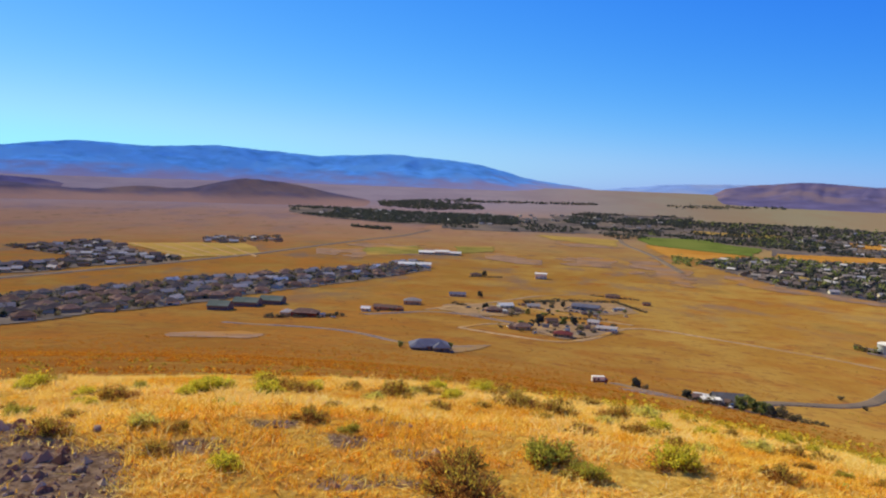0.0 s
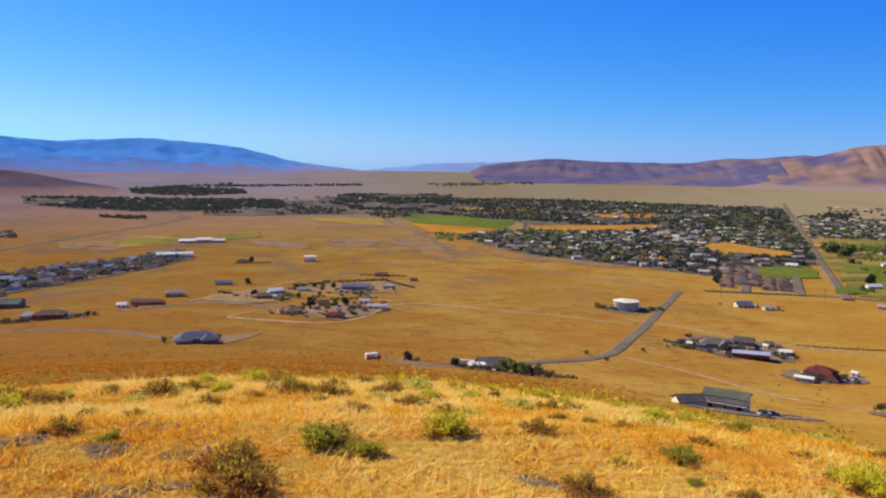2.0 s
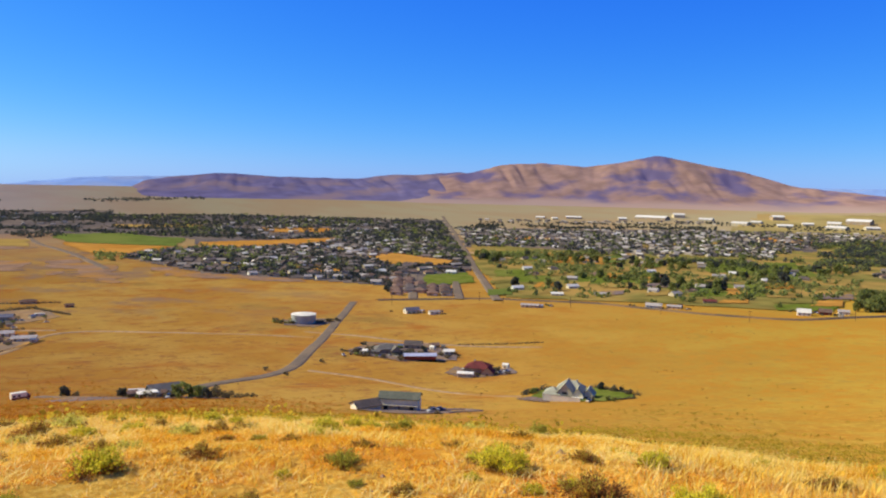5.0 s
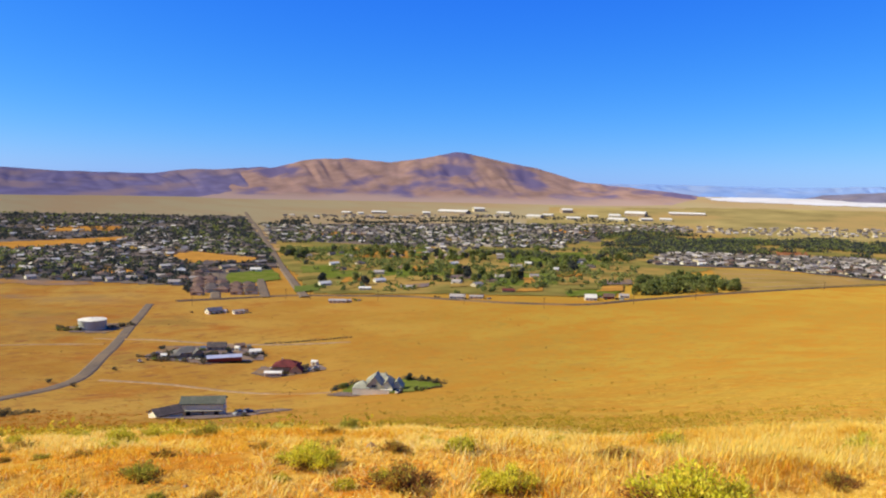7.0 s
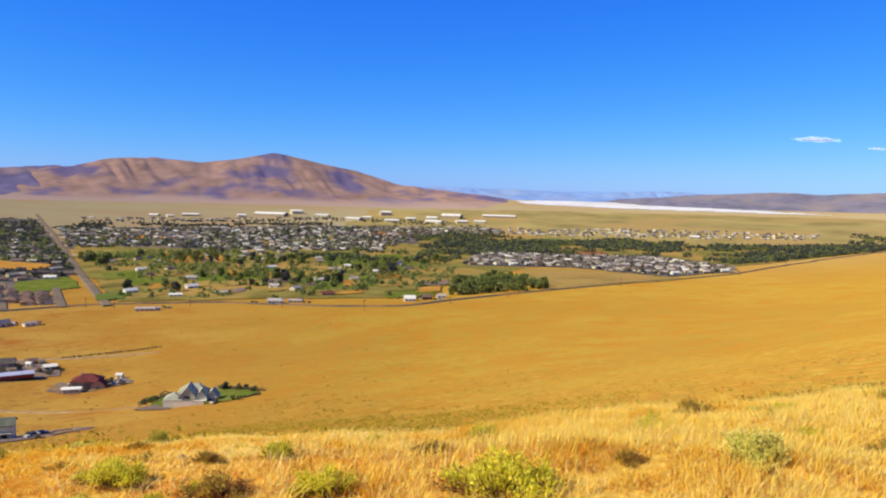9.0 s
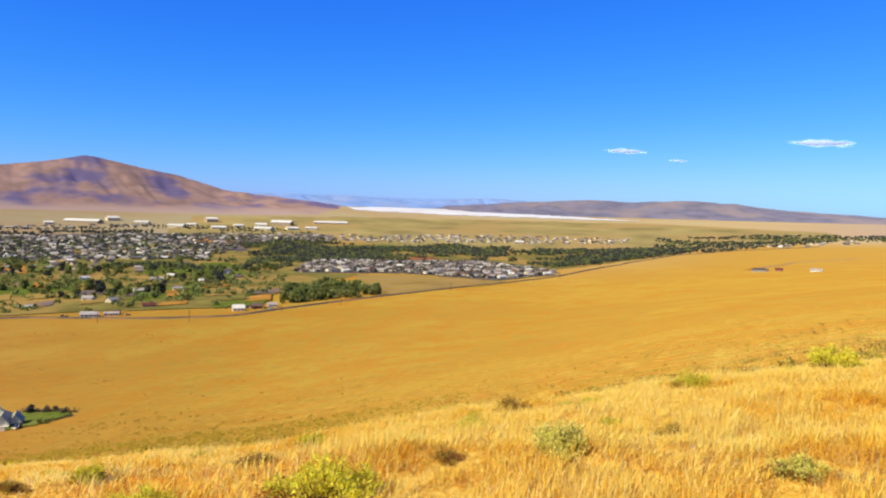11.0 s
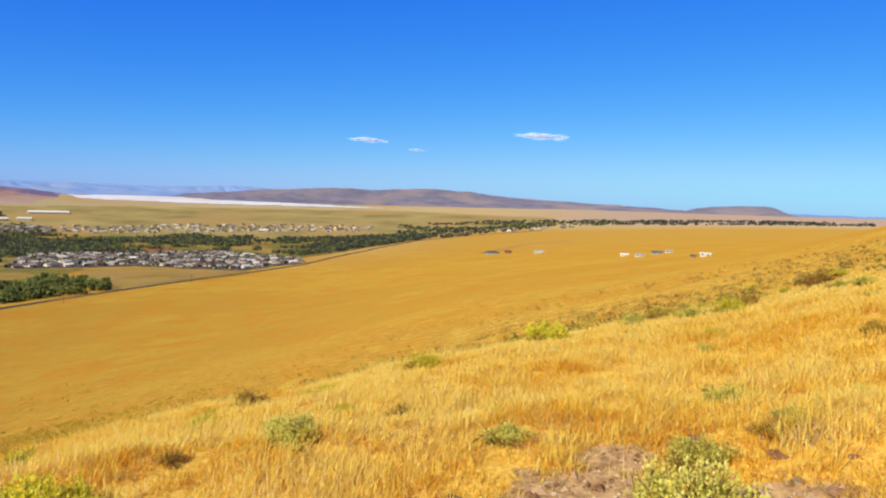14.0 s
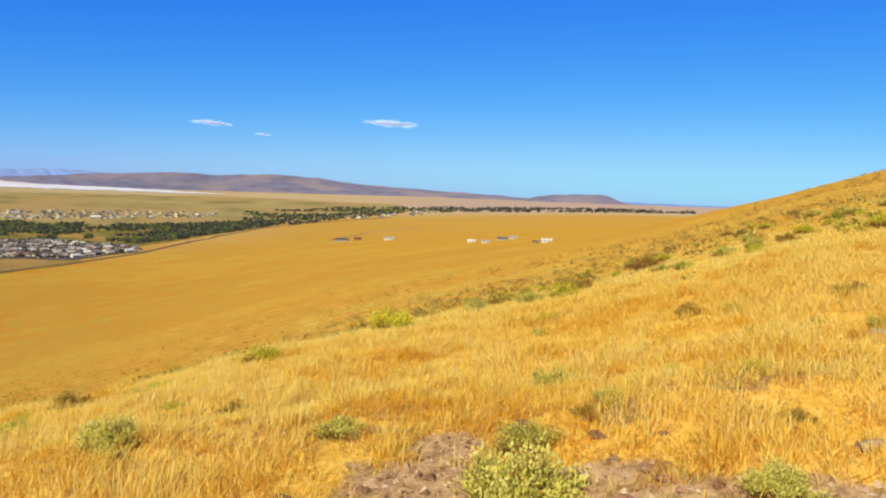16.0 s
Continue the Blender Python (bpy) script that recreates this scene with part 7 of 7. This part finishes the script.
# ---- clouds ----
def cloud(az, el, length, seed, label):
    rng = np.random.default_rng(seed)
    m = bpy.data.materials.get("thin_cloud")
    if not m:
        m = bpy.data.materials.new("thin_cloud")
        m.use_nodes = True
        n, l = m.node_tree.nodes, m.node_tree.links
        tr, mx, tl = n.new("ShaderNodeBsdfTransparent"), n.new("ShaderNodeMixShader"), n.new("ShaderNodeBsdfTranslucent")
        tl.inputs[0].default_value = n["Principled BSDF"].inputs["Base Color"].default_value = (.90, .97, 1, 1)
        ad = n.new("ShaderNodeAddShader")
        l.new(n["Principled BSDF"].outputs[0], ad.inputs[0])
        l.new(tl.outputs[0], ad.inputs[1])
        mx.inputs[0].default_value = .062
        l.new(tr.outputs[0], mx.inputs[1])
        l.new(ad.outputs[0], mx.inputs[2])
        l.new(mx.outputs[0], n["Material Output"].inputs[0])
    R = 4700.0
    a = radians(az)
    c = Vector((R * math.sin(a), R * math.cos(a), EYE + R * math.tan(radians(el))))
    bm = bmesh.new()
    for k in range(110):
        u = float(np.clip(rng.normal(0, .45), -1, 1))
        size = length * (.03 + .09 * (1 - u * u)) * rng.uniform(.4, 1.3)
        p = c + Vector((math.cos(a), -math.sin(a), 0)) * (u * length * .5) + Vector((0, 0, rng.normal(0, .016) * length - .02 * length * u))
        bmesh.ops.create_icosphere(bm, subdivisions=1, radius=size, matrix=Matrix.Translation(p) @ Matrix.Diagonal((1, 1, .28, 1)))
    for f in bm.faces:
        f.smooth = True
    ob = part("cloud", bm, m)
    ob.visible_shadow = False
    tagged(ob, label, "cloud", kind="structure")


cloud(90.95, 4.12, 260, 5, "small flat white cloud")
cloud(103.85, 4.75, 360, 6, "small flat white cloud with a ragged end")
cloud(94.6, 3.5, 110, 7, "faint wisp of white cloud")


# ---- yard clutter: sheds, fences, parked cars, shrubs ----
_crng = random.Random(77)
M_FENCE = mat("weathered_fence_wood", (.22, .15, .10), .9, var=.3, scale=2)
M_TARP = paint("faded_blue_tarp", (.16, .22, .34))
M_RUSTY = mat("rusty_sheet_metal", (.26, .11, .06), .8, var=.3, scale=1.5, spot=(.34, .22, .16), spot_scale=.4)


def small_shed(az, r, turn, w, d, wall, roof, label):
    t = house_at(az, r, turn, label, "shed", "shed", "small sheds in the yards")
    part("wall", gable_walls(-w / 2, w / 2, -d / 2, d / 2, -1.5, 2.2, 3.0), wall, t)
    part("roof", roof_gable(-w / 2, w / 2, -d / 2, d / 2, 2.2, 3.05, .25, .15), roof, t)
    part("door", boxes((-.5, .5, -d / 2 - .08, -d / 2, 0, 1.9)), M_DOOR, t)


def shrub_kind(seed, leaves, label):
    rng = np.random.default_rng(seed)
    t = thing("yard_shrub", label, "shrub", group="shrubs in the yards")
    bm = bmesh.new()
    tips = []
    for k in range(6):
        a = k * 1.05 + rng.uniform(-.3, .3)
        q = Vector((math.cos(a) * rng.uniform(.4, 1.1), math.sin(a) * rng.uniform(.4, 1.1), rng.uniform(.5, 1.5)))
        limb(bm, (0, 0, -.3), q, .06, .02, 5)
        tips.append(q)
    part("stems", bm, BARK, t)
    v, f = leaf_cloud(rng, tips, [(e, e, e * .75) for e in rng.uniform(.6, 1.0, 6)], 34, .26)
    me = mesh_from("foliage", v, f)
    me.materials.append(leaves)
    o = new("foliage", me)
    o.parent = t
    return t


_shrubs = [shrub_kind(61, LEAF_DULL, "dusty grey-green yard shrub"), shrub_kind(62, LEAF_DARK, "dark green yard shrub"), shrub_kind(63, LEAF_GREEN, "bright green yard shrub")]
_shrub_used = set()


def yard_shrub(k, az, r, size):
    m = pose(*on_ground(az, r), 0, 0, (az * 733 + r * 17) % 360)
    if k in _shrub_used:
        o = copy_thing(_shrubs[k], m)
    else:
        o = _shrubs[k]
        _shrub_used.add(k)
        o.matrix_world = m
    o.scale = (size * 1.15, size * 1.15, size)


def fence(a0, r0, a1, r1, label, height=1.3):
    (x0, y0), (x1, y1) = at(a0, r0), at(a1, r1)
    n = max(3, int(math.hypot(x1 - x0, y1 - y0) / 3.0))
    t = thing("fence", label, "fence", pose(x0, y0, float(ground_z(x0, y0))))
    z0 = float(ground_z(x0, y0))
    tops = []
    for k in range(n + 1):
        x, y = x0 + (x1 - x0) * k / n, y0 + (y1 - y0) * k / n
        z = float(ground_z(x, y))
        part("post", boxes((x - x0 - .07, x - x0 + .07, y - y0 - .07, y - y0 + .07, z - z0 - .5, z - z0 + height)), M_FENCE, t)
        tops.append(Vector((x - x0, y - y0, z - z0)))
    for up in (.5, height - .15):
        bm = bmesh.new()
        for p, q in zip(tops, tops[1:]):
            limb(bm, p + Vector((0, 0, up)), q + Vector((0, 0, up)), .09, .09, 4)
        part("rail", bm, M_FENCE, t)


# yards: heading and distance of each middle, half spread, how many sheds, cars and shrubs
UPPER_YARDS = ((-.6, 668, 2.2, 30, 4, 5, 16), (3.0, 690, 1.6, 34, 3, 3, 14), (7.6, 705, 2.4, 36, 4, 6, 16), (4.6, 575, 2.2, 34, 4, 5, 20), (7.8, 590, 1.4, 26, 3, 4, 10), (1.6, 562, 1.0, 14, 1, 1, 6),
                                        (-8.6, 628, 1.6, 12, 2, 2, 7), (-14, 560, 2.0, 10, 1, 2, 8), (17.4, 300, 2.4, 12, 3, 2, 14))
LOWER_YARDS = ((33.5, 520, 2.4, 22, 4, 5, 18), (37.2, 525, 1.4, 20, 2, 3, 10), (40.8, 462, 1.6, 14, 2, 4, 10),
                                        (35.6, 730, 1.8, 10, 2, 3, 6), (44.2, 800, 1.6, 10, 1, 3, 6), (53.6, 818, 2.0, 12, 2, 3, 8), (63.6, 838, 1.6, 14, 2, 2, 8), (32, 500, 2.2, 10, 1, 2, 8), (27, 658, 1.5, 9, 0, 0, 8))
for az, r, da, dr, sheds, cars, low in UPPER_YARDS + LOWER_YARDS:
    for k in range(sheds):
        a, q = az + _crng.uniform(-da, da), r + _crng.uniform(-dr, dr)
        wl2, rf, lab = _crng.choice(((M_TAN, R_BROWN, "small tan storage shed in a dirt yard"), (M_RUSTY, M_RUSTY, "rusty sheet-metal shed in a dirt yard"), (M_WHITE, R_WHITE, "small white metal shed in a dirt yard"), (M_GREYWALL, R_SLATE, "small grey shed in a dirt yard"), (M_CREAM, M_TARP, "pale shed under a faded blue cover")))
        small_shed(a, q, _crng.uniform(-40, 40), _crng.uniform(2.6, 5.5), _crng.uniform(2.4, 3.6), wl2, rf, lab)
    for k in range(cars):
        a, q = az + _crng.uniform(-da, da), r + _crng.uniform(-dr, dr)
        copy_thing(_cars[_crng.randrange(3)], pose(*on_ground(a, q, .28), 0, 0, _crng.uniform(0, 360)))
    for k in range(low):
        a, q = az + _crng.uniform(-da, da) * 1.15, r + _crng.uniform(-dr, dr) * 1.15
        yard_shrub(_crng.choice((0, 0, 1, 2)), a, q, _crng.uniform(.6, 1.5))
for a0, r0, a1, r1 in ((-2.4, 600, 1.0, 616), (2.6, 556, 5.4, 508), (5.6, 508, 9.2, 572), (9.8, 690, 4.6, 690), (30.6, 500, 34.4, 482), (38.0, 448, 42.6, 448), (-17.0, 548, -11.0, 562), (43.4, 362, 45.6, 346), (12.0, 330, 15.0, 322), (0.2, 716, 4.4, 748)):
    fence(a0, r0, a1, r1, "weathered wooden rail fence along a yard")
